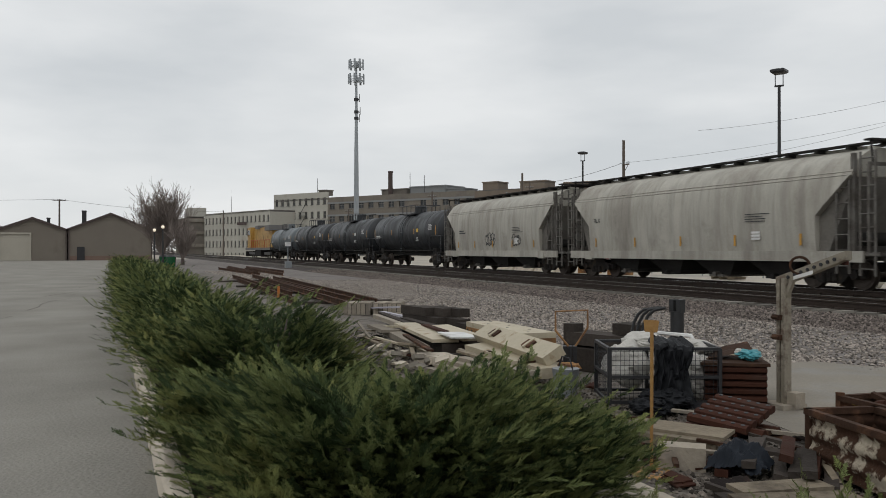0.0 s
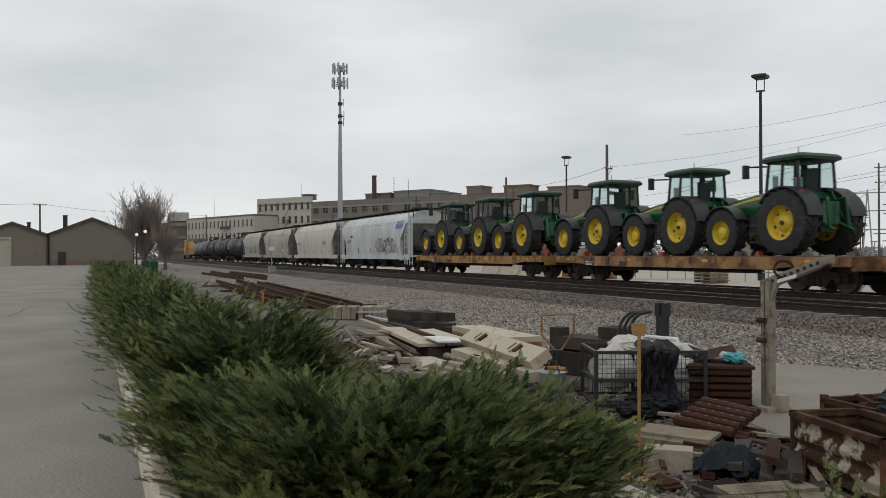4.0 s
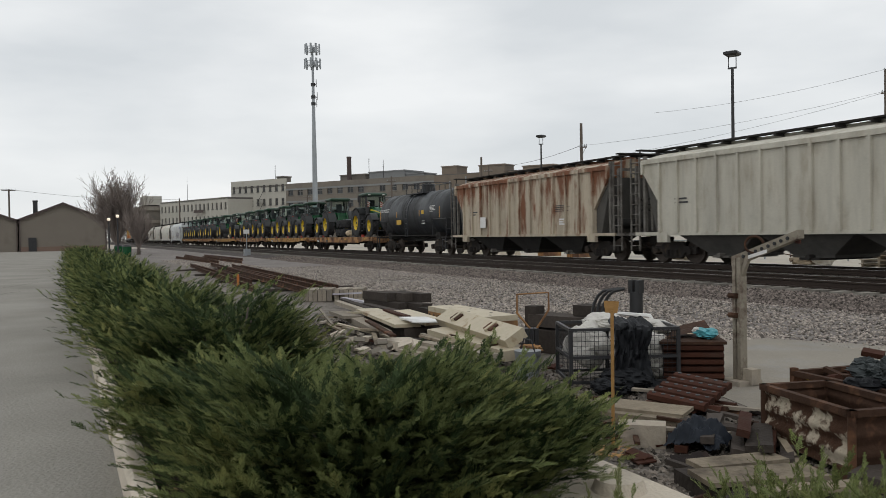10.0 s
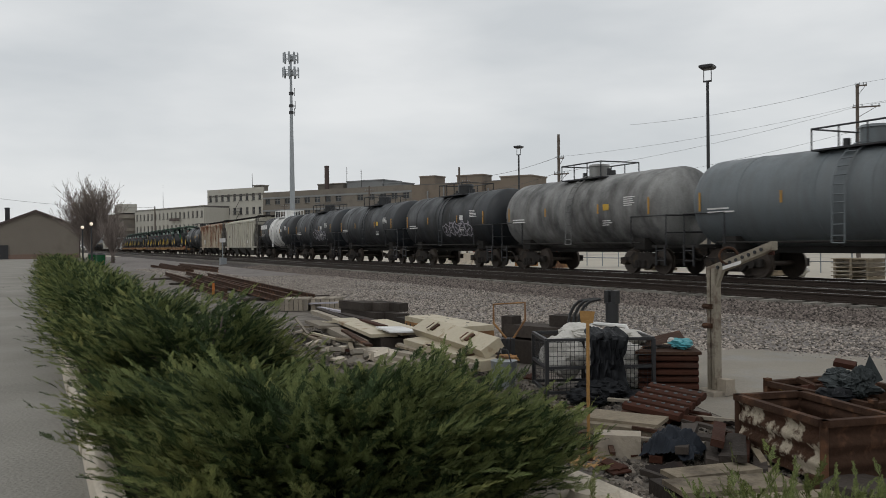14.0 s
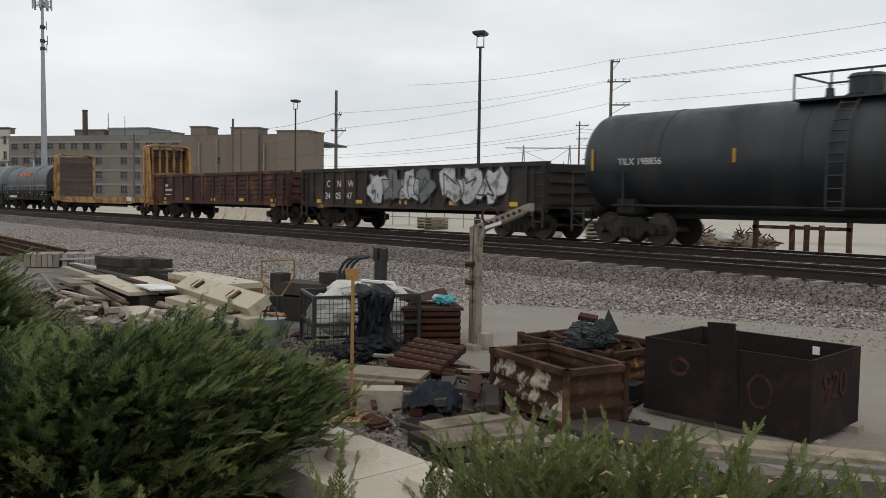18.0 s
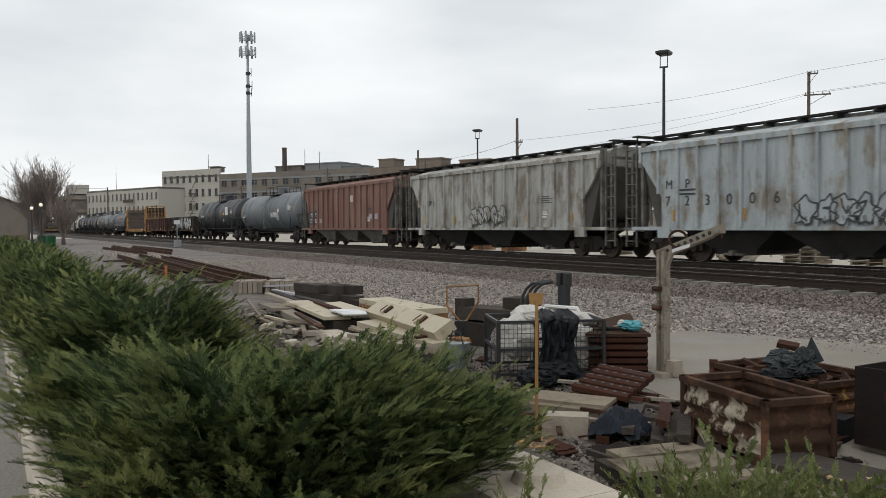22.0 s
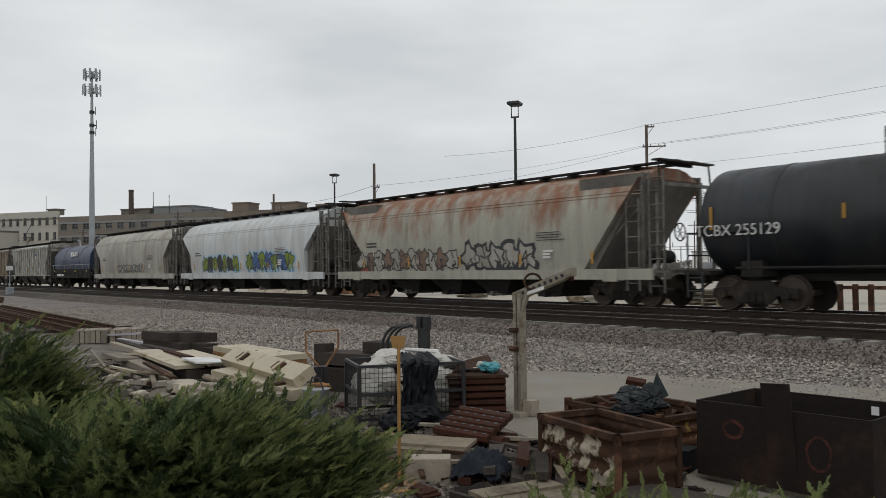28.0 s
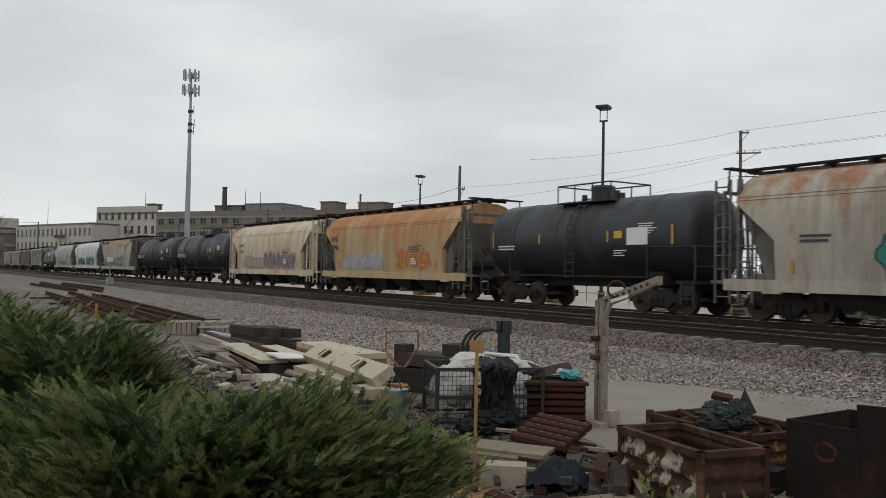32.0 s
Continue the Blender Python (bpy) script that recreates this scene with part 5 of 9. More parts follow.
def lump(name, parent, c, s, material, seed, amp=0.35, rings=10, segs=16, freq=3.0, label="", flat=0.0, crease=0.22):
    """A soft crumpled heap: sacks, sheeting, rags."""
    bm = B()
    bmesh.ops.create_uvsphere(bm, u_segments=segs, v_segments=rings, radius=1.0)
    for v in bm.verts:
        p = v.co.copy()
        off = Vector((seed, seed * 0.7, 0))
        k = 1 + amp * noise.noise(p * freq * 0.7 + off) - crease * abs(noise.noise(p * freq * 1.5 + off)) - 0.3 * crease * abs(noise.noise(Vector((p.x, p.z, p.y * 0.4)) * freq * 3.0 + off))
        v.co = Vector((p.x * s[0] * k, p.y * s[1] * k, max(-1 + flat, p.z) * s[2] * k))
    for f in bm.faces:
        f.smooth = True
    return part(name, bm, material, parent, label, at=pose(*c))



# trucks
_bm = B()
cyl(_bm, (0, -0.95, 0), (0, 0.95, 0), 0.085, 0.085, 10)
for s in (-1, 1):
    cyl(_bm, (0, s * 0.68, 0), (0, s * 0.80, 0), 0.46, 0.44, 28)
    cyl(_bm, (0, s * 0.655, 0), (0, s * 0.68, 0), 0.49, 0.49, 28)
    cyl(_bm, (0, s * 0.80, 0), (0, s * 0.86, 0), 0.15, 0.13, 14)
    cyl(_bm, (0, s * 0.795, 0), (0, s * 0.81, 0), 0.37, 0.36, 24)
WHEELSET = mesh_of("wheelset", _bm, "wheel_steel")
_bm = B()
_prof = [(-1.2, 0.60), (-0.62, 0.64), (-0.45, 0.80), (0.45, 0.80), (0.62, 0.64), (1.2, 0.60), (1.2, 0.36), (0.92, 0.36), (0.66, 0.42), (0.42, 0.20), (-0.42, 0.20), (-0.66, 0.42), (-0.92, 0.36), (-1.2, 0.36)]
prism(_bm, _prof, -0.07, 0.07)
for s in (-0.9, 0.9):
    cyl(_bm, (s, -0.16, 0.46), (s, 0.1, 0.46), 0.13, 0.13, 12)
for s in (-0.2, 0, 0.2):
    cyl(_bm, (s, -0.10, 0.26), (s, -0.10, 0.5), 0.085, 0.085, 8)
SIDEFRAME = mesh_of("side_frame", _bm, "truck_black", bevel=0.0)
_bm = B()
box(_bm, (0, 0, 0.62), (0.36, 2.0, 0.28))
for s in (-0.42, 0.42):
    box(_bm, (s, 0, 0.45), (0.08, 1.7, 0.1))
BOLSTER = mesh_of("bolster", _bm, "truck_black", bevel=0.02)


def trucks(car, L, inset=2.2):
    for s in (-1, 1):
        tk = part("truck", BOLSTER, "truck_black", car, at=pose(s * (L / 2 - inset), 0, 0))
        for d in (-0.9, 0.9):
            part("wheelset", WHEELSET, "wheel_steel", tk, at=pose(d, 0, 0.46))
        part("side_frame", SIDEFRAME, "truck_black", tk, at=pose(0, -1.0, 0))
        part("side_frame", SIDEFRAME, "truck_black", tk, at=pose(0, 1.0, 0, 0, 0, 180))


def couplers(car, L):
    for s in (-1, 1):
        bm = B()
        box(bm, (s * (L / 2 - 0.45), 0, 0.86), (0.9, 0.16, 0.2))
        box(bm, (s * (L / 2 - 0.05), -0.02, 0.86), (0.32, 0.3, 0.32))
        pipe(bm, [(s * (L / 2 - 0.5), -0.35, 0.8), (s * (L / 2 - 0.15), -0.35, 0.55), (s * (L / 2), -0.2, 0.5)], 0.035, 6)
        part("coupler", bm, "truck_black", car)


def ladder(name, parent, x, y, z0, z1, w, material, n=None, along="x", r=0.022):
    bm = B()
    n = n or int((z1 - z0) / 0.42)
    e = (w / 2, 0) if along == "x" else (0, w / 2)
    for s in (-1, 1):
        box(bm, (x + s * e[0], y + s * e[1], (z0 + z1) / 2), (0.06, 0.05, z1 - z0))
    for k in range(n):
        z = z0 + (k + 0.5) * (z1 - z0) / n
        pipe(bm, [(x - e[0], y - e[1], z), (x + e[0], y + e[1], z)], r, 5)
    return part(name, bm, material, parent)


def tank_car(L, x, material, label, r=1.45, zc=2.44, seed=0, white=None, texts=(), dome=True, stripes=True, jacket=True, rail_mat="metal_dark"):
    rg = random.Random(seed)
    car = thing("tank_car", label, "tank wagon", pose(x, TRACK_Y, RAIL_Z), group="cars of the freight train")
    hb = L / 2 - 0.48
    bm = B()
    rings = [(-hb + 0.56 * (1 - math.cos(q / 8 * math.pi / 2)), r * max(0.03, math.sin(q / 8 * math.pi / 2))) for q in range(9)]
    for q in range(1, 5):
        rings.append((-hb + 0.56 + (2 * hb - 1.12) * q / 5, r))
    rings += [(-xx, rr) for xx, rr in rings[8::-1]]
    n = 40
    loft(bm, [[(xx, rr * math.cos(k * math.tau / n), zc + rr * math.sin(k * math.tau / n)) for k in range(n)] for xx, rr in rings], smooth=True)
    part("tank", bm, material, car)
    if white:
        bm = B()
        loft(bm, [[(xx, (r + 0.012) * math.cos(k * math.tau / n), zc + (r + 0.012) * math.sin(k * math.tau / n)) for k in range(n)] for xx in white], smooth=True, caps=False)
        part("painted_band", bm, "tank_white", car, "white painted middle of the tank")
    if jacket:
        for xx in (-hb * 0.62, -0.9, 0.9, hb * 0.62):
            bm = B()
            loft(bm, [[(xx + d, (r + e) * math.cos(k * math.tau / n), zc + (r + e) * math.sin(k * math.tau / n)) for k in range(n)] for d, e in ((-0.05, 0.0), (-0.04, 0.016), (0.04, 0.016), (0.05, 0.0))], smooth=False, caps=False)
            part("jacket_band", bm, material, car)
    # sill, saddles and end platforms
    bm = B()
    box(bm, (0, -0.0, 0.92), (L - 1.3, 0.5, 0.26))
    part("centre_sill", bm, "under_black", car)
    for s in (-1, 1):
        bm = B()
        xs = s * (L / 2 - 2.2)
        box(bm, (xs, 0, 1.12), (0.6, 2.3, 0.42))
        box(bm, (s * (L / 2 - 0.75), 0, 1.02), (0.8, 2.9, 0.1))
        part("end_platform", bm, "under_black", car)
        bm = B()
        xe = s * (L / 2 - 0.45)
        for y in (-1.42, 1.42):
            pipe(bm, [(xe, y, 1.0), (xe, y, 2.1), (s * (L / 2 - 2.3), y * 1.02, 2.1), (s * (L / 2 - 2.3), y * 1.02, 1.1)], 0.03, 6)
        pipe(bm, [(xe, -1.42, 2.1), (xe, 1.42, 2.1)], 0.03, 6)
        pipe(bm, [(xe, -1.42, 1.5), (xe, 1.42, 1.5)], 0.025, 6)
        part("handrail", bm, "metal_dark", car)
        ladder("step_ladder", car, s * (L / 2 - 0.7), -1.45, 0.35, 1.05, 0.45, "metal_dark", 2)
    bm = B()
    for y in (-1.36, 1.36):
        pipe(bm, [(-hb + 1.4, y, 1.14), (hb - 1.4, y, 1.14)], 0.035, 6)
    part("side_rail", bm, "under_black", car)
    if dome:
        zt = zc + r
        bm = B()
        cyl(bm, (0, 0, zt - 0.12), (0, 0, zt + 0.42), 0.42, 0.42, 18)
        cyl(bm, (0, 0, zt + 0.42), (0, 0, zt + 0.5), 0.46, 0.4, 18)
        part("manway", bm, material if not white else "tank_white", car)
        for dx, h in ((-0.85, 0.22), (0.8, 0.28), (1.05, 0.18)):
            part("valve", cyl(B(), (dx, -0.1, zt - 0.1), (dx, -0.1, zt + h), 0.12, 0.1, 10), rail_mat, car)
        for y in (-0.72, 0.72):
            bm = B()
            box(bm, (0, y, zt - 0.12), (2.7, 0.5, 0.05))
            part("walkway", bm, rail_mat, car)
        bm = B()
        for y in (-0.95, 0.95):
            for xx in (-1.35, -0.45, 0.45, 1.35):
                pipe(bm, [(xx, y, zt - 0.12), (xx, y, zt + 0.5)], 0.026, 5)
            pipe(bm, [(-1.35, y, zt + 0.5), (1.35, y, zt + 0.5)], 0.028, 5)
        for xx in (-1.35, 1.35):
            pipe(bm, [(xx, -0.95, zt + 0.5), (xx, 0.95, zt + 0.5)], 0.028, 5)
        part("safety_railing", bm, rail_mat, car)
        # ladder follows the shell
        bm = B()
        pts = [(-(r + 0.1) * math.cos(radians(a)), zc + (r + 0.1) * math.sin(radians(a))) for a in range(70, -1, -10)] + [(-(r + 0.12), 1.1)]
        for s in (-0.2, 0.2):
            pipe(bm, [(s, y, z) for y, z in pts], 0.025, 5)
        for (y, z) in pts:
            pipe(bm, [(-0.2, y, z), (0.2, y, z)], 0.02, 5)
        for z in (1.3, 1.6, 1.9, 2.2):
            pipe(bm, [(-0.2, -(r + 0.11), z), (0.2, -(r + 0.11), z)], 0.02, 5)
        part("side_ladder", bm, material if not white else "tank_white", car)
    if stripes:
        for xx in (-hb + 0.75, -hb * 0.33, hb * 0.33, hb - 0.8):
            patch(car, xx, -(r + 0.012), zc + 0.05, 0.085, 0.36 if abs(xx) < hb - 1 else 0.62, "paint_amber", "reflector_strip")
    bars(car, hb - 2.2, -(r + 0.006), zc + 0.42, 0.8, 5, 0.035, 0.04, seed=seed)
    if not texts:
        bars(car, -hb + 1.1, -(r + 0.01), zc - 0.2, 1.3, 2, 0.05, 0.06, seed=seed + 1)
    bars(car, hb * 0.38, -(r + 0.012) * 0.985, zc - 0.42, 0.6, 3, 0.03, 0.05, seed=seed + 2)
    patch(car, hb * 0.42, -(r + 0.012), zc + 0.1, 0.36, 0.24, "paint_yellow" if seed % 2 else "paint_white", "placard")
    for s, dx, dz, sz, mt in texts:
        letters(car, s, dx, -(r + 0.014), zc + dz, sz, mt)
    trucks(car, L)
    couplers(car, L)
    return car


HOP = [(1.50, 1.12), (1.55, 1.5), (1.585, 2.0), (1.60, 2.45), (1.585, 2.9), (1.53, 3.25), (1.40, 3.58), (1.15, 3.86), (0.80, 4.05), (0.40, 4.15)]
RIB = [(1.50, 1.12), (1.50, 1.6), (1.50, 2.2), (1.50, 2.8), (1.50, 3.3), (1.50, 3.5), (1.50, 3.74), (1.20, 3.88), (0.80, 3.99), (0.40, 4.08)]


def hop_side(z):
    for (y0, z0), (y1, z1) in zip(HOP, HOP[1:]):
        if z <= z1:
            return y0 + (y1 - y0) * max(0.0, (z - z0)) / (z1 - z0)
    return 0.4


def hopper(L, x, material, label, kind="curved", bays=4, ribs=18, dh=0.0, seed=0, sill=None, texts=(), stripes="paint_amber", slope=None, bay="under_black"):
    car = thing("hopper_car", label, "hopper wagon", pose(x, TRACK_Y, RAIL_Z), group="cars of the freight train")
    prof = HOP if kind == "curved" else RIB
    he = L / 2 - 1.05
    cut = 2.25 if kind == "curved" else 2.0
    nib, z_in, z_out = slope or ((1.25, 2.2, 3.3) if kind == "curved" else (1.0, 2.1, 3.35))
    ends = sill or "end_steel"
    sill = sill or material
    def zb(xx):
        u = (abs(xx) - (he - nib)) / nib
        return 1.12 if u < 0 else z_in + u * (z_out - z_in)
    xs = [-he + nib * k / 5 for k in range(6)] + [-he + nib + 0.01, -(he - cut) * 0.5, 0, (he - cut) * 0.5, he - nib - 0.01] + [he - nib + nib * k / 5 for k in range(6)]
    rings = []
    for xx in xs:
        b = zb(xx)
        half = [(y, max(z + dh * (z > 3.3), b)) for y, z in prof]
        rings.append([(xx, -y, z) for y, z in half] + [(xx, y, z) for y, z in half[::-1]])
    bm = B()
    loft(bm, rings, smooth=kind == "curved", caps=True)
    part("body", bm, material, car)
    zt = (4.15 if kind == "curved" else 4.08) + dh
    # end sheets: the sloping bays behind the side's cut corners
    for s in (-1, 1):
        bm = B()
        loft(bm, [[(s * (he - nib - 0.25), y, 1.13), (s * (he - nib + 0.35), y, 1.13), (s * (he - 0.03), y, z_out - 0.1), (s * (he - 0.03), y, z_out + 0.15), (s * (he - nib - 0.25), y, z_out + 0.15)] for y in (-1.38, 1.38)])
        # dark filler block: recess shade as well as dirt is put into its colour
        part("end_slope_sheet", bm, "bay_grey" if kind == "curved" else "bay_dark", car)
        bm = B()
        for y in (-1.38, 1.38):
            box(bm, (s * (he - 0.02), y, 2.5), (0.12, 0.12, 2.9))
            box(bm, (s * (L / 2 - 0.55), y, 2.35), (0.09, 0.09, 2.5))
        pipe(bm, [(s * (he - 0.2), -1.2, 1.2), (s * (he - 0.1), -1.2, 3.2)], 0.05, 6)
        pipe(bm, [(s * (he - cut), -1.3, 1.2), (s * (he), -1.3, 3.1)], 0.05, 6)
        box(bm, (s * (L / 2 - 0.62), 0, 1.06), (0.95, 2.9, 0.1))
        box(bm, (s * (L / 2 - 0.55), 0, 3.6), (0.07, 2.8, 0.1))
        part("end_frame", bm, ends, car)
        ladder("end_ladder", car, s * (L / 2 - 0.55), -1.44, 0.45, 3.95, 0.5, ends, 9)
        if kind == "curved":
            ladder("corner_ladder", car, s * (he - 0.3), -1.5, 0.5, 3.2, 0.45, ends, 6)
        bm = B()
        pipe(bm, [(s * (L / 2 - 0.4), -0.55 + 0.26 * math.cos(q * math.tau / 14), 2.2 + 0.26 * math.sin(q * math.tau / 14)) for q in range(15)], 0.022, 5)
        for q in range(3):
            dy, dz = 0.26 * math.cos(q * math.pi / 3), 0.26 * math.sin(q * math.pi / 3)
            pipe(bm, [(s * (L / 2 - 0.4), -0.55 - dy, 2.2 - dz), (s * (L / 2 - 0.4), -0.55 + dy, 2.2 + dz)], 0.015, 4)
        part("brake_wheel", bm, "under_black", car)
        bm = B()
        cyl(bm, (s * (L / 2 - 1.5), -0.8, 1.5), (s * (L / 2 - 1.5), 0.5, 1.5), 0.2, 0.2, 12)
        part("air_reservoir", bm, "under_black", car)
    for y in (-1.49, 1.49):
        bm = B()
        box(bm, (0, y, 0.99 if kind == "curved" else 1.08), (L - 1.3, 0.09, 0.32 if kind == "curved" else 0.12))
        part("side_sill", bm, sill, car)
        for s in (-1, 1):
            bm = B()
            box(bm, (s * (L / 2 - 2.2), y, 0.95), (0.55, 0.14, 0.35))
            part("jacking_pad", bm, sill, car)
    inner = 2 * (he - nib) - 1.5
    for k in range(bays):
        c = -inner / 2 + (k + 0.5) * inner / bays
        w = inner / bays / 2
        bm = B()
        loft(bm, [[(c + sx * a, sy * b, z) for sx, sy in ((-1, -1), (1, -1), (1, 1), (-1, 1))] for a, b, z in ((w, 1.4, 1.15), (w * 0.96, 1.34, 1.02), (w * 0.42, 0.95, 0.42), (w * 0.42, 0.95, 0.32))])
        part("hopper_bay", bm, bay, car)
        bm = B()
        box(bm, (c, 0, 0.29), (0.75, 2.2, 0.07))
        cyl(bm, (c, -1.2, 0.33), (c, -0.9, 0.33), 0.09, 0.09, 8)
        part("outlet_gate", bm, "under_black" if k % 2 else "bay_grey", car)
    # roof walk
    bm = B()
    box(bm, (0, -0.42, zt + 0.16), (L - 1.0, 0.32, 0.05))
    box(bm, (0, 0.42, zt + 0.16), (L - 1.0, 0.32, 0.05))
    for k in range(14):
        box(bm, (-L / 2 + 0.8 + k * (L - 1.6) / 13, 0, zt + 0.09), (0.08, 1.3, 0.12))
    for s in (-1, 1):
        box(bm, (s * (L / 2 - 0.62), 0, zt + 0.14), (0.3, 2.7, 0.05))
        for y in (-1.25, 1.25):
            pipe(bm, [(s * (L / 2 - 0.55), y, 3.6), (s * (L / 2 - 0.62), y, zt + 0.14)], 0.03, 5)
    part("running_board", bm, "under_black", car, "dark gridded roof walkway")
    bm = B()
    box(bm, (0, 0, zt + 0.05), (L - 3.2, 0.5, 0.12))
    part("roof_hatch", bm, material, car)
    if kind == "rib":
        top = 3.74 + dh
        for k in range(ribs):
            xx = -he + 0.06 + k * (2 * he - 0.12) / (ribs - 1)
            b = zb(xx)
            for y in (-1.535, 1.535):
                bm = B()
                box(bm, (xx, y * 1.006, (b + top) / 2), (0.10, 0.095, top - b))
                part("rib", bm, material, car)
        for y in (-1.53, 1.53):
            bm = B()
            box(bm, (0, y, top - 0.03), (2 * he, 0.09, 0.16))
            part("top_chord", bm, material, car)
        face = -1.512
    else:
        for y in (-1, 1):
            bm = B()
            for z, e in ((3.33 + dh, 0.03), (3.43 + dh, 0.03)):
                pipe(bm, [(-he, y * (hop_side(z - dh) + 0.005), z), (he, y * (hop_side(z - dh) + 0.005), z)], 0.018, 5)
            part("roof_bead", bm, material, car)
        face = -1.612
    rg = random.Random(seed)
    if stripes:
        for q in range(5):
            xx = -he + cut * 0.8 + q * (2 * he - 1.6 * cut) / 4
            patch(car, xx, face + 0.03 if kind == "curved" else face - 0.035, 1.5, 0.09, 0.36, stripes, "reflector_strip")
    bars(car, he - cut - 1.9, face - 0.004, 2.35, 1.3, 4, 0.025, 0.055, "paint_black", seed)
    if not texts:
        bars(car, -he + cut * 0.9, face - 0.004, 2.3, 0.9, 2, 0.06, 0.07, "paint_black", seed + 1)
    bars(car, he - cut - 1.6, face - 0.004, 1.75, 0.5, 3, 0.07, 0.03, "paint_white", seed + 2)
    for s, dx, dz, sz, mt in texts:
        letters(car, s, dx, face - 0.01, dz, sz, mt)
    trucks(car, L)
    couplers(car, L)
    return car


def gondola(L, x, material, label, panels, top=2.85, lou=False):
    car = thing("gondola_car", label, "open wagon", pose(x, TRACK_Y, RAIL_Z), group="cars of the freight train")
    h = L / 2 - 0.55
    bm = B()
    box(bm, (0, 0, 1.08), (2 * h, 2.9, 0.14))
    part("floor", bm, "under_black", car)
    for y in (-1.45, 1.45):
        bm = B()
        box(bm, (0, y, (1.0 + top) / 2), (2 * h, 0.06, top - 1.0))
        w = part("side_wall", bm, material, car)
        bm = B()
        box(bm, (0, y, top), (2 * h + 0.1, 0.2, 0.14))
        part("top_chord", bm, material, car)
        bm = B()
        box(bm, (0, y, 0.98), (2 * h, 0.14, 0.2))
        part("bottom_chord", bm, material, car)
        for k in range(panels + 1):
            xx = -h + 0.06 + k * (2 * h - 0.12) / panels
            bm = B()
            box(bm, (xx, y * 1.045, (1.0 + top) / 2), (0.16, 0.1, top - 1.0))
            part("side_post", bm, material, car)
            if lou and k < panels:
                bm = B()
                for q in range(5):
                    box(bm, (xx + h / panels, y * 1.028, 1.22 + q * 0.22), (2 * h / panels - 0.5, 0.07, 0.09))
                part("pressed_rib", bm, material, car)
    for s in (-1, 1):
        bm = B()
        box(bm, (s * h, 0, (1.0 + top) / 2), (0.1, 2.9, top - 1.0))
        for q in range(4):
            box(bm, (s * (h + 0.06), 0, 1.2 + q * 0.34), (0.1, 2.8, 0.14))
        part("end_wall", bm, material, car)
        ladder("end_ladder", car, s * (h - 0.25), -1.58, 0.4, 2.3, 0.4, material, 5)
        bm = B()
        box(bm, (s * (L / 2 - 2.0), -1.48, 0.9), (0.42, 0.1, 0.14))
        part("step_bracket", bm, "flat_yellow", car)
    bm = B()
    box(bm, (0, 0, 0.88), (L - 1.4, 0.6, 0.3))
    part("centre_sill", bm, "under_black", car)
    for k in range(5):
        patch(car, -h + 1.4 + k * (2 * h - 2.8) / 4, -1.53, 1.12, 0.45, 0.14, "paint_yellow", "reflector_strip")
    trucks(car, L)
    couplers(car, L)
    return car


def flat_frame(car, L, deck, material, name="deck"):
    bm = B()
    box(bm, (0, 0, deck - 0.06), (L - 1.0, 2.75, 0.12))
    part(name, bm, "deck_wood", car, "worn wooden deck")
    h = L / 2 - 0.5
    for y in (-1.42, 1.42):
        bm = B()
        prof = [(-h, deck - 0.02), (h, deck - 0.02), (h, deck - 0.30), (h - 2.2, deck - 0.32), (h - 3.2, deck - 0.42), (-h + 3.2, deck - 0.42), (-h + 2.2, deck - 0.32), (-h, deck - 0.30)]
        prism(bm, prof, y - 0.05, y + 0.05)
        part("side_sill", bm, material, car)
        for k in range(13):
            bm = B()
            box(bm, (-h + 0.5 + k * (2 * h - 1.0) / 12, y * 1.05, deck - 0.14), (0.16, 0.09, 0.2))
            part("stake_pocket", bm, material, car)
    for s in (-1, 1):
        bm = B()
        box(bm, (s * h, 0, deck - 0.22), (0.12, 2.8, 0.4))
        part("end_sill", bm, material, car)
    bm = B()
    box(bm, (0, 0, 0.82), (L - 1.2, 0.7, 0.36))
    for k in range(6):
        box(bm, (-L * 0.3 + k * L * 0.12, 0, 0.72), (0.12, 2.5, 0.2))
    box(bm, (0, -1.1, 0.6), (L * 0.5, 0.1, 0.12))
    part("centre_sill", bm, "under_black", car)
    trucks(car, L)
    couplers(car, L)


def flat_car(L, x, label, seed):
    car = thing("flat_car", label, "flat wagon", pose(x, TRACK_Y, RAIL_Z), group="flat cars with tractors")
    flat_frame(car, L, 1.10, "flat_rust" if seed % 2 else "flat_yellow")
    patch(car, -L * 0.3, -1.475, 0.82, 0.7, 0.22, "paint_black", "number_panel")
    bars(car, -L * 0.3 - 0.3, -1.482, 0.85, 0.6, 2, 0.05, 0.05, seed=seed)
    patch(car, -L * 0.16, -1.475, 0.8, 0.5, 0.2, "paint_black", "number_panel")
    for k in range(4):
        patch(car, -L * 0.4 + k * L * 0.26, -1.476, 0.95, 0.3, 0.08, "paint_yellow", "reflector_strip")
    return car


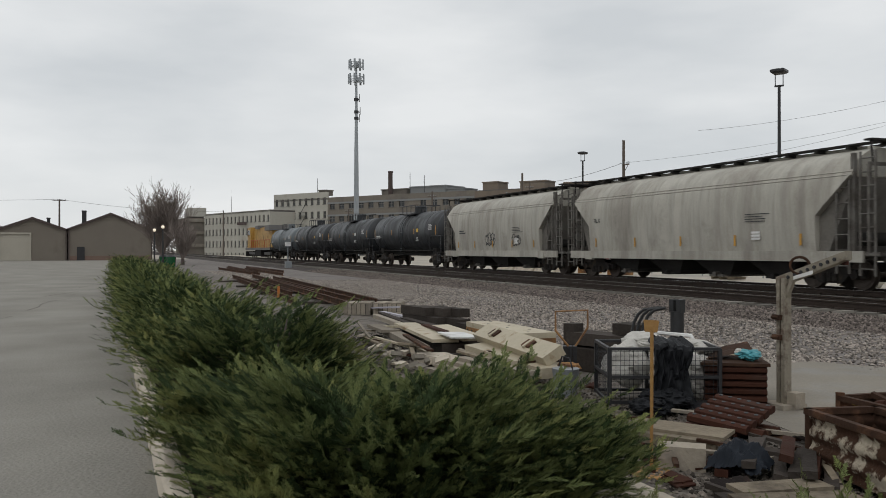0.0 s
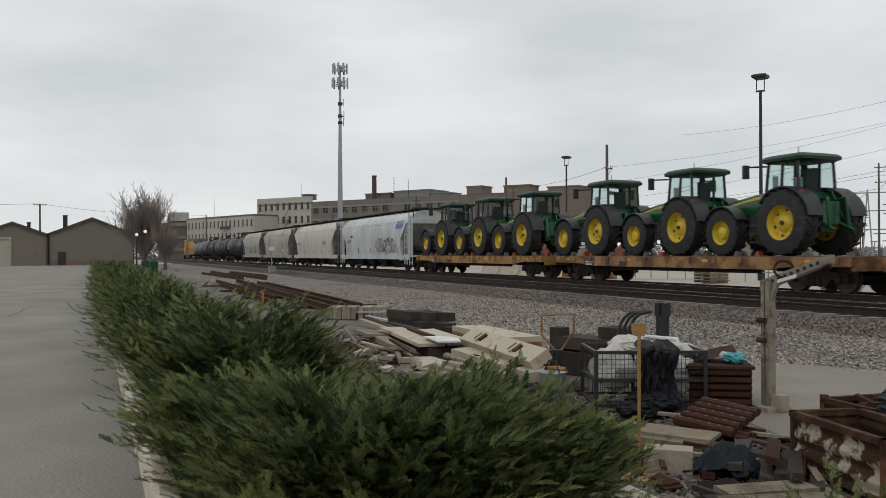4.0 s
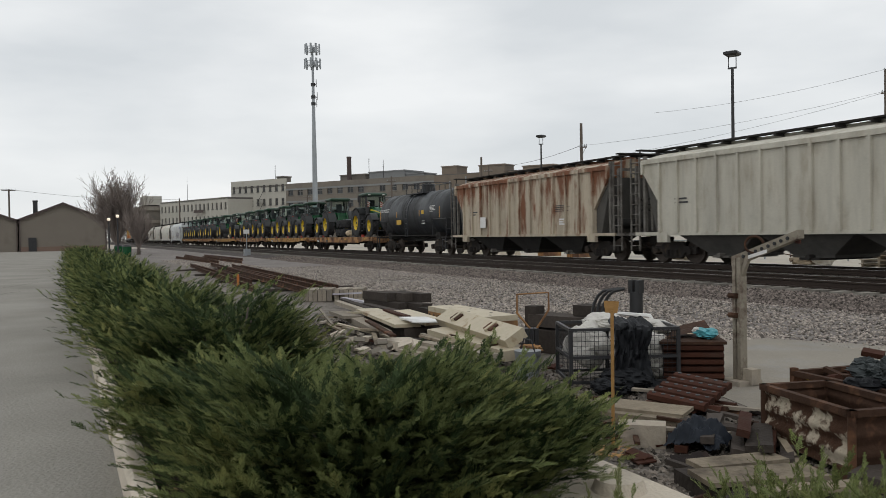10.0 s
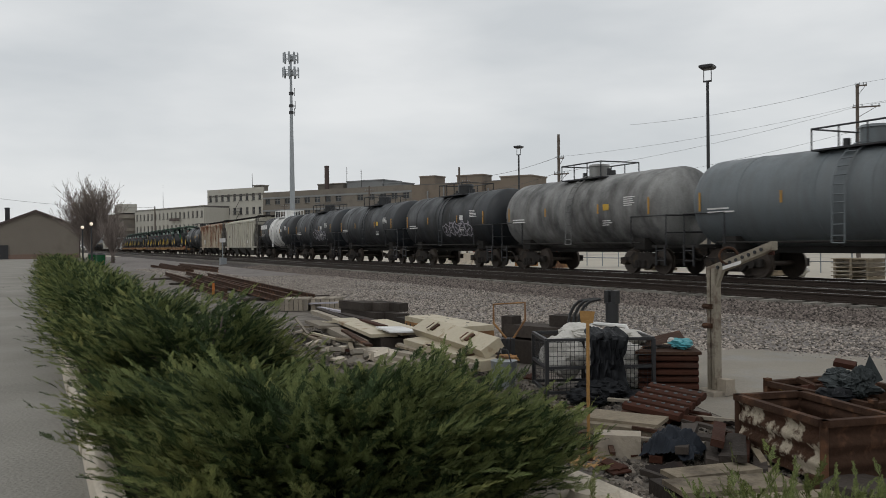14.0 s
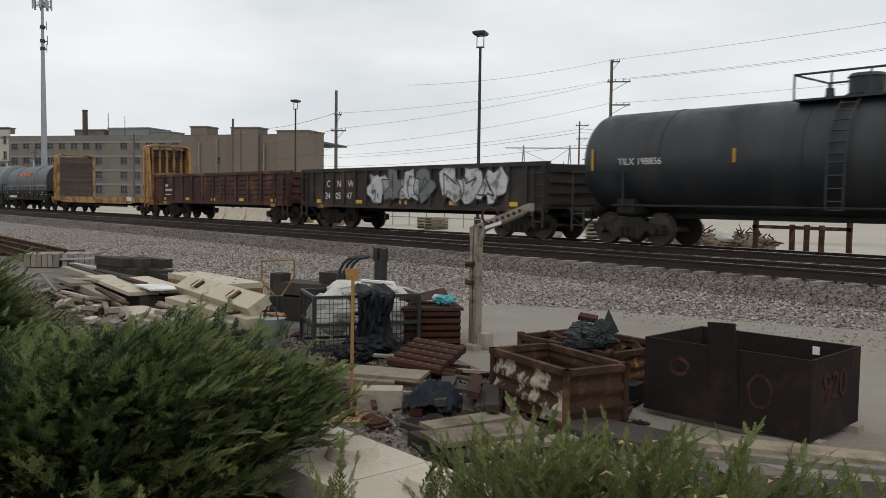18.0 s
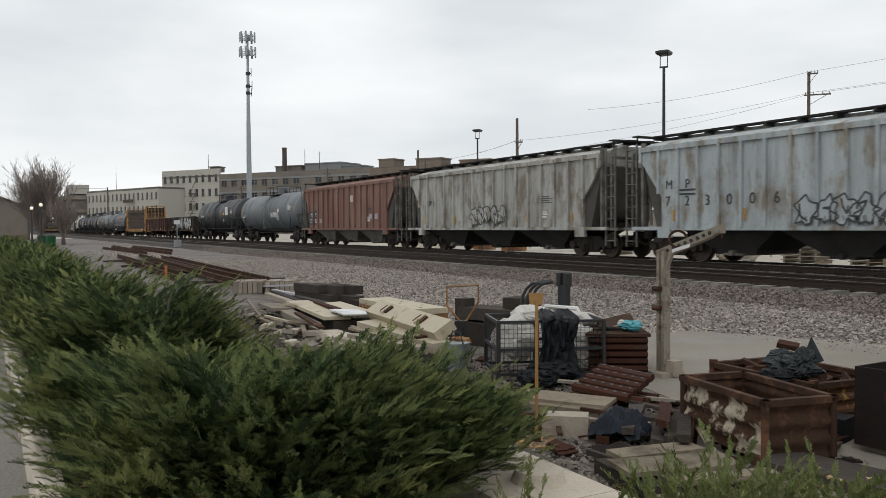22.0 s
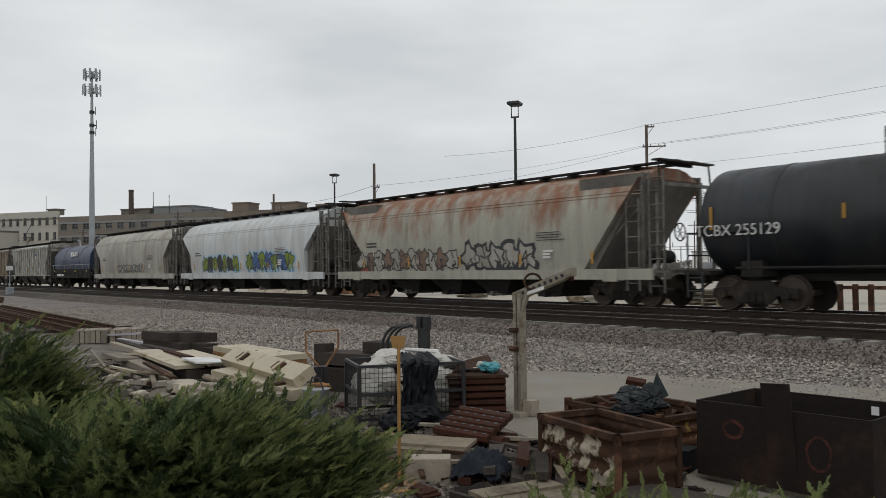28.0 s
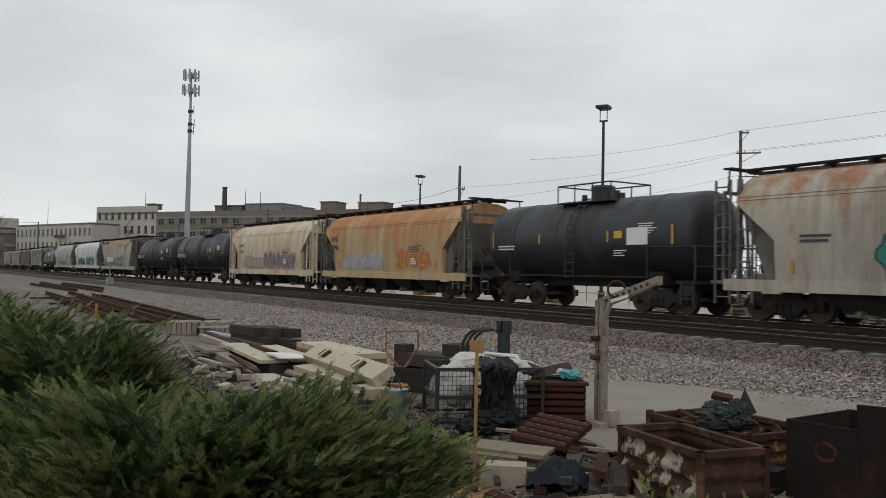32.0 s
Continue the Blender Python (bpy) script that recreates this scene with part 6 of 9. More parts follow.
def bulkhead_flat(L, x, label):
    car = thing("bulkhead_flat_car", label, "flat wagon", pose(x, TRACK_Y, RAIL_Z), group="cars of the freight train")
    flat_frame(car, L, 1.16, "flat_yellow")
    h = L / 2 - 0.6
    for s in (-1, 1):
        bm = B()
        for k in range(15):
            box(bm, (s * (h - 1.0), 0, 1.26 + k * 0.194), (0.09, 2.44, 0.175))
        part("bulkhead_planks", bm, "bulk_wood", car, "weathered horizontal plank lining")
        bm = B()
        for y in (-1.27, 1.27):
            prof = [(s * (h - 1.06), 1.1), (s * h, 1.1), (s * (h - 0.35), 4.14), (s * (h - 1.06), 4.14)]
            prism(bm, prof, y - 0.07, y + 0.07)
        part("bulkhead_side", bm, "flat_yellow", car)
        bm = B()
        for y in (-0.9, -0.45, 0, 0.45, 0.9):
            box(bm, (s * (h - 0.8), y, 2.65), (0.28, 0.12, 2.9))
        box(bm, (s * (h - 0.7), 0, 2.6), (0.5, 2.54, 0.12))
        part("bulkhead_post", bm, "flat_rust", car)
        bm = B()
        loft(bm, [[(s * (h - 1.08), yy, zz), (s * (h - 0.33), yy, zz), (s * (h - 0.33), yy, zz + 0.1), (s * (h - 1.08), yy, zz + 0.1)] for yy, zz in ((-1.34, 4.10), (-1.0, 4.24), (1.0, 4.24), (1.34, 4.10))])
        part("bulkhead_cap", bm, "flat_yellow", car)
        ladder("bulkhead_ladder", car, s * (h - 0.45), -1.38, 0.6, 4.0, 0.5, "flat_yellow", 9)
    bars(car, -h + 2.2, -1.482, 1.08, 1.6, 2, 0.08, 0.06, "paint_black", 4)
    patch(car, h - 3.0, -1.48, 1.05, 0.9, 0.25, "paint_white", "number_panel")
    return car


def coil_car(L, x, material, label, logo):
    car = thing("coil_car", label, "coil wagon", pose(x, TRACK_Y, RAIL_Z), group="cars of the freight train")
    h = L / 2 - 1.0
    bm = B()
    prof = [(-1.38, 1.62), (-1.42, 2.2), (-1.36, 2.75), (-1.12, 3.2), (-0.75, 3.48), (-0.3, 3.62), (0.3, 3.62), (0.75, 3.48), (1.12, 3.2), (1.36, 2.75), (1.42, 2.2), (1.38, 1.62)]
    loft(bm, [[(xx, y, z) for y, z in prof] for xx in (-h, -h * 0.5, 0, h * 0.5, h)], smooth=False)
    for f in bm.faces:
        f.smooth = len(f.verts) == 4
    part("hood", bm, material, car, "rounded steel hood over the coil trough")
    for xx in (-h + 0.1, -h * 0.45, h * 0.45, h - 0.1):
        bm = B()
        loft(bm, [[(xx + d, y * 1.012, z * 1.008 if z > 2 else z) for y, z in prof] for d in (-0.06, 0.06)])
        part("hood_band", bm, material, car)
    for s in (-0.55, 0.55):
        bm = B()
        pipe(bm, [(s * h - 0.6, 0, 3.6), (s * h - 0.35, 0, 4.15), (s * h + 0.35, 0, 4.15), (s * h + 0.6, 0, 3.6)], 0.06, 6)
        part("lifting_bracket", bm, "metal_galv", car)
    for y in (-1.46, 1.46):
        bm = B()
        box(bm, (0, y, 1.45), (2 * h + 0.5, 0.14, 0.3))
        box(bm, (0, y, 1.05), (2 * h + 0.9, 0.1, 0.4))
        part("side_sill", bm, "under_black", car)
        for k in range(9):
            bm = B()
            box(bm, (-h + 0.4 + k * (2 * h - 0.8) / 8, y * 1.02, 1.2), (0.12, 0.12, 0.5))
            part("side_post", bm, "under_black", car)
    bm = B()
    pipe(bm, [(-h - 0.3, -1.5, 1.95), (h + 0.3, -1.5, 1.95)], 0.03, 6)
    for k in range(7):
        pipe(bm, [(-h + k * h / 3, -1.5, 1.5), (-h + k * h / 3, -1.5, 1.95)], 0.025, 5)
    part("handrail", bm, "metal_galv", car)
    for s in (-1, 1):
        bm = B()
        box(bm, (s * (L / 2 - 0.65), 0, 1.1), (0.8, 2.9, 0.12))
        pipe(bm, [(s * (L / 2 - 0.35), -1.4, 1.1), (s * (L / 2 - 0.35), -1.4, 2.1), (s * (L / 2 - 0.35), 1.4, 2.1), (s * (L / 2 - 0.35), 1.4, 1.1)], 0.03, 6)
        part("end_platform", bm, "under_black", car)
    bm = B()
    box(bm, (0, 0, 0.92), (L - 1.3, 0.8, 0.3))
    part("centre_sill", bm, "under_black", car)
    bars(car, -h * 0.75, -1.54, 1.1, 2.6, 1, 0.2, 0.05, "paint_white", 3)
    for k in range(4):
        patch(car, -h * 0.9 + k * h * 0.6, -1.536, 1.43, 0.3, 0.1, "paint_yellow", "reflector_strip")
    if logo == "bars":
        # the company's letters as three plain rounded shapes
        for k in range(3):
            bm = B()
            loft(bm, [[(k * 0.62 + dx, -1.43 + 0.0 + dy, dz + 2.62) for dx, dz in ((0, 0), (0.5, 0.06), (0.56, 0.42), (0.06, 0.4))] for dy in (-0.03, 0.05)])
            part("logo_shape", bm, "paint_white", car)
    else:
        bm = B()
        for q in range(3):
            box(bm, (q * 1.15 - 1.2, -1.3, 2.9), (0.95, 0.12, 0.2))
        part("logo_shape", bm, "paint_orange", car)
    trucks(car, L)
    couplers(car, L)
    return car


def locomotive(x):
    car = thing("locomotive", "yellow and grey diesel locomotive leading the freight train", "locomotive", pose(x, TRACK_Y, RAIL_Z))
    bm = B()
    box(bm, (0, 0, 1.35), (21.6, 3.0, 0.35))
    part("underframe", bm, "loco_grey", car)
    bm = B()
    box(bm, (2.2, 0, 2.95), (15.4, 1.9, 2.9))
    part("long_hood", bm, "loco_yellow", car, bevel=0.12)
    bm = B()
    box(bm, (-7.0, 0, 3.05), (3.0, 3.0, 3.1))
    part("cab", bm, "loco_yellow", car, bevel=0.12)
    bm = B()
    loft(bm, [[(-8.5, -1.0, 1.5), (-8.5, 1.0, 1.5), (-8.5, 1.0, 3.3), (-8.5, -1.0, 3.3)], [(-9.9, -0.9, 1.5), (-9.9, 0.9, 1.5), (-9.9, 0.9, 2.9), (-9.9, -0.9, 2.9)]])
    part("nose", bm, "loco_yellow", car, bevel=0.06)
    for y in (-0.7, 0.7):
        bm = B()
        box(bm, (-8.52, y, 3.9), (0.06, 1.0, 0.75))
        part("windscreen", bm, "window_dark", car)
    bm = B()
    for dx in (-7.7, -6.6):
        box(bm, (dx, -1.51, 3.8), (0.8, 0.06, 0.75))
    part("cab_window", bm, "window_dark", car)
    bm = B()
    box(bm, (2.2, 0, 4.45), (15.0, 1.7, 0.2))
    box(bm, (8.6, 0, 4.2), (3.6, 3.0, 0.7))
    box(bm, (-1.2, 0, 4.5), (2.4, 2.6, 0.5))
    part("radiator_roof", bm, "loco_grey", car)
    bm = B()
    box(bm, (0, 0, 0.78), (5.4, 2.6, 0.85))
    part("fuel_tank", bm, "under_black", car, bevel=0.08)
    bm = B()
    for y in (-1.45, 1.45):
        pipe(bm, [(-8.4, y, 2.6), (10.4, y, 2.6)], 0.03, 5)
        for k in range(9):
            pipe(bm, [(-5 + k * 1.9, y, 1.5), (-5 + k * 1.9, y, 2.6)], 0.03, 5)
    part("handrail", bm, "paint_red", car)
    for y in (-0.2, 0.2):
        bm = B()
        cyl(bm, (-9.9, y, 2.7), (-9.98, y, 2.7), 0.13, 0.13, 12)
        part("headlight", bm, "headlight", car, "lit headlight")
    bm = B()
    box(bm, (-10.6, 0, 0.6), (0.3, 2.9, 0.8))
    part("snow_plough", bm, "under_black", car)
    for s in (-1, 1):
        tk = part("truck", BOLSTER, "truck_black", car, at=pose(s * 6.9, 0, 0.05))
        for d in (-1.9, 0, 1.9):
            part("wheelset", WHEELSET, "wheel_steel", tk, at=pose(d, 0, 0.46))
        for y in (-1.0, 1.0):
            bm = B()
            box(bm, (0, y, 0.66), (5.2, 0.2, 0.36))
            part("side_frame", bm, "loco_grey", tk)
    couplers(car, 22.2)
    return car


# tractors on the flat cars
def tyre_mesh(r, w, name):
    bm = B()
    n, rims = 40, [(-w / 2, r * 0.53), (-w / 2, r * 0.80), (-w * 0.44, r * 0.94), (-w * 0.3, r * 0.965), (w * 0.3, r * 0.965), (w * 0.44, r * 0.94), (w / 2, r * 0.80), (w / 2, r * 0.53)]
    vs = [[bm.verts.new((rr * math.cos(k * math.tau / n), y, rr * math.sin(k * math.tau / n))) for y, rr in rims] for k in range(n)]
    for k in range(n):
        for q in range(len(rims) - 1):
            f = bm.faces.new((vs[k][q], vs[(k + 1) % n][q], vs[(k + 1) % n][q + 1], vs[k][q + 1]))
            f.smooth = True
        bm.faces.new((vs[k][7], vs[(k + 1) % n][7], vs[(k + 1) % n][0], vs[k][0]))
    for k in range(20):
        for s in (-1, 1):
            a = (k + (0.5 if s > 0 else 0)) * math.tau / 20
            m = Matrix.Rotation(-a, 4, "Y")
            loft(bm, [[m @ Vector((dx + sk, y, r * rr)) for dx, rr in ((-0.045, 0.95), (0.045, 0.95), (0.035, 1.0), (-0.035, 1.0))] for y, sk in ((s * 0.01, 0.12), (s * w * 0.48, -0.12))])
    return mesh_of(name, bm, "rubber")


def rim_mesh(r, w, name):
    bm = B()
    n = 28
    prof = [(-w * 0.49, 0.56), (-w * 0.42, 0.51), (-w * 0.14, 0.47), (-w * 0.12, 0.30), (-w * 0.22, 0.24), (-w * 0.30, 0.16), (-w * 0.30, 0.0)]
    for sgn in (1, -1):
        vs = [[bm.verts.new((max(0.004, rr) * r * math.cos(k * math.tau / n), y * sgn, max(0.004, rr) * r * math.sin(k * math.tau / n))) for y, rr in prof] for k in range(n)]
        for k in range(n):
            for q in range(len(prof) - 1):
                bm.faces.new((vs[k][q], vs[(k + 1) % n][q], vs[(k + 1) % n][q + 1], vs[k][q + 1]))
    for k in range(8):
        a = k * math.tau / 8
        for y in (-w * 0.13, w * 0.13):
            cyl(bm, (0.42 * r * math.cos(a), y - 0.03, 0.42 * r * math.sin(a)), (0.42 * r * math.cos(a), y + 0.03, 0.42 * r * math.sin(a)), 0.035, 0.035, 6)
    return mesh_of(name, bm, "yellow")


T_REAR, R_REAR = tyre_mesh(1.05, 0.62, "tyre"), rim_mesh(1.05, 0.62, "rim")
T_FRONT, R_FRONT = tyre_mesh(0.80, 0.52, "tyre"), rim_mesh(0.80, 0.52, "rim")


def rear_hub(r, w):
    """Cast hub with dark windows between its arms."""
    bm = B()
    for y in (-w * 0.125, w * 0.125):
        for k in range(6):
            a = k * math.tau / 6 + 0.3
            m = Matrix.Rotation(-a, 4, "Y")
            box(bm, (0.39 * r, y, 0), (0.07 * r, 0.05, 0.09 * r), m)
    for y in (-w * 0.34, w * 0.34):
        cyl(bm, (0, y - 0.03, 0), (0, y + 0.03, 0), 0.07 * r, 0.07 * r, 12)
    return mesh_of("hub", bm, "black_plastic")


def front_hub(r, w):
    bm = B()
    for s in (-1, 1):
        cyl(bm, (0, s * w * 0.1, 0), (0, s * w * 0.36, 0), 0.27 * r, 0.24 * r, 18)
        cyl(bm, (0, s * w * 0.36, 0), (0, s * w * 0.42, 0), 0.24 * r, 0.12 * r, 18)
    return mesh_of("hub", bm, "yellow")


H_REAR, H_FRONT = rear_hub(1.05, 0.62), front_hub(0.80, 0.52)


def tractor():
    """Nose towards -x, wheels on z = 0."""
    tr = thing("tractor", "green farm tractor with yellow wheels chained on a flat car", "tractor", group="tractors on the flat cars")
    for xx, yy, t, r, hub, hm, z in ((1.35, 0.95, T_REAR, R_REAR, H_REAR, "black_plastic", 1.05), (-1.40, 0.92, T_FRONT, R_FRONT, H_FRONT, "yellow", 0.80)):
        for s in (-1, 1):
            w = part("wheel", t, "rubber", tr, at=pose(xx, s * yy, z))
            part("rim", r, "yellow", w, "yellow steel rim")
            part("hub", hub, hm, w)
    bm = B()
    sec = lambda x, hw, z0, z1: [(x, -hw, z0), (x, -hw * 1.02, (z0 + z1) / 2), (x, -hw, z1 - 0.17), (x, -hw * 0.82, z1 - 0.05), (x, -hw * 0.4, z1), (x, hw * 0.4, z1), (x, hw * 0.82, z1 - 0.05), (x, hw, z1 - 0.17), (x, hw * 1.02, (z0 + z1) / 2), (x, hw, z0)]
    loft(bm, [sec(-2.26, 0.33, 1.42, 1.72), sec(-2.12, 0.40, 1.38, 1.83), sec(-1.6, 0.44, 1.36, 1.95), sec(-0.8, 0.47, 1.36, 2.07), (sec(0.32, 0.50, 1.32, 2.20))], smooth=True)
    part("hood", bm, "green", tr)
    bm = B()
    loft(bm, [[(x, -hw, z0), (x, -hw, z1), (x, hw, z1), (x, hw, z0)] for x, hw, z0, z1 in ((-2.32, 0.28, 0.80, 1.58), (-2.2, 0.37, 0.78, 1.70), (-1.8, 0.41, 0.84, 1.44))])
    part("nose_grille", bm, "black_plastic", tr, "black front grille")
    bm = B()
    box(bm, (-0.75, 0, 1.2), (2.1, 0.72, 0.42))
    for q in range(5):
        box(bm, (-1.5 + q * 0.36, 0, 1.18), (0.06, 0.78, 0.4))
    part("engine_block", bm, "black_plastic", tr, bevel=0.02)
    for s in (-1, 1):
        bm = B()
        loft(bm, [[(x, s * (hw + e), z - h), (x, s * (hw + e), z + h), (x, s * (hw - 0.03), z + h), (x, s * (hw - 0.03), z - h)] for x, hw, z, h, e in ((-2.1, 0.39, 1.62, 0.012, 0.008), (-1.6, 0.435, 1.75, 0.02, 0.012), (-0.8, 0.468, 1.88, 0.035, 0.012), (-0.1, 0.488, 1.96, 0.05, 0.012), (0.3, 0.50, 1.98, 0.055, 0.012))])
        part("hood_stripe", bm, "yellow", tr)
        bm = B()
        box(bm, (-2.2, s * 0.25, 1.6), (0.1, 0.2, 0.09))
        part("headlight", bm, "paint_white", tr, bevel=0.02)
        bm = B()
        loft(bm, [[(1.35 + rr * math.cos(a), s * yy, 1.05 + rr * math.sin(a)) for rr, yy in ((1.10, 0.55), (1.15, 0.55), (1.16, 1.22), (1.11, 1.22))] for a in [radians(10 + q * 15) for q in range(10)]])
        part("rear_fender", bm, "fender_dark", tr)
        bm = B()
        loft(bm, [[(-1.40 + rr * math.cos(a), s * yy, 0.80 + rr * math.sin(a)) for rr, yy in ((0.88, 0.70), (0.92, 0.70), (0.92, 1.2), (0.88, 1.2))] for a in [radians(28 + q * 18) for q in range(8)]])
        part("front_fender", bm, "fender_dark", tr)
        bm = B()
        pipe(bm, [(0.30, s * 0.75, 2.92), (0.06, s * 1.28, 2.90)], 0.03, 5)
        box(bm, (0.04, s * 1.38, 2.74), (0.10, 0.22, 0.44))
        part("mirror", bm, "black_plastic", tr, bevel=0.02)
        bm = B()
        loft(bm, [[(x, s * y, z) for x, z in ((-0.25, 0.62), (0.62, 0.62), (0.5, 1.28), (-0.2, 1.28))] for y in (0.46, 0.98)])
        part("fuel_tank", bm, "black_plastic", tr, bevel=0.05)
        bm = B()
        for q in range(4):
            box(bm, (0.2, s * 1.06, 0.45 + q * 0.27), (0.5, 0.2, 0.045))
        for q in (-0.06, 0.46):
            box(bm, (q, s * 1.08, 0.86), (0.035, 0.05, 0.9))
        part("steps", bm, "black_plastic", tr)
        for xx, mt in ((0.28, "paint_red"), (2.32, "end_steel"), (-2.15, "end_steel"), (-0.68, "end_steel")):
            bm = B()
            loft(bm, [[(xx - 0.1, s * y, 0.0), (xx + 0.1, s * y, 0.0), (xx + 0.03, s * y, 0.17), (xx - 0.03, s * y, 0.17)] for y in (0.95, 1.15)])
            part("wheel_chock", bm, mt, tr)
    bm = B()
    box(bm, (0.2, 0, 0.98), (3.6, 0.5, 0.45))
    box(bm, (-1.40, 0, 0.80), (0.3, 1.5, 0.24))
    cyl(bm, (1.35, -0.8, 1.05), (1.35, 0.8, 1.05), 0.2, 0.2, 12)
    part("chassis", bm, "green_dark", tr)
    bm = B()
    box(bm, (-2.5, 0, 0.92), (0.36, 0.5, 0.5))
    part("front_weight", bm, "green_dark", tr, bevel=0.05)
    bm = B()
    loft(bm, [[(x, y, z) for x, y in ((x0, -w), (1.62, -w), (1.62, w), (x0, w))] for z, x0, w in ((1.25, 0.42, 0.55), (1.62, 0.30, 0.74), (2.02, 0.95, 0.76))])
    part("cab_base", bm, "green", tr, bevel=0.03)
    for (x0, z0, x1) in ((0.26, 1.6, 0.40), (0.95, 1.9, 1.0), (1.66, 1.95, 1.60)):
        for y in (-0.78, 0.78):
            part("cab_pillar", pipe(B(), [(x0, y, z0), (x1, y * 0.96, 3.02)], 0.05, 6), "black_plastic", tr)
    bm = B()
    loft(bm, [[(x, y, z) for x, y in ((a, -w), (b, -w), (b, w), (a, w))] for z, a, b, w in ((1.62, 0.29, 1.67, 0.76), (2.3, 0.34, 1.66, 0.78), (3.0, 0.41, 1.60, 0.74))], caps=False)
    ob = part("cab_glass", bm, "cab_glass", tr, "tinted cab glazing")
    ob.visible_shadow = False
    bm = B()
    loft(bm, [[(x, y, z) for x, y in ((a, -w), (a + 0.1, -w - 0.04), (b - 0.1, -w - 0.04), (b, -w), (b, w), (b - 0.1, w + 0.04), (a + 0.1, w + 0.04), (a, w))] for z, a, b, w in ((2.99, 0.30, 1.70, 0.72), (3.05, 0.12, 1.86, 0.82), (3.14, 0.12, 1.88, 0.83), (3.22, 0.22, 1.8, 0.76), (3.27, 0.45, 1.6, 0.56))])
    part("cab_roof", bm, "green_dark", tr)
    for q in (-0.55, 0.55):
        bm = B()
        box(bm, (0.13, q, 3.09), (0.06, 0.16, 0.06))
        part("work_light", bm, "paint_white", tr)
    bm = B()
    cyl(bm, (1.2, -0.3, 3.26), (1.2, -0.3, 3.5), 0.015, 0.01, 5)
    part("antenna", bm, "black_plastic", tr)
    bm = B()
    box(bm, (0.55, 0, 2.0), (0.24, 0.5, 0.55))
    box(bm, (0.98, 0.45, 2.05), (0.8, 0.2, 0.3))
    part("console", bm, "black_plastic", tr, bevel=0.03)
    bm = B()
    box(bm, (1.12, 0, 1.95), (0.5, 0.52, 0.16))
    box(bm, (1.36, 0, 2.36), (0.14, 0.5, 0.78))
    part("seat", bm, "black_plastic", tr, bevel=0.05)
    bm = B()
    cyl(bm, (0.12, 0.68, 1.25), (0.12, 0.68, 2.2), 0.16, 0.16, 12)
    cyl(bm, (0.22, 0.74, 2.2), (0.26, 0.74, 3.1), 0.07, 0.06, 10)
    part("exhaust", bm, "black_plastic", tr)
    bm = B()
    box(bm, (1.95, 0, 1.35), (0.5, 0.7, 0.7))
    for s in (-0.4, 0.4):
        pipe(bm, [(2.0, s, 1.1), (2.7, s, 0.8)], 0.06, 6)
        pipe(bm, [(2.0, s, 1.75), (2.4, s, 1.8), (2.5, s, 0.9)], 0.06, 6)
        pipe(bm, [(1.75, s * 1.3, 2.05), (2.2, s * 1.2, 1.2)], 0.035, 5)
    part("rear_hitch", bm, "green", tr)
    for s in (-1, 1):
        bm = B()
        for q in range(3):
            bm.faces.new([bm.verts.new((0.46, s * 0.52 + dy, 2.12 + dz + q * 0.15)) for dy, dz in ((-0.13, 0.0), (0.13, 0.12), (0.13, 0.20), (-0.13, 0.08))])
        bd = part("width_board", bm, "paint_red", tr, "red and white striped width board")
        bm = B()
        box(bm, (0.475, s * 0.52, 2.34), (0.012, 0.26, 0.52))
        part("backing", bm, "paint_white", bd)
        bm = B()
        box(bm, (1.95, s * 1.0, 2.0), (0.06, 0.16, 0.1))
        part("tail_light", bm, "paint_red", tr)
    return tr


_tractor = tractor()


def tyre_stack(n, label):
    st = thing("tyre_stack", label, "tyres")
    for k in range(n):
        part("tyre", T_REAR, "rubber", st, at=pose(0, 0, 0.36 + k * 0.68, 90, 0, k * 17))
    for q in (-1.06, 1.06):
        bm = B()
        box(bm, (q, -0.1, 0.36 + (n - 1) * 0.34), (0.03, 0.12, n * 0.68))
        part("strap", bm, "metal_galv", st)
    bm = B()
    box(bm, (0, -0.1, n * 0.68 + 0.03), (2.14, 0.12, 0.03))
    part("top_strap", bm, "metal_galv", st)
    return st


TRAIN = []   # (thing, x at the start, y, z, yaw)


def add(ob, x, y=TRACK_Y, z=RAIL_Z, yaw=0.0):
    ob.matrix_basis = pose(x, y, z, 0, 0, yaw)
    TRAIN.append((ob, x, y, z, yaw))
    return ob


def span(a, b):
    return b - a, (a + b) / 2


# front of the train
add(locomotive(0), -122.08)
FRONT = [-111.53, -96.13, -80.27, -64.87, -49.00]
for k, (a, b) in enumerate(zip(FRONT, FRONT[1:])):
    L, c = span(a, b)
    add(tank_car(L, 0, "tank_grey" if k == 0 else "tank_black", "pale grey tank car behind the locomotive" if k == 0 else "black tank car with an upper walkway", seed=40 + k), c)
L, c = span(-49.00, -33.69)
h1 = add(hopper(L, 0, "hop_grey", "pale grey curved-side hopper car with small dark graffiti", bays=3, seed=1), c)
graffiti(h1, -0.93, 0.28, 1.45, 2.05, hop_side, "hop_grey", "paint_black", 3)
graffiti(h1, 2.43, 3.36, 1.45, 1.95, hop_side, "hop_grey", "paint_black", 4)
L, c = span(-33.69, -16.52)
h2 = add(hopper(L, 0, "hop_grey", "weathered grey curved-side hopper car with stained flank", bays=4, seed=2, texts=(("TILX", -5.88, 2.35, 0.26, "paint_black"),)), c)
L, c = span(-16.52, 1.49)
h3 = add(hopper(L, 0, "hop_beige", "beige curved-side hopper car with rust runs", bays=4, seed=3), c)
L, c = span(1.49, 19.41)
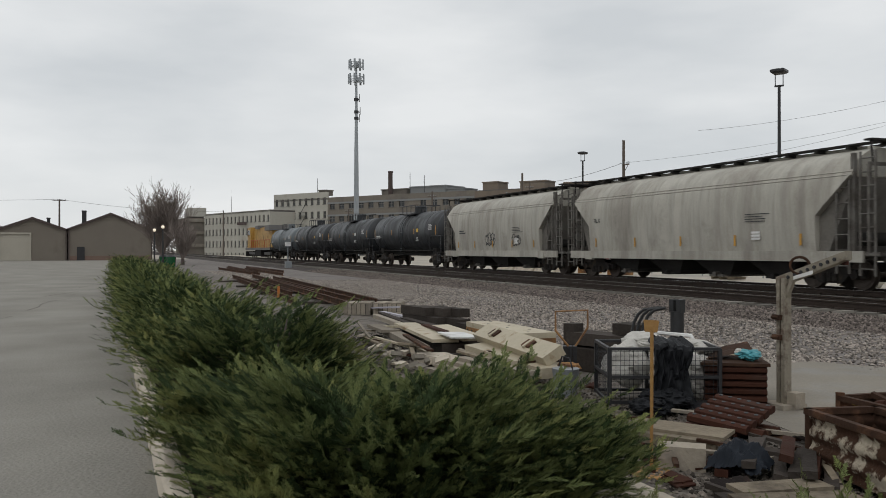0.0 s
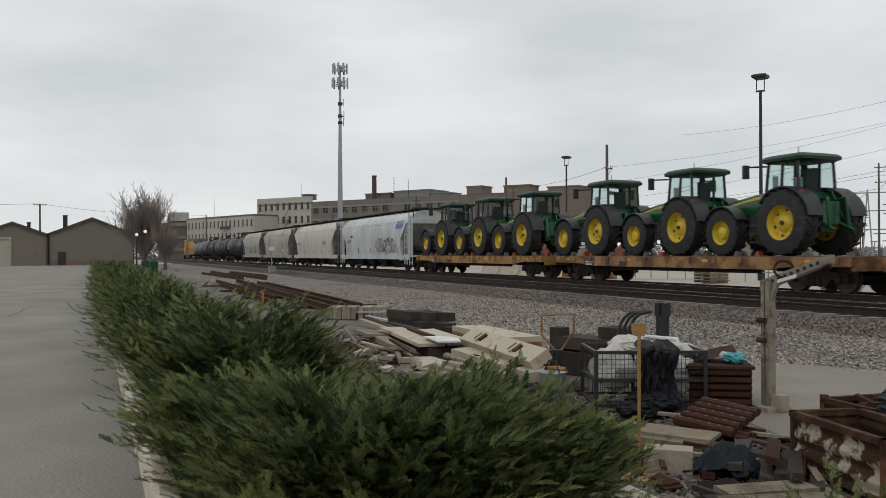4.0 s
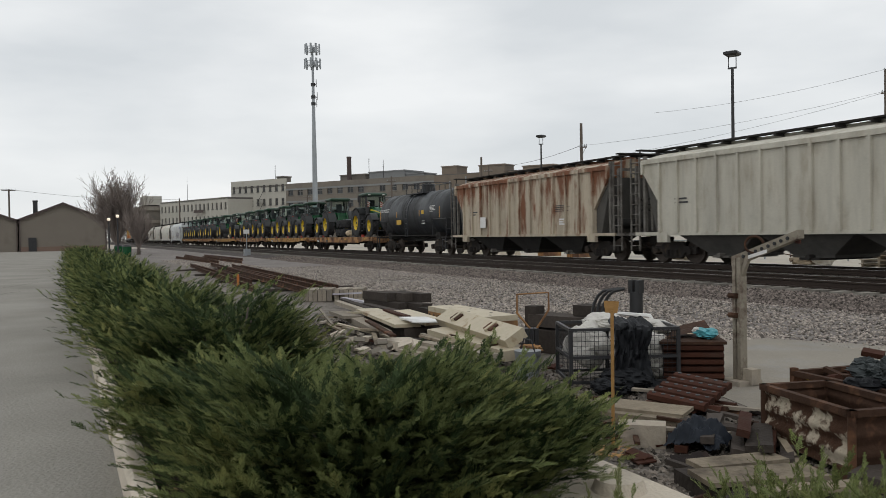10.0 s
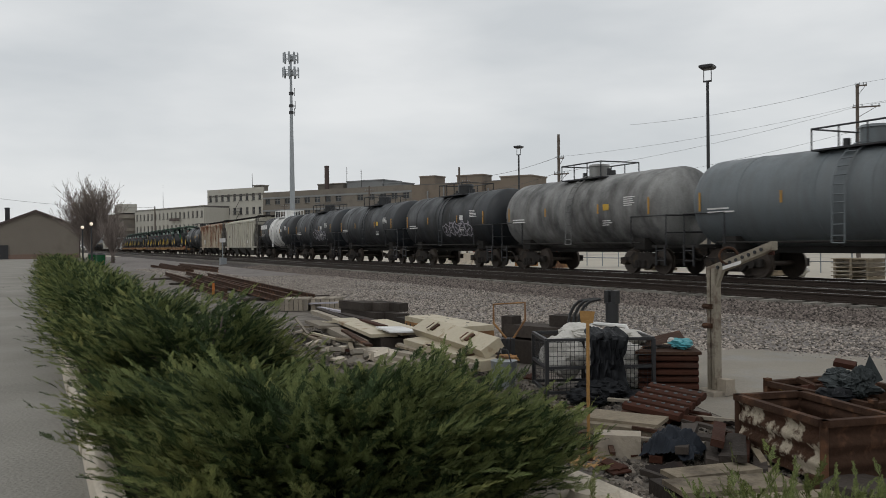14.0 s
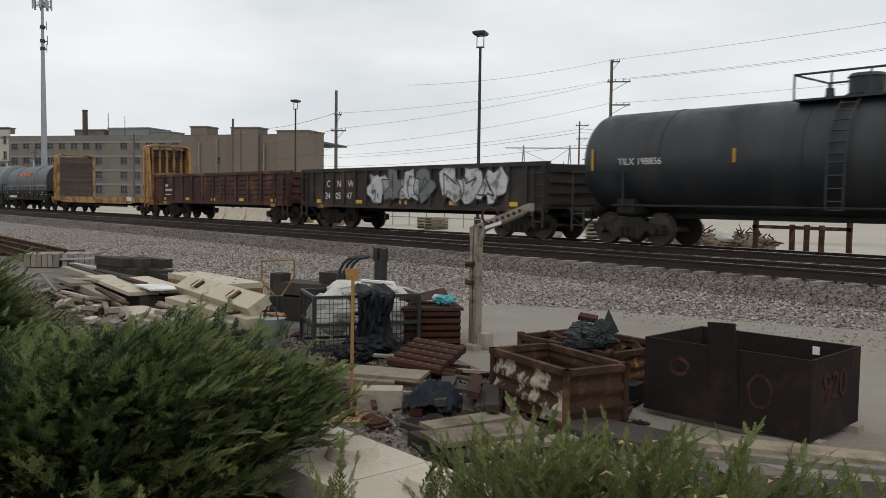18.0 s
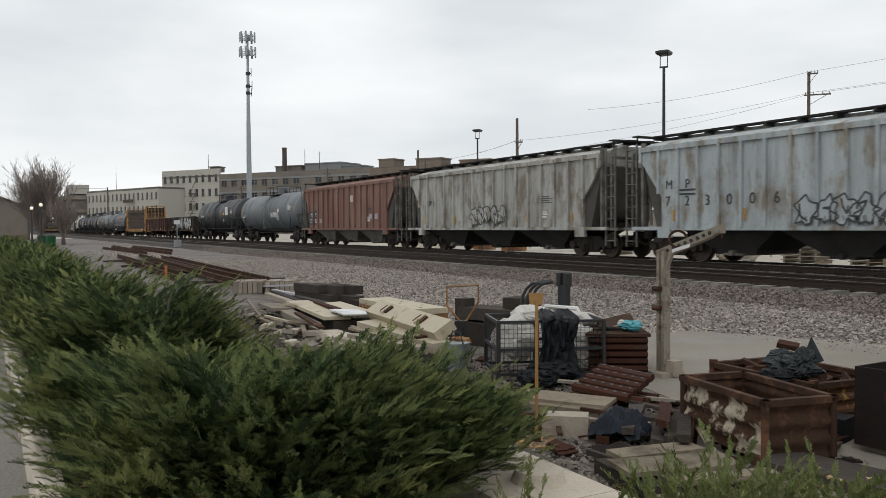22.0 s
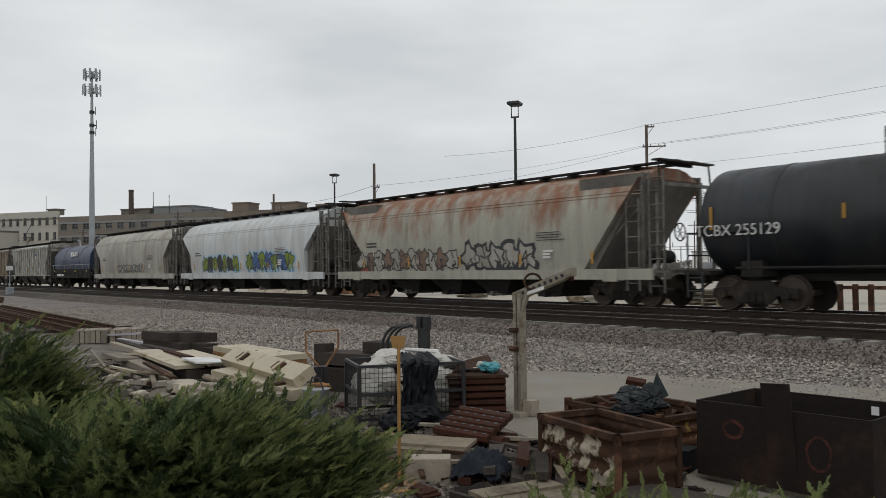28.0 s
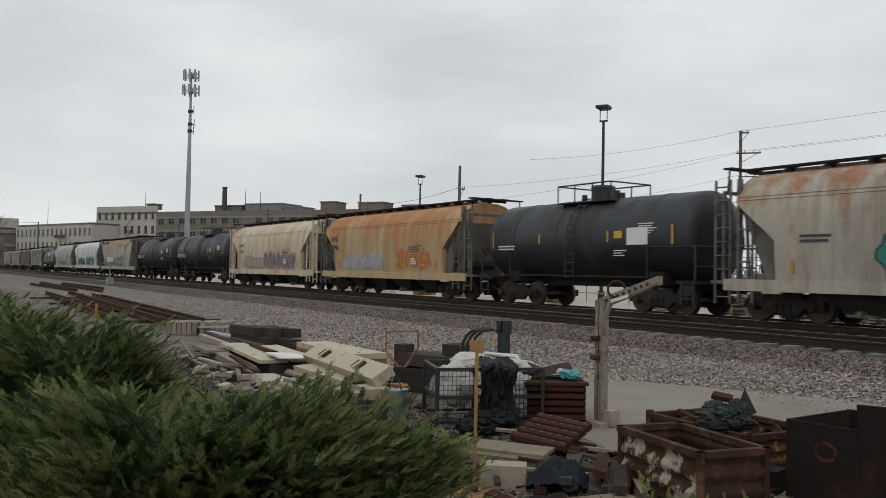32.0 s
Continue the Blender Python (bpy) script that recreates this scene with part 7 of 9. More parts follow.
h4 = add(hopper(L, 0, "hop_white", "white curved-side hopper car with a dark graffiti tag", bays=4, seed=4, sill="hop_white"), c)
graffiti(h4, 1.40, 5.60, 1.3, 2.3, hop_side, "paint_lav", "paint_black", 9)
letters(h4, "GACX", -5.23, -1.62, 2.5, 0.3, "paint_black")
for k in range(4):
    slanted(h4, 5.7 + k * 0.37, 2.95, 3.5, "paint_blue", 0.27)
# flat cars with tractors
FL = [19.41, 37.15, 54.41, 71.77, 89.04, 106.21, 123.75]
REAR = [(23.6, 28.95, 34.05), (40.68, 46.06, 51.05), (59.2, 67.2), (76.5, 81.7, 86.9), (93.9, 98.75, 103.85), (110.96, 118.98)]
for k, (a, b) in enumerate(zip(FL, FL[1:])):
    L, c = span(a, b)
    add(flat_car(L, 0, "rusty orange flat car carrying green tractors", k), c)
    deck = RAIL_Z + 1.10
    for n, rear in enumerate(REAR[k]):
        turned = k in (2, 5) and n == 1
        tractor_ob = _tractor if k == 0 and n == 0 else copy_thing(_tractor, Matrix())
        add(tractor_ob, rear + (1.35 if turned else -1.35), TRACK_Y, deck, 180 if turned else 0.0)
    if k in (2, 5):
        add(tyre_stack(2, "two large black tractor tyres strapped flat on the deck"), a + 8.15, TRACK_Y - 0.25, deck)
        add(tyre_stack(3, "strapped pile of large black tractor tyres behind a tractor"), a + 10.95, TRACK_Y + 0.15, deck)
        sk = thing("sack", "grey-cream bundle of lashing gear on the deck", "bundle")
        lump("bag", sk, (0, 0, 0.28), (0.42, 0.3, 0.26), "sack_cream", k + 31, 0.25, 16, 24, 2.4)
        add(sk, a + 9.55, TRACK_Y - 0.7, deck)
L, c = span(123.75, 136.00)
tk = add(tank_car(L, 0, "tank_black", "matt black tank car with yellow marks and a manway rail", seed=5, texts=(("GATX 22567", -4.85, 0.25, 0.3, "paint_white"),)), c)
patch(tk, -1.49, -1.47, 2.0, 0.8, 0.3, "paint_yellow", "placard")
L, c = span(136.00, 152.10)
rb = add(hopper(L, 0, "box_rust", "heavily rusted cream ribbed hopper car", kind="rib", bays=3, ribs=15, seed=6, stripes=None), c)
patch(rb, -3.64, -1.6, 1.75, 0.6, 0.55, "paint_white", "paper_panel")
L, c = span(152.10, 168.60)
add(hopper(L, 0, "hop_ribcream", "pale cream ribbed hopper car", bay="bay_dark", kind="rib", bays=3, ribs=16, seed=7, stripes=None), c)
L, c = span(168.60, 180.90)
pr_car = add(tank_car(L, 0, "tank_black", "black tank car with a broad white middle band", seed=8, white=(-1.9, -0.6, 0.6, 1.9), rail_mat="tank_white"), c)
for k in range(6):
    patch(pr_car, -4.7 + k * 0.40, -1.47, 2.95, 0.34, 0.4, "paint_white", "logo_shape")
for k, (a, b) in enumerate(((180.90, 192.40), (192.40, 204.20), (204.20, 215.90), (215.90, 228.10), (228.10, 241.20))):
    L, c = span(a, b)
    mt = ("tank_black", "tank_black", "tank_black", "tank_dirty", "tank_grey")[k]
    lab = ("black tank car with white stencils", "dull black tank car with a rail round the manway", "black tank car with a grey graffiti tag", "tank car with a streaked pale top", "blue-grey tank car with pale streaks")[k]
    ob = add(tank_car(L, 0, mt, lab, seed=50 + k, r=1.48 if k < 4 else 1.45, zc=2.42), c)
    if k in (0, 2):
        graffiti(ob, 0.19, 3.17, 1.6, 2.3, lambda z: math.sqrt(max(0.1, 1.49 ** 2 - (z - 2.42) ** 2)), "tank_black", "paint_lav", 60 + k)
L, c = span(241.20, 254.70)
add(coil_car(L, 0, "coil_dark", "dark grey covered coil car with faded orange lettering", "orange"), c)
L, c = span(254.70, 274.40)
add(bulkhead_flat(L, 0, "empty yellow bulkhead flat car with plank-lined ends"), c)
L, c = span(274.40, 290.50)
gb = add(gondola(L, 0, "gon_brown", "red-brown open gondola with pressed side ribs", 12, 2.4, True), c)
for z_, w_ in ((1.85, 0.4), (1.6, 0.9), (1.35, 0.8)):
    patch(gb, -L / 2 + 2.2 + w_ / 2, -1.59, z_, w_, 0.13 if z_ > 1.5 else 0.06, "paint_lav", "stencil")
L, c = span(290.50, 305.70)
g2 = add(gondola(L, 0, "gon_black", "black open gondola covered with silver graffiti", 18, 2.4), c)
graffiti(g2, -2.0, 1.85, 1.12, 2.28, lambda z: 1.58, "paint_silver", "paint_black", 71, None, "paint_grey")
graffiti(g2, 2.1, 5.4, 1.12, 2.28, lambda z: 1.58, "paint_silver", "paint_black", 72)
for k, (top_s, low_s) in enumerate((("C", "34"), ("N", "05"), ("W", "47"))):
    letters(g2, top_s, -5.17 + k * 0.777, -1.50, 1.72, 0.38, "paint_white")
    letters(g2, low_s, -5.28 + k * 0.777, -1.50, 1.22, 0.38, "paint_white")
L, c = span(305.70, 322.30)
t1 = add(tank_car(L, 0, "tank_black", "long black tank car with faded white marks", seed=9, r=1.48, zc=2.4, texts=(("TILX 198856", -6.16, -0.12, 0.27, "paint_white"),)), c)
patch(t1, 4.29, -1.50, 2.75, 1.0, 0.75, "paint_white", "notice_panel")
L, c = span(322.30, 338.70)
t2 = add(tank_car(L, 0, "tank_grey", "long blue-grey tank car with yellow strips and a white tag", seed=10, r=1.5, zc=2.4), c)
graffiti(t2, 1.31, 3.17, 2.0, 2.35, lambda z: math.sqrt(max(0.1, 1.51 ** 2 - (z - 2.4) ** 2)), "tank_grey", "paint_white", 73)
L, c = span(338.70, 355.20)
r1 = add(hopper(L, 0, "hop_redbrown", "faded red-brown ribbed hopper car", bay="bay_grey", kind="rib", bays=3, ribs=17, seed=11, stripes=None), c)
for k in range(2):
    patch(r1, -5.68 + k * 0.865, -1.516, 1.82, 0.80, 0.9, "paint_black", "number_panel")
bay_text(r1, L, 17, 1, ("M", "P"), 1.92, 0.36, "paint_white")
bay_text(r1, L, 17, 1, ("72", "31", "50"), 1.48, 0.4, "paint_white")
patch(r1, 1.40, -1.59, 2.9, 0.45, 0.4, "hop_beige", "emblem")
for dx in (4.2, 5.0):
    patch(r1, dx, -1.59, 1.8, 0.4, 0.3, "paint_lav", "notice_panel")
L, c = span(355.20, 372.40)
r2 = add(hopper(L, 0, "hop_ribgrey", "pale grey-green ribbed hopper car with black tags", kind="rib", bays=3, ribs=18, seed=12, texts=(("UP 93", -5.79, 2.2, 0.4, "paint_black"),)), c)
graffiti(r2, -1.40, 1.40, 1.3, 2.0, lambda z: 1.585, "hop_ribgrey", "paint_black", 74)
L, c = span(372.40, 389.05)
r3 = add(hopper(L, 0, "hop_ribpale", "pale blue-grey ribbed hopper car with black graffiti tag", kind="rib", bays=3, ribs=18, seed=13), c)
bay_text(r3, L, 18, 1, ("M", "P"), 2.35, 0.42, "paint_black")
bay_text(r3, L, 18, 1, ("7", "2", "3", "0", "0", "6"), 1.8, 0.46, "paint_black")
graffiti(r3, -1.03, 2.99, 1.2, 1.9, lambda z: 1.585, "hop_ribpale", "paint_black", 75)
patch(r3, 2.80, -1.59, 3.0, 0.42, 0.2, "paint_blue", "emblem")
patch(r3, 2.80, -1.59, 2.75, 0.38, 0.28, "paint_red", "emblem")
L, c = span(389.05, 404.90)
add(hopper(L, 0, "hop_tan", "dusty tan ribbed hopper car with rust streaks", bay="bay_dark", kind="rib", bays=3, ribs=18, seed=14), c)
L, c = span(404.90, 421.80)
r5 = add(hopper(L, 0, "hop_ribgrey", "stained pale ribbed hopper car with peeling lettering", bay="bay_dark", kind="rib", bays=3, ribs=18, seed=15), c)
bay_text(r5, L, 18, 1, ("U", "P"), 2.35, 0.46, "paint_black")
bay_text(r5, L, 18, 1, ("7", "4", "4", "7", "3"), 1.8, 0.5, "paint_black")
patch(r5, 3.17, -1.59, 3.05, 0.42, 0.2, "paint_blue", "emblem")
patch(r5, 3.17, -1.59, 2.8, 0.38, 0.28, "paint_white", "emblem")
L, c = span(421.80, 434.70)
add(coil_car(L, 0, "coil_blue", "dark blue covered coil car with a white emblem", "bars"), c)
L, c = span(434.70, 452.70)
h5 = add(hopper(L, 0, "hop_grey", "pale grey curved-side hopper car with a low band of tags", bays=4, seed=16, dh=0.0), c)
graffiti(h5, -2.61, 2.99, 1.25, 1.8, hop_side, "hop_grey", "paint_black", 76)
L, c = span(452.70, 471.10)
h6 = add(hopper(L, 0, "hop_white", "white curved-side hopper car with large olive graffiti letters", bays=4, seed=17, dh=0.0), c)
graffiti(h6, -5.04, -0.37, 1.2, 2.05, hop_side, "paint_olive", "paint_black", 77, "paint_sky", "paint_black")
graffiti(h6, 0.75, 5.79, 1.2, 2.15, hop_side, "paint_olive", "paint_black", 78, "paint_sky", "paint_blue")
L, c = span(471.10, 489.40)
h7 = add(hopper(L, 0, "hop_rust", "rust-stained pale hopper car with old graffiti", slope=(2.2, 1.15, 3.8), bays=4, seed=18, dh=0.0), c)
graffiti(h7, -6.72, -0.19, 1.18, 1.95, hop_side, "hop_grey", "paint_black", 79, None, "paint_brown")
graffiti(h7, 0.19, 3.73, 1.18, 2.05, hop_side, "hop_grey", "paint_black", 80, "paint_black")
L, c = span(489.40, 503.20)
t3 = add(tank_car(L, 0, "tank_black", "clean black tank car with white lettering", seed=20, r=1.46, zc=2.42, texts=(("TCBX 255129", -6.16, -0.42, 0.42, "paint_white"),)), c)
L, c = span(503.20, 517.50)
t4 = add(tank_car(L, 0, "tank_black", "clean black tank car with a yellow placard", seed=21, r=1.46, zc=2.42, texts=(("TCBX 255105", -6.16, -0.42, 0.42, "paint_white"),)), c)
L, c = span(517.50, 533.00)
h8 = add(hopper(L, 0, "hop_cream", "cream curved-side hopper car with pink and green graffiti", sill="hop_cream", bays=3, seed=22, texts=(("SHPX", -4.95, 2.6, 0.34, "paint_black"), ("27417", -4.95, 2.2, 0.34, "paint_black"))), c)
graffiti(h8, -4.11, -0.56, 1.18, 1.95, hop_side, "paint_mint", "paint_pink", 81, "paint_pink")
graffiti(h8, -0.37, 4.57, 1.18, 2.1, hop_side, "paint_grey", "paint_pink", 82, "paint_pink", "paint_grey")
L, c = span(533.00, 548.20)
h9 = add(hopper(L, 0, "hop_orange", "orange-stained cream hopper car with lavender and orange graffiti", bays=4, seed=23, texts=(("SHPX", -5.79, 2.7, 0.38, "paint_black"), ("27394", -5.79, 2.25, 0.38, "paint_black"))), c)
graffiti(h9, -4.11, 0.00, 1.2, 2.0, hop_side, "paint_lav", "hop_grey", 83)
graffiti(h9, 1.49, 4.29, 1.25, 2.2, hop_side, "paint_orange", "hop_orange", 84)
L, c = span(548.20, 559.80)
t5 = add(tank_car(L, 0, "tank_black", "dull black tank car with yellow lettering and grey panel", seed=25, r=1.46, zc=2.42), c)
patch(t5, 3.08, -1.48, 2.45, 0.9, 0.55, "paint_white", "notice_panel")
L, c = span(559.80, 576.80)
h10 = add(hopper(L, 0, "hop_teal", "rust-stained pale hopper car with teal graffiti", bays=4, seed=26), c)
graffiti(h10, -3.36, 4.67, 1.2, 2.2, hop_side, "paint_teal", "paint_black", 85, None, "hop_grey")
L, c = span(576.80, 593.60)
add(hopper(L, 0, "hop_grey", "pale grey curved-side hopper car", bays=4, seed=27), c)


# ---- the scrap yard in front of the tracks ----
def slab(owner, name, c, s, yaw, material, tilt=(0, 0), bevel=0.008):
    bm = B()
    box(bm, (0, 0, 0), s)
    return part(name, bm, material, owner, bevel=bevel, at=pose(c[0], c[1], c[2], tilt[0], tilt[1], yaw))


def plank(c, s, yaw, material, label, name="timber", category="timber", tilt=(0, 0), group=""):
    t = thing(name, label, category, pose(c[0], c[1], c[2], tilt[0], tilt[1], yaw), group=group)
    bm = B()
    box(bm, (0, 0, 0), s)
    part("board", bm, material, t, bevel=min(0.012, min(s) * 0.2))
    return t


# dark welded steel box
bx = thing("steel_box", "dark rusty open steel box with faded chalk rings", "steel box", pose(-3.04, 5.78, 0.06, 0, 0, 2.5))
w, d, h, th = 1.24, 0.82, 0.54, 0.02
for nm, c, s in (("front_plate", (0, -d / 2, h / 2), (w, th, h)), ("back_plate", (0, d / 2, h / 2), (w, th, h)), ("side_plate", (-w / 2 + th / 2, 0, h / 2), (th, d - th, h)), ("side_plate", (w / 2 - th / 2, 0, h / 2), (th, d - th, h)), ("floor_plate", (0, 0, 0.01), (w - 0.05, d - 0.05, 0.02))):
    slab(bx, nm, c, s, 0, "dark_steel", bevel=0.004)
slab(bx, "lifting_plate", (0.02, -d / 2 - 0.022, 0.40), (0.2, 0.02, 0.64), 0, "dark_steel", (4, -3), 0.004)
for dx in (-0.05, 0.07):
    bm = B()
    cyl(bm, (0.02 + dx, -d / 2 - 0.05, 0.68), (0.02 + dx, -d / 2 - 0.03, 0.68), 0.013, 0.013, 10)
    part("bolt_hole", bm, "light_stone", bx)


def ring_mark(owner, c, r0, r1, a0, a1, axis, material="rust_mark"):
    bm = B()
    n = 22
    pts = [[(math.cos(a) * r[0] * (1 + 0.06 * math.sin(a * 5)), math.sin(a) * r[1]) for r in (r0, r1)] for a in [radians(a0 + (a1 - a0) * k / n) for k in range(n + 1)]]
    for p, q in zip(pts, pts[1:]):
        quad = [p[0], q[0], q[1], p[1]]
        sheet(bm, [(c[0] + u, c[1], c[2] + v) if axis == "y" else (c[0], c[1] + u, c[2] + v) for u, v in quad])
    return part("chalk_ring", bm, material, owner)


ring_mark(bx, (-0.33, -d / 2 - 0.013, 0.36), (0.06, 0.045), (0.085, 0.07), -20, 330, "y")
ring_mark(bx, (0.28, -d / 2 - 0.013, 0.28), (0.07, 0.10), (0.09, 0.12), -10, 345, "y")
part("chalk_number", text_mesh("920", 0.27, "chalk_faded"), "chalk_faded", bx, "faded red chalk figures", at=pose(w / 2 + 0.004, -0.24, 0.24, 90, 0, 90))
bm = B()
box(bm, (0, 0, 0), (0.05, 0.01, 0.06))
part("paper_tag", bm, "paint_white", bx, at=pose(0.32, d / 2 - 0.02, 0.47))
for y in (-0.3, 0.3):
    plank((-3.04, 5.78 + y, 0.03), (1.35, 0.1, 0.06), 2, "grey_timber", "weathered bearer under the steel box", group="timber bearers")


# corrugated steel bins
def steel_bin(x, y, yaw, w, d, h, material, label, ridges=3, feet=0.06, posts=True):
    bn = thing("stillage_bin", label, "steel bin", pose(x, y, feet, 0, 0, yaw), group="corrugated steel bins")
    n = ridges * 4
    def wall(length, name, m, material):
        bm = B()
        cols = 14
        prof = []
        for k in range(n + 1):
            z = h * k / n
            prof.append((0.011 * (1 if (k % 4) in (1, 2) else -1) if 0 < k < n else 0.0, z))
        for off in (0.0, 0.008):
            grid = [[bm.verts.new((-length / 2 + length * i / cols, o + off + 0.006 * noise.noise((i * 0.6, z * 9, x)), z)) for o, z in prof] for i in range(cols + 1)]
            for i in range(cols):
                for k in range(n):
                    bm.faces.new((grid[i][k], grid[i + 1][k], grid[i + 1][k + 1], grid[i][k + 1]))
        part(name, bm, material, bn, at=m)
        bm = B()
        box(bm, (0, 0, h), (length + 0.05, 0.05, 0.045))
        part("rim_angle", bm, "rusty", bn, bevel=0.006, at=m)
    wall(w, "side_wall", pose(0, -d / 2, 0), material)
    wall(w, "side_wall", pose(0, d / 2, 0, 0, 0, 180), "rusty")
    wall(d, "end_wall", pose(-w / 2, 0, 0, 0, 0, -90), "rusty")
    wall(d, "end_wall", pose(w / 2, 0, 0, 0, 0, 90), "rusty" if material == "rusty_peel" else material)
    bm = B()
    box(bm, (0, 0, 0.01), (w - 0.03, d - 0.03, 0.02))
    part("floor_plate", bm, "rusty", bn)
    for sx in (-1, 1):
        for sy in (-1, 1):
            bm = B()
            if posts:
                box(bm, (sx * w / 2, sy * d / 2, h / 2 - feet / 2 + 0.02), (0.05, 0.05, h + feet + 0.05))
                part("corner_post", bm, "rusty", bn, bevel=0.006)
            else:
                cyl(bm, (sx * w / 2, sy * d / 2, 0), (sx * w / 2, sy * d / 2, h), 0.026, 0.026, 12)
                part("rounded_corner", bm, "rusty", bn)
                bm = B()
                loft(bm, [[(sx * w / 2 - sx * 0.12, sy * d / 2 + e, -feet), (sx * w / 2, sy * d / 2 + e, -feet), (sx * w / 2, sy * d / 2 + e, 0.03), (sx * w / 2 - sx * 0.16, sy * d / 2 + e, 0.03)] for e in (-0.02, 0.02)])
                part("foot", bm, "rusty", bn)
    return bn


steel_bin(-4.03, 4.78, -13, 0.94, 0.52, 0.38, "rusty_peel", "rusty corrugated steel bin with peeling pale paint", posts=False)
b2 = steel_bin(-4.62, 5.98, -6, 1.1, 0.78, 0.30, "rusty_yellow", "rusty corrugated bin with flaking yellow paint, full of scrap")
sc = random.Random(17)
for k in range(34):
    s = thing("scrap_iron", "short rusty iron offcut lying in a bin", "scrap metal", pose(-4.62 + sc.uniform(-0.42, 0.45), 5.98 + sc.uniform(-0.28, 0.28), 0.27 + sc.uniform(0, 0.08), sc.uniform(-20, 20), sc.uniform(-20, 20), sc.uniform(0, 180)), group="scrap in the yellow bin")
    bm = B()
    if k % 3:
        box(bm, (0, 0, 0), (sc.uniform(0.1, 0.28), sc.uniform(0.03, 0.06), 0.04))
    else:
        cyl(bm, (-0.06, 0, 0), (0.06, 0, 0), 0.035, 0.035, 8)
    part("iron", bm, "rusty" if k % 4 else "redlead", s)
rag = thing("plastic_sheeting", "crumpled grey plastic sheeting bunched on the bins", "sheeting", pose(-4.45, 5.72, 0.44))
lump("fold", rag, (0, 0, 0), (0.24, 0.17, 0.10), "tarp_grey", 3, 0.35, 40, 60, 2.2, crease=0.5)
lump("fold", rag, (0.13, -0.04, 0.07), (0.10, 0.09, 0.12), "tarp_grey", 4, 0.35, 36, 50, 2.2, crease=0.5)
lump("fold", rag, (-0.13, 0.05, 0.06), (0.14, 0.1, 0.07), "tarp_grey", 5, 0.35, 36, 50, 2.2, crease=0.5)
lump("fold", rag, (0.02, -0.2, -0.06), (0.16, 0.14, 0.08), "tarp_black", 6, 0.35, 20, 30, 2.2, crease=0.5)
bm = B()
for (a, b, c) in (((0.08, 0, 0.05), (0.2, 0.02, 0.05), (0.17, 0, 0.27)), ((0.17, 0, 0.27), (0.2, 0.02, 0.05), (0.24, 0.06, 0.08))):
    sheet(bm, [a, b, c])
part("raised_corner", bm, "tarp_grey", rag)
bm = B()
box(bm, (0, 0, 0), (0.16, 0.1, 0.04))
part("rust_lid", bm, "redlead", rag, bevel=0.01, at=pose(-0.14, 0.12, 0.15, 12, 8, 30))
blk = thing("rubber_block", "dark block lying beside the bins", "block", pose(-3.98, 5.5, 0.09, 0, 0, 15))
bm = B()
box(bm, (0, 0, 0), (0.34, 0.22, 0.18))
part("block", bm, "tarp_black", blk, bevel=0.03)

# steel post with a swivel arm
ps = thing("jib_post", "weathered cream steel post with a short rising jib arm", "jib crane", pose(-6.475, 6.27, 0, 0, 0, 0))
bm = B()
box(bm, (-0.03, 0, 0.66), (0.042, 0.09, 1.3))
part("post_channel", bm, "post_paint", ps, bevel=0.006)
bm = B()
box(bm, (0.034, 0, 0.66), (0.046, 0.09, 1.3))
part("post_channel", bm, "post_paint", ps, bevel=0.006)
bm = B()
box(bm, (0, 0, 0.03), (0.3, 0.3, 0.06))
box(bm, (0.12, 0.04, 0.1), (0.12, 0.12, 0.16))
part("base_plate", bm, "grey_timber", ps, bevel=0.01)
for z in (0.92, 0.72):
    bm = B()
    box(bm, (-0.02, -0.06, z), (0.1, 0.05, 0.05))
    cyl(bm, (-0.07, -0.08, z), (0.02, -0.08, z), 0.018, 0.018, 8)
    part("hinge", bm, "rusty", ps)
arm = part("jib_arm", loft(B(), [[(-0.06, -0.045, 1.22), (-0.06, 0.045, 1.22), (-0.06, 0.045, 1.32), (-0.06, -0.045, 1.32)], [(0.56, 0.21, 1.50), (0.56, 0.30, 1.50), (0.56, 0.30, 1.585), (0.56, 0.21, 1.585)]]), "post_paint", ps)
for k in range(8):
    u = 0.2 + k * 0.095
    bm = B()
    cyl(bm, (-0.06 + 0.62 * u, -0.05 + 0.255 * u, 1.27 + 0.27 * u), (-0.06 + 0.62 * u, -0.062 + 0.255 * u, 1.27 + 0.27 * u), 0.018, 0.018, 8)
    part("arm_hole", bm, "metal_dark", arm)
bm = B()
loft(bm, [[(0.14, -0.012, 1.30), (0.31, 0.06, 1.36), (0.31, 0.06, 1.395), (0.14, -0.012, 1.335)], [(0.14, -0.005, 1.30), (0.31, 0.067, 1.36), (0.31, 0.067, 1.395), (0.14, -0.005, 1.335)]])
part("maker_label", bm, "paint_white", arm)
bm = B()
pipe(bm, [(0.16 + 0.075 * math.cos(q * math.tau / 16), 0.05 + 0.05 * math.cos(q * math.tau / 16), 1.44 + 0.085 * math.sin(q * math.tau / 16)) for q in range(17)], 0.014, 6)
part("lifting_ring", bm, "rusty", arm)
bm = B()
loft(bm, [[(-0.01, y, 1.04), (0.02, y, 1.04), (0.15, y, 1.3), (0.1, y, 1.3)] for y in (-0.02, 0.02)])
part("gusset", bm, "post_paint", ps)
bm = B()
cyl(bm, (0.5, 0.28, 1.5), (0.5, 0.28, 1.45), 0.03, 0.03, 8)
part("arm_roller", bm, "rust_mark", arm)

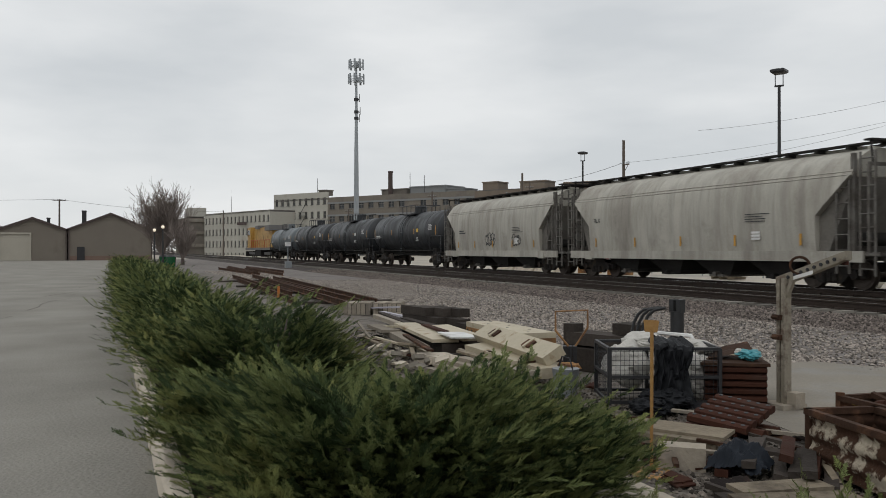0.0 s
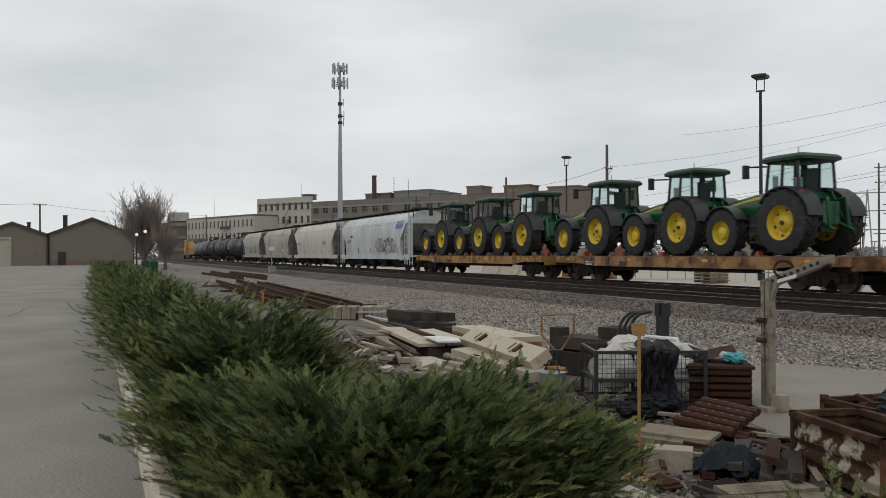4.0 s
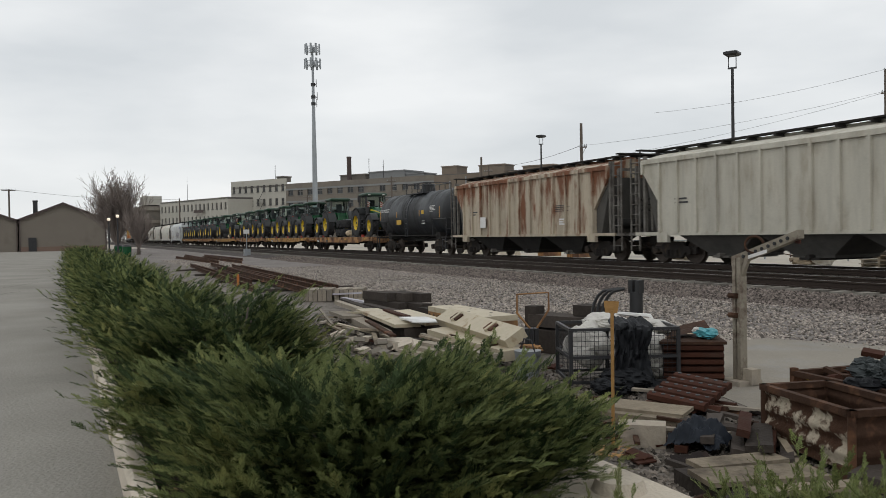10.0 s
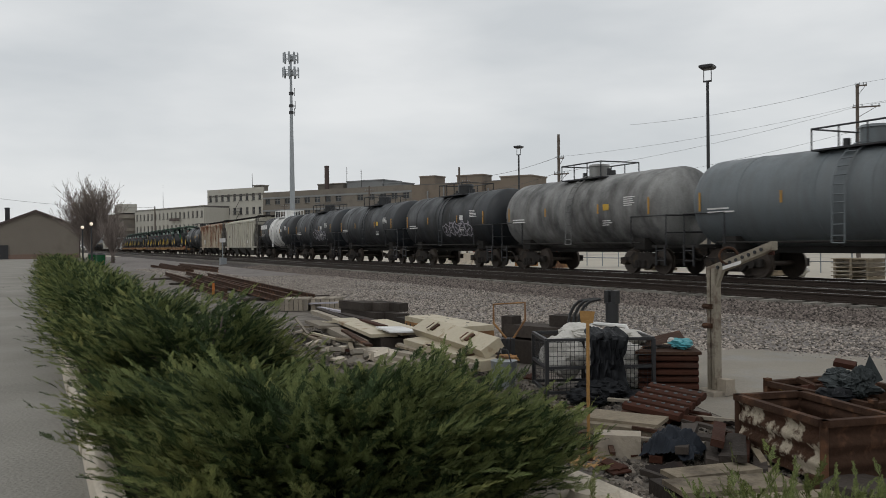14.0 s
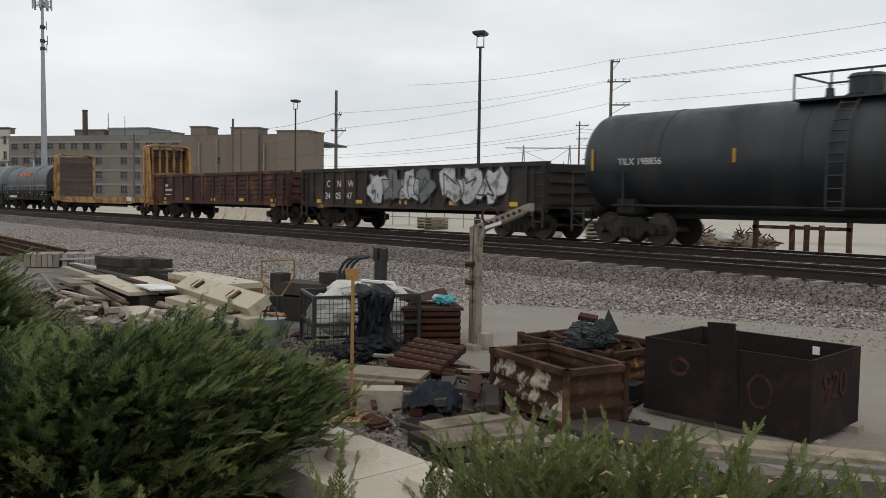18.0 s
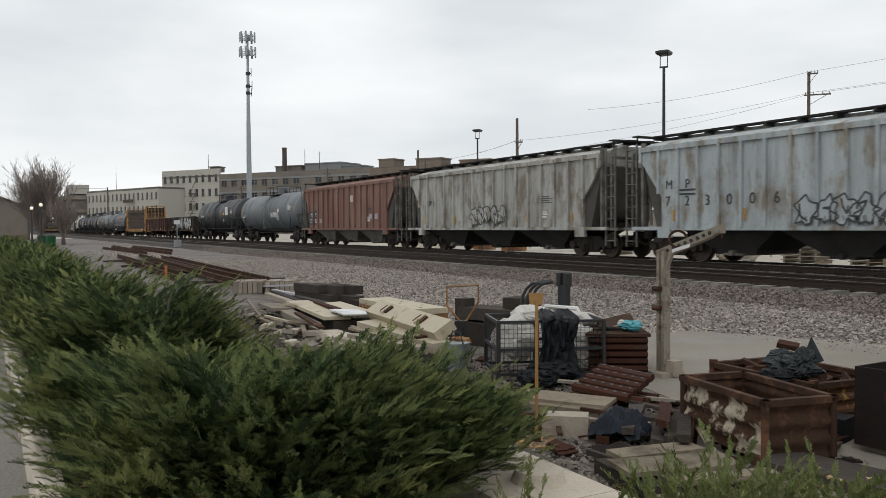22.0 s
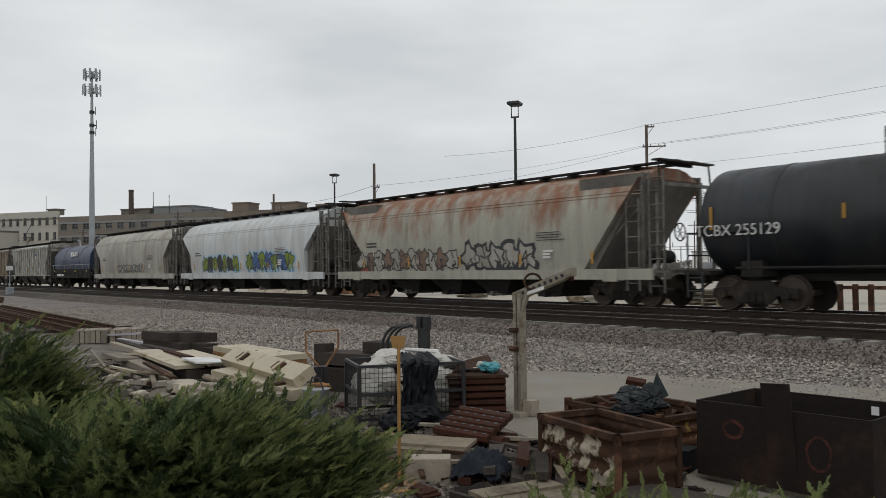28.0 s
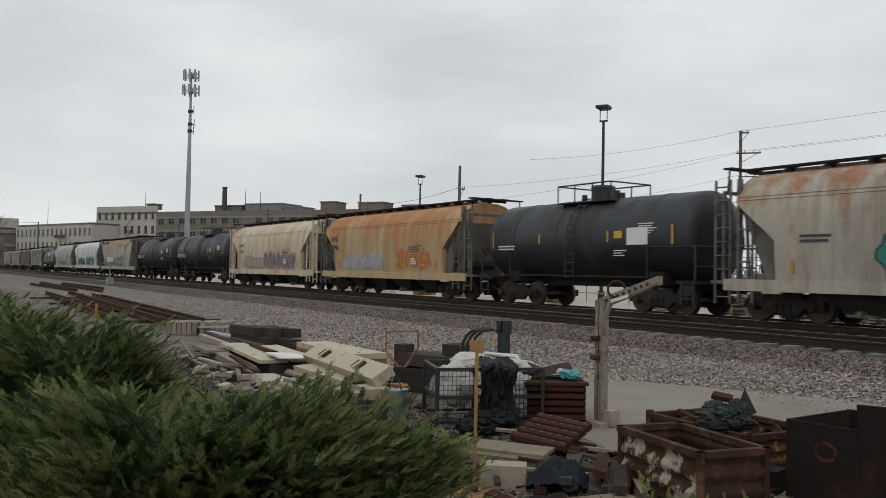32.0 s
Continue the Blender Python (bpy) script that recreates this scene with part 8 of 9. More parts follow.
# yellow marker stake on a round foot
st = thing("marker_stake", "rusty yellow marker stake on a round steel foot", "marker post", pose(-4.935, 3.565, 0.0, 0, 0, 54))
bm = B()
cyl(bm, (0, 0, 0), (0, 0, 0.014), 0.165, 0.16, 28)
part("foot_disc", bm, "stake_yellow", st)
bm = B()
cyl(bm, (0, 0, 0.01), (0.004, 0, 1.03), 0.013, 0.013, 10)
part("rod", bm, "stake_yellow", st)
bm = B()
loft(bm, [[(-0.055, y, 1.10), (-0.045, y, 1.015), (0.042, y, 1.01), (0.055, y, 1.095)] for y in (-0.006, 0.004)])
part("flag_plate", bm, "stake_yellow", st)
bm = B()
box(bm, (0, 0, 0.03), (0.06, 0.035, 0.05))
part("clamp", bm, "rusty", st)

# stack of punched red-brown joint bars
for k in range(5):
    jb = thing("joint_bar", "red-brown punched steel rail joint bar in a stack", "joint bar", pose(-5.63 - k * 0.052, 4.74 + k * 0.115, 0.15 + k * 0.024, 9, 5, 24 + sc.uniform(-2, 2)), group="stack of joint bars")
    bm = B()
    loft(bm, [[(xx, -0.054, -0.03), (xx, -0.045, 0.010), (xx, -0.014, 0.02), (xx, 0.014, 0.02), (xx, 0.045, 0.010), (xx, 0.054, -0.03), (xx, 0.04, -0.045), (xx, -0.04, -0.045)] for xx in (-0.26, 0.26)])
    bar = part("bar", bm, "redlead", jb, bevel=0.005)
    for q in range(6):
        bm = B()
        cyl(bm, (-0.215 + q * 0.086, 0, 0.0185), (-0.215 + q * 0.086, 0, 0.0225), 0.019, 0.019, 10)
        part("bolt_hole", bm, "metal_dark", bar)
for k in range(10):
    jb = thing("joint_bar", "dark rusty rail joint bar lying under the stack", "joint bar", pose(-5.66 + sc.uniform(-0.14, 0.14), 4.98 + sc.uniform(-0.22, 0.25), 0.04 + 0.03 * (k // 4), 0, sc.uniform(-3, 3), 24 + sc.uniform(-8, 8)), group="stack of joint bars")
    bm = B()
    loft(bm, [[(xx, -0.055, -0.02), (xx, -0.02, 0.02), (xx, 0.02, 0.02), (xx, 0.055, -0.02)] for xx in (-0.23, 0.23)])
    part("bar", bm, "redlead" if k % 2 else "rusty", jb)

# corrugated stack by the post
cs = thing("corrugated_crate", "brown corrugated steel crate with ribbed flank", "steel crate", pose(-6.88, 5.95, 0, 0, 0, 58))
for k in range(6):
    bm = B()
    loft(bm, [[(xx, -0.3, z), (xx, -0.335, z + 0.02), (xx, -0.335, z + 0.05), (xx, -0.3, z + 0.07), (xx, 0.3, z + 0.07), (xx, 0.3, z)] for xx in (-0.30, 0.30) for z in (k * 0.072,)])
    part("ribbed_panel", bm, "redlead", cs)
bm = B()
box(bm, (0, 0, 0.45), (0.66, 0.66, 0.03))
part("rim", bm, "rusty", cs)
bm = B()
loft(bm, [[(-0.28, -0.1, 0.47), (-0.28, 0.3, 0.47), (-0.28, 0.3, 0.5)], [(0.22, -0.05, 0.56), (0.22, 0.3, 0.6), (0.22, 0.3, 0.62)]])
part("bent_sheet", bm, "rusty", cs)
tp = thing("plastic_scrap", "crumpled turquoise plastic on the crate", "plastic scrap", pose(-6.72, 6.05, 0.52))
lump("crumple", tp, (0, 0, 0), (0.16, 0.11, 0.06), "teal_plastic", 13, 0.35, 20, 30, 2.6, crease=0.5)
lump("crumple", tp, (-0.1, -0.03, 0.02), (0.06, 0.05, 0.04), "sack_white", 14, 0.3, 16, 22, 2.6)

# wire basket with sacks
bs = thing("wire_basket", "black wire pallet basket", "wire basket", pose(-7.2, 5.25, 0.05, 0, 0, 68), group="wire baskets")
W, D2, H = 1.1, 0.75, 0.56
for sx in (-1, 0, 1):
    for sy in (-1, 1):
        bm = B()
        box(bm, (sx * W / 2, sy * D2 / 2, H / 2), (0.035, 0.035, H))
        part("upright", bm, "metal_dark", bs)
for z in (0.03, H * 0.5, H):
    bm = B()
    for sy in (-1, 1):
        box(bm, (0, sy * D2 / 2, z), (W, 0.03, 0.03))
    for sx in (-1, 1):
        box(bm, (sx * W / 2, 0, z), (0.03, D2, 0.03))
    part("frame_ring", bm, "metal_dark", bs)
bm = B()
for k in range(25):
    xx = -W / 2 + (k + 0.5) * W / 25
    for sy in (-1, 1):
        pipe(bm, [(xx, sy * D2 / 2, 0.03), (xx, sy * D2 / 2, H)], 0.003, 3)
for k in range(12):
    z = H * (k + 0.5) / 12
    for sy in (-1, 1):
        pipe(bm, [(-W / 2, sy * D2 / 2, z), (W / 2, sy * D2 / 2, z)], 0.003, 3)
for k in range(16):
    yy = -D2 / 2 + (k + 0.5) * D2 / 16
    for sx in (-1, 1):
        pipe(bm, [(sx * W / 2, yy, 0.03), (sx * W / 2, yy, H)], 0.003, 3)
part("wire_mesh", bm, "metal_dark", bs)
for c, s, mt, sd, lab in (((-7.05, 5.55, 0.34), (0.24, 0.24, 0.22), "sack_white", 21, "white plastic sack in the wire basket"), ((-7.35, 5.0, 0.40), (0.26, 0.24, 0.24), "sack_white", 22, "white plastic sack in the wire basket"), ((-6.98, 5.62, 0.22), (0.2, 0.26, 0.2), "sack_white", 23, "white plastic sack in the wire basket"), ((-7.45, 5.3, 0.62), (0.3, 0.22, 0.1), "sack_white", 25, "white cloth heaped on the basket"), ((-7.3, 5.75, 0.56), (0.32, 0.2, 0.09), "sack_white", 26, "white cloth heaped on the basket"), ((-7.35, 6.35, 0.24), (0.42, 0.3, 0.26), "sack_cream", 27, "bulging cream sack of sand"), ((-6.75, 5.05, 0.12), (0.3, 0.25, 0.14), "tarp_black", 28, "black plastic sheeting fallen beside the basket"), ((-6.6, 4.75, 0.1), (0.22, 0.2, 0.1), "tarp_black", 29, "dark crumpled hoses and straps")):
    sk = thing("sack" if "sack" in mt else "plastic_sheeting", lab, "sack" if "sack" in mt else "sheeting", pose(*c))
    lump("bag", sk, (0, 0, 0), s, mt, sd, 0.3, 44, 64, 2.2, crease=0.2 if "sack" in mt else 0.42)

dp = thing("plastic_sheeting", "black plastic sheet draped over the front of the basket", "sheeting", pose(-7.2, 5.25, 0.05, 0, 0, 68))
bm = B()
run = [(0.16, 0.50), (0.05, 0.62), (-0.05, 0.64), (-0.385, 0.60), (-0.42, 0.56), (-0.43, 0.42), (-0.44, 0.30), (-0.46, 0.16), (-0.52, 0.06), (-0.66, 0.02)]
N = 46
gv = []
for i in range(N):
    u = i / (N - 1) - 0.5
    row = []
    for j in range(37):
        q = j / 36 * (len(run) - 1)
        a, f = min(int(q), len(run) - 2), q - min(int(q), len(run) - 2)
        y = run[a][0] * (1 - f) + run[a + 1][0] * f
        z = run[a][1] * (1 - f) + run[a + 1][1] * f
        v = j / 36
        wide = 0.27 + 0.13 * abs(math.sin(v * 4.2)) + 0.6 * max(0.0, v - 0.6)
        fold = 0.06 * noise.noise((u * 6, v * 5.5, 1.7)) + 0.035 * noise.noise((u * 13, v * 12, 4.1))
        row.append(bm.verts.new((0.12 - 0.12 * v + u * wide + 0.03 * noise.noise((v * 6, u * 2, 3)), y - 0.02 - abs(fold) * (1.4 if v > 0.3 else 0.6), max(0.012, z + fold * (0.9 if v < 0.35 or v > 0.85 else 0.25)))))
    gv.append(row)
for i in range(N - 1):
    for j in range(36):
        f = bm.faces.new((gv[i][j], gv[i + 1][j], gv[i + 1][j + 1], gv[i][j + 1]))
        f.smooth = True
part("sheet", bm, "tarp_black", dp)

# hydraulic unit with hoses behind the basket
hu = thing("hydraulic_unit", "black hydraulic power unit with looping hoses", "machine", pose(-7.75, 5.95, 0, 0, 0, 20))
bm = B()
cyl(bm, (0, 0, 0.1), (0, 0, 0.9), 0.075, 0.075, 16)
part("body", bm, "black_plastic", hu)
for dx in (-0.05, 0.05):
    bm = B()
    box(bm, (dx * 0.9, 0, 0.96), (0.055, 0.1, 0.15))
    part("clevis", bm, "black_plastic", hu, bevel=0.012)
bm = B()
box(bm, (0, 0, 0.04), (0.5, 0.4, 0.08))
part("skid", bm, "metal_dark", hu)
for k in range(3):
    x0 = -0.12 - k * 0.07
    pts = [(x0 * 0.6, -0.12, 1.02)] + [(x0 - 0.2 * math.sin(q * math.pi / 8), -0.14 - 0.02 * q, 1.02 + 0.06 * math.sin(q * math.pi / 4) - 0.075 * q) for q in range(1, 8)]
    pts = [(a_, b_, c_ - 0.08) for a_, b_, c_ in pts]
    part("hose", pipe(B(), pts, 0.018, 6), "hose_black", hu)
bm = B()
pipe(bm, [(-0.2, -0.2, 0.56), (-0.12, -0.2, 0.66), (0.3, -0.2, 0.66), (0.36, -0.2, 0.56)], 0.024, 6)
part("white_frame", bm, "paint_white", hu)

# dark machine base and handle frame
mb = thing("machine_block", "dark greasy machine base with a hose coil", "machine part", pose(-9.35, 6.0, 0, 0, 0, 20))
for c, s in (((0, 0, 0.16), (0.9, 0.55, 0.3)), ((0.05, 0, 0.42), (1.0, 0.42, 0.16)), ((-0.42, -0.1, 0.46), (0.18, 0.2, 0.3)), ((0.42, 0.05, 0.58), (0.4, 0.3, 0.14))):
    slab(mb, "casting", c, s, 0, "dark_timber", bevel=0.015)
hf = thing("handle_frame", "orange-brown bent pipe handle frame", "handle frame", pose(-9.1, 5.35, 0.0, 0, 0, 62))
bm = B()
pipe(bm, [(0.0, 0, 0.36), (-0.18, 0, 0.58), (-0.18, 0, 0.82), (0.22, 0, 0.84), (0.22, 0, 0.62), (0.05, 0, 0.36)], 0.014, 8)
part("pipe_handle", bm, "flat_rust", hf)
bm = B()
for q in (-0.06, 0.0, 0.06):
    box(bm, (q, 0, 0.22), (0.05, 0.16, 0.34))
part("lever_block", bm, "metal_dark", hf)
cn = thing("pail", "dented grey metal pail", "pail", pose(-7.95, 4.62, 0))
bm = B()
cyl(bm, (0, 0, 0), (0, 0, 0.3), 0.12, 0.15, 16)
part("pail_body", bm, "metal_galv", cn)
bm = B()
pipe(bm, [(-0.15, 0, 0.3), (-0.08, 0, 0.42), (0.08, 0, 0.42), (0.15, 0, 0.3)], 0.008, 5)
part("bail", bm, "metal_dark", cn)
cl = thing("rope_coil", "tangled orange rope on the ground", "rope", pose(-8.1, 4.75, 0.3))
part("rope", pipe(B(), [(0.12 * math.cos(q * 1.3), 0.10 * math.sin(q * 1.7), 0.02 * math.sin(q)) for q in range(26)], 0.012, 5), "flat_rust", cl)

# cream crossing panels with lifting lugs, in a stack
for k, (c, s, yaw, tilt) in enumerate((((-9.55, 4.80, 0.40), (2.4, 0.27, 0.13), -4.5, (32, 1)), ((-9.35, 4.66, 0.23), (2.2, 0.34, 0.12), 0, (4, 1)))):
    cp = thing("crossing_panel", "cream painted crossing panel with lifting pockets", "crossing panel", pose(*c, tilt[0], tilt[1], yaw), group="stack of crossing panels")
    bm = B()
    box(bm, (0, 0, 0), s)
    body = part("slab", bm, "cream_paint", cp, bevel=0.015)
    for q in ((-0.62, 0.55) if k == 0 else (0.6,)):
        for e in (-0.07, 0.07):
            bm = B()
            box(bm, (q + e, 0.0 if k == 0 else -0.1, s[2] / 2 + 0.006), (0.08, 0.13, 0.035))
            part("lifting_pocket", bm, "rusty", body)
        bm = B()
        box(bm, (q, 0.0 if k == 0 else -0.18, s[2] / 2 + 0.014), (0.05, 0.18, 0.04))
        part("lug", bm, "cream_paint", body, bevel=0.006)
for k in range(4):
    plank((-8.95 - 0.05 * k, 4.22 - 0.11 * k, 0.20 - 0.045 * k), (1.5, 0.15, 0.09), 9 + k, "grey_timber", "weathered grey timber sleeper in a stack", group="grey timbers")
cpf = thing("crossing_panel", "large cream crossing slab with rusty edge", "crossing panel", pose(-11.75, 5.79, 0.33, 0, 0, -1), group="stack of crossing panels")
bm = B()
box(bm, (0, 0, 0.02), (2.15, 0.54, 0.08))
part("slab", bm, "cream_paint", cpf, bevel=0.01)
bm = B()
box(bm, (0, 0, -0.08), (2.15, 0.54, 0.11))
sd_ = part("rusty_edge", bm, "flat_rust", cpf, bevel=0.006)
for q in range(12):
    bm = B()
    cyl(bm, (-1.0 + q * 0.18, -0.272, -0.07), (-1.0 + q * 0.18, -0.278, -0.07), 0.02, 0.02, 8)
    part("edge_hole", bm, "metal_dark", sd_)
for k in range(6):
    bm = B()
    cyl(bm, (-0.9 + k * 0.36, 0.1 * (-1) ** k, 0.061), (-0.9 + k * 0.36, 0.1 * (-1) ** k, 0.064), 0.025, 0.025, 8)
    part("slab_hole", bm, "metal_dark", cpf)
plank((-11.75, 5.8, 0.09), (2.2, 0.5, 0.14), -1, "dark_timber", "dark timber crib under the crossing slab")

# loose sheets and boards further along
lr = random.Random(44)
for c, s, yaw, mt, lab in (((-12.55, 4.66, 0.28), (2.8, 0.40, 0.05), -7, "cream_paint", "worn cream board lying flat"), ((-12.0, 4.98, 0.31), (2.3, 0.36, 0.05), -8, "cream_paint", "weathered pale board lying flat"), ((-11.25, 4.72, 0.345), (0.95, 0.42, 0.02), -9, "tank_white", "pale bluish-white sheet lying on boards"), ((-12.6, 4.87, 0.325), (1.5, 0.12, 0.03), -8, "redlead", "rust-red steel strip on the boards"), ((-13.9, 4.42, 0.22), (1.1, 0.34, 0.05), -4, "grey_timber", "weathered pale board lying flat"), ((-12.6, 4.36, 0.16), (2.6, 0.2, 0.1), -7, "grey_timber", "brown timber under the boards"), ((-12.5, 4.85, 0.13), (2.8, 0.5, 0.2), -7, "dark_timber", "dark timbers under the boards"), ((-14.9, 4.95, 0.22), (3.6, 0.12, 0.08), -6, "grey_timber", "long grey weathered timber"), ((-15.4, 5.25, 0.16), (3.6, 0.14, 0.14), -5, "dark_timber", "long dark creosoted timber"), ((-14.6, 5.5, 0.15), (3.4, 0.16, 0.14), -4, "dark_timber", "long dark creosoted timber"), ((-10.3, 4.25, 0.1), (1.3, 0.5, 0.12), 8, "kerb_concrete", "broken pale concrete slab")):
    plank(c, s, yaw, mt, lab, "board", "board", (lr.uniform(-3, 3), lr.uniform(-1, 1)), "boards in the yard")
for k in range(3):
    plank((-16.35 + k * 0.3, 5.95 + k * 0.25, 0.33), (1.05, 0.23, 0.17), 9 + k, "dark_timber", "dark creosoted switch timber", "switch_timber", "timber", group="dark switch timbers")
for k in range(2):
    plank((-16.1 + k * 0.5, 6.0 + 0.28 * k, 0.13), (1.5, 0.24, 0.22), 8, "dark_timber", "dark creosoted switch timber", "switch_timber", "timber", group="dark switch timbers")
plank((-14.0, 6.15, 0.13), (0.8, 0.24, 0.2), 5, "dark_timber", "short dark timber end", "switch_timber", "timber", group="dark switch timbers")
for k in range(2):
    cr8 = thing("timber_crate", "grey weathered timber crate with upright slats", "crate", pose(-19.85 + k * 0.34, 5.68 + k * 0.68, 0.02, 0, 0, -26), group="grey timber crates")
    bm = B()
    box(bm, (0, 0, 0.13), (0.74, 0.64, 0.24))
    part("crate_body", bm, "dark_timber", cr8)
    for q in range(7):
        for y in (-0.335, 0.335):
            bm = B()
            box(bm, (-0.345 + q * 0.115, y, 0.135), (0.098, 0.022, 0.27))
            part("slat", bm, "grey_timber", cr8, bevel=0.004)
    for q in range(6):
        bm = B()
        box(bm, (0.385, -0.28 + q * 0.112, 0.135), (0.022, 0.096, 0.27))
        part("slat", bm, "grey_timber", cr8, bevel=0.004)
    for q in range(5):
        bm = B()
        box(bm, (0, -0.27 + q * 0.135, 0.282), (0.80, 0.12, 0.022))
        part("lid_board", bm, "grey_timber", cr8, bevel=0.004)
for k in range(22):
    plank((-14.6 + 0.22 * k + lr.uniform(-0.4, 0.4), 4.35 + lr.uniform(-0.35, 1.0) - 0.03 * k, 0.07 + lr.uniform(0, 0.2)), (lr.uniform(0.7, 1.9), lr.uniform(0.04, 0.11), 0.03), lr.uniform(-22, 12), ("grey_timber", "old_timber", "dark_timber", "cream_paint", "rusty")[k % 5], "thin weathered strip lying among the boards", "strip", "board", (lr.uniform(-4, 4), lr.uniform(-5, 5)), "strips in the yard")
for k in range(16):
    plank((-5.2 + lr.uniform(-1.1, 1.2), 4.2 + lr.uniform(-0.55, 1.3), 0.04 + lr.uniform(0, 0.08)), (lr.uniform(0.35, 0.9), lr.uniform(0.03, 0.07), 0.025), lr.uniform(-70, 70), ("dark_timber", "rusty", "old_timber", "grey_timber")[k % 4], "thin scrap strip lying on the ground", "strip", "scrap", (lr.uniform(-5, 5), lr.uniform(-6, 6)), "strips in the yard")
for k in range(5):
    plank((-17.8 + lr.uniform(-1.5, 1.5), 6.3 + lr.uniform(-0.4, 0.5), 0.07 + 0.045 * k), (1.6, 0.13, 0.04), lr.uniform(-15, 20), "paint_lav" if k % 2 else "grey_timber", "pale strip of scrap board", "board", "board", (lr.uniform(-3, 3), lr.uniform(-4, 4)), "boards in the yard")
rr = random.Random(9)
for k in range(9):
    rl = thing("stored_rail", "rusty length of rail stored on the ground", "rail", pose(-33 + rr.uniform(-4, 4), 5.4 + k * 0.26, 0.10 + 0.07 * (k % 2), 0, 0, -2.6 + rr.uniform(-0.8, 0.8)), group="stored rails")
    part("rail", rail_mesh(-9.5, 9.5), "rusty", rl, at=pose(0, 0, 0.1))
for k in range(4):
    plank((-42 + k * 6, 6.4, 0.05), (0.2, 3.0, 0.08), 4, "dark_timber", "timber bearer under stored rails", group="rail bearers")
for k in range(8):
    rl = thing("stored_rail", "rusty length of rail stored on the ground", "rail", pose(-62 + rr.uniform(-8, 8), 8.2 + k * 0.4, 0.13, 0, 0, rr.uniform(-3, 1)), group="stored rails")
    part("rail", rail_mesh(-8, 8), "rusty", rl, at=pose(0, 0, 0.05))
mk = thing("marker_tube", "short orange marker tube standing in the yard", "marker", pose(-26.9, 5.0, 0))
bm = B()
cyl(bm, (0, 0, 0), (0, 0, 0.42), 0.04, 0.04, 10)
part("tube", bm, "paint_orange", mk)
wp = thing("switch_stand", "small white sign on a thin post beside the track", "sign post", pose(-72, 14.2, 0.0))
bm = B()
cyl(bm, (0, 0, 0), (0, 0, 2.0), 0.04, 0.04, 8)
part("post", bm, "metal_galv", wp)
bm = B()
box(bm, (0, 0, 2.1), (0.12, 0.5, 0.35))
part("sign_plate", bm, "paint_white", wp, at=pose(0, 0, 0, 0, 0, 20))
bm = B()
box(bm, (0.1, 0, 0.3), (0.6, 0.5, 0.6))
part("relay_case", bm, "metal_galv", wp)

# boards, plates and sheeting near the planting bed
for c, s, yaw, mt, lab, tilt in (((-5.6, 4.32, 0.13), (0.8, 0.36, 0.03), 35, "old_timber", "worn plywood sheet lying on timbers", (0, 1)), ((-5.5, 4.16, 0.08), (0.8, 0.18, 0.08), 30, "old_timber", "weathered timber under the plywood", (0, 0)), ((-4.98, 3.86, 0.09), (0.34, 0.18, 0.17), 50, "grey_timber", "sawn grey timber block", (0, 0)), ((-5.3, 4.35, 0.06), (1.3, 0.12, 0.1), 24, "dark_timber", "dark timber under the plywood", (0, 0)), ((-4.02, 3.86, 0.12), (0.62, 0.2, 0.03), 80, "old_timber", "weathered plank on the plate stack", (0, 0)), ((-3.70, 3.72, 0.135), (0.78, 0.28, 0.03), 77, "old_timber", "flat tan board with bolt holes", (1, 1)), ((-3.44, 3.82, 0.11), (0.7, 0.13, 0.03), 74, "old_timber", "brown timber under the boards", (0, 0)), ((-3.74, 3.72, 0.06), (0.72, 0.62, 0.09), 78, "dark_timber", "dark timbers under the boards", (0, 0)), ((-3.25, 3.75, 0.04), (0.9, 0.2, 0.05), 70, "old_timber", "thin grey weathered boards", (0, 0)), ((-3.3, 4.6, 0.05), (0.7, 0.4, 0.08), 20, "dark_timber", "split grey weathered timbers", (0, 3)), ((-2.6, 5.05, 0.05), (1.5, 0.22, 0.05), 30, "old_timber", "pale weathered flat board", (0, 0)), ((-2.2, 5.35, 0.03), (1.6, 0.5, 0.04), 30, "grey_timber", "pale weathered flat board", (0, 0)), ((-1.8, 4.6, 0.06), (1.6, 0.3, 0.08), 40, "dark_timber", "dark weathered flat boards", (0, 0))):
    plank(c, s, yaw, mt, lab, "board", "board", tilt, "boards in the yard")
for k in range(9):
    plank((-4.95 + 0.09 * k + lr.uniform(-0.05, 0.05), 4.35 + 0.02 * k + lr.uniform(-0.12, 0.12), 0.06 + 0.035 * (k % 4)), (0.85, 0.09, 0.05), -42 + lr.uniform(-9, 9), "redlead" if k % 3 == 0 else "dark_timber", "rusty angle iron lying in a heap", "angle_iron", "scrap metal", (lr.uniform(-12, 12), lr.uniform(-5, 5)), "heap of angle iron")
for k in range(9):
    plank((-5.6 + lr.uniform(-0.5, 0.9), 5.4 + lr.uniform(-0.35, 0.35), 0.05 + 0.02 * k), (0.9, 0.06, 0.03), lr.uniform(-60, 40), "grey_timber" if k % 2 else "dark_timber", "scrap strip lying behind the joint bars", "scrap_strip", "scrap metal", (lr.uniform(-8, 8), lr.uniform(-5, 5)), "scrap strips")
tb = thing("plastic_sheeting", "dark blue-black plastic sheet draped over scrap", "sheeting", pose(-4.66, 4.12, 0.12))
bm = B()
n = 54
gv = []
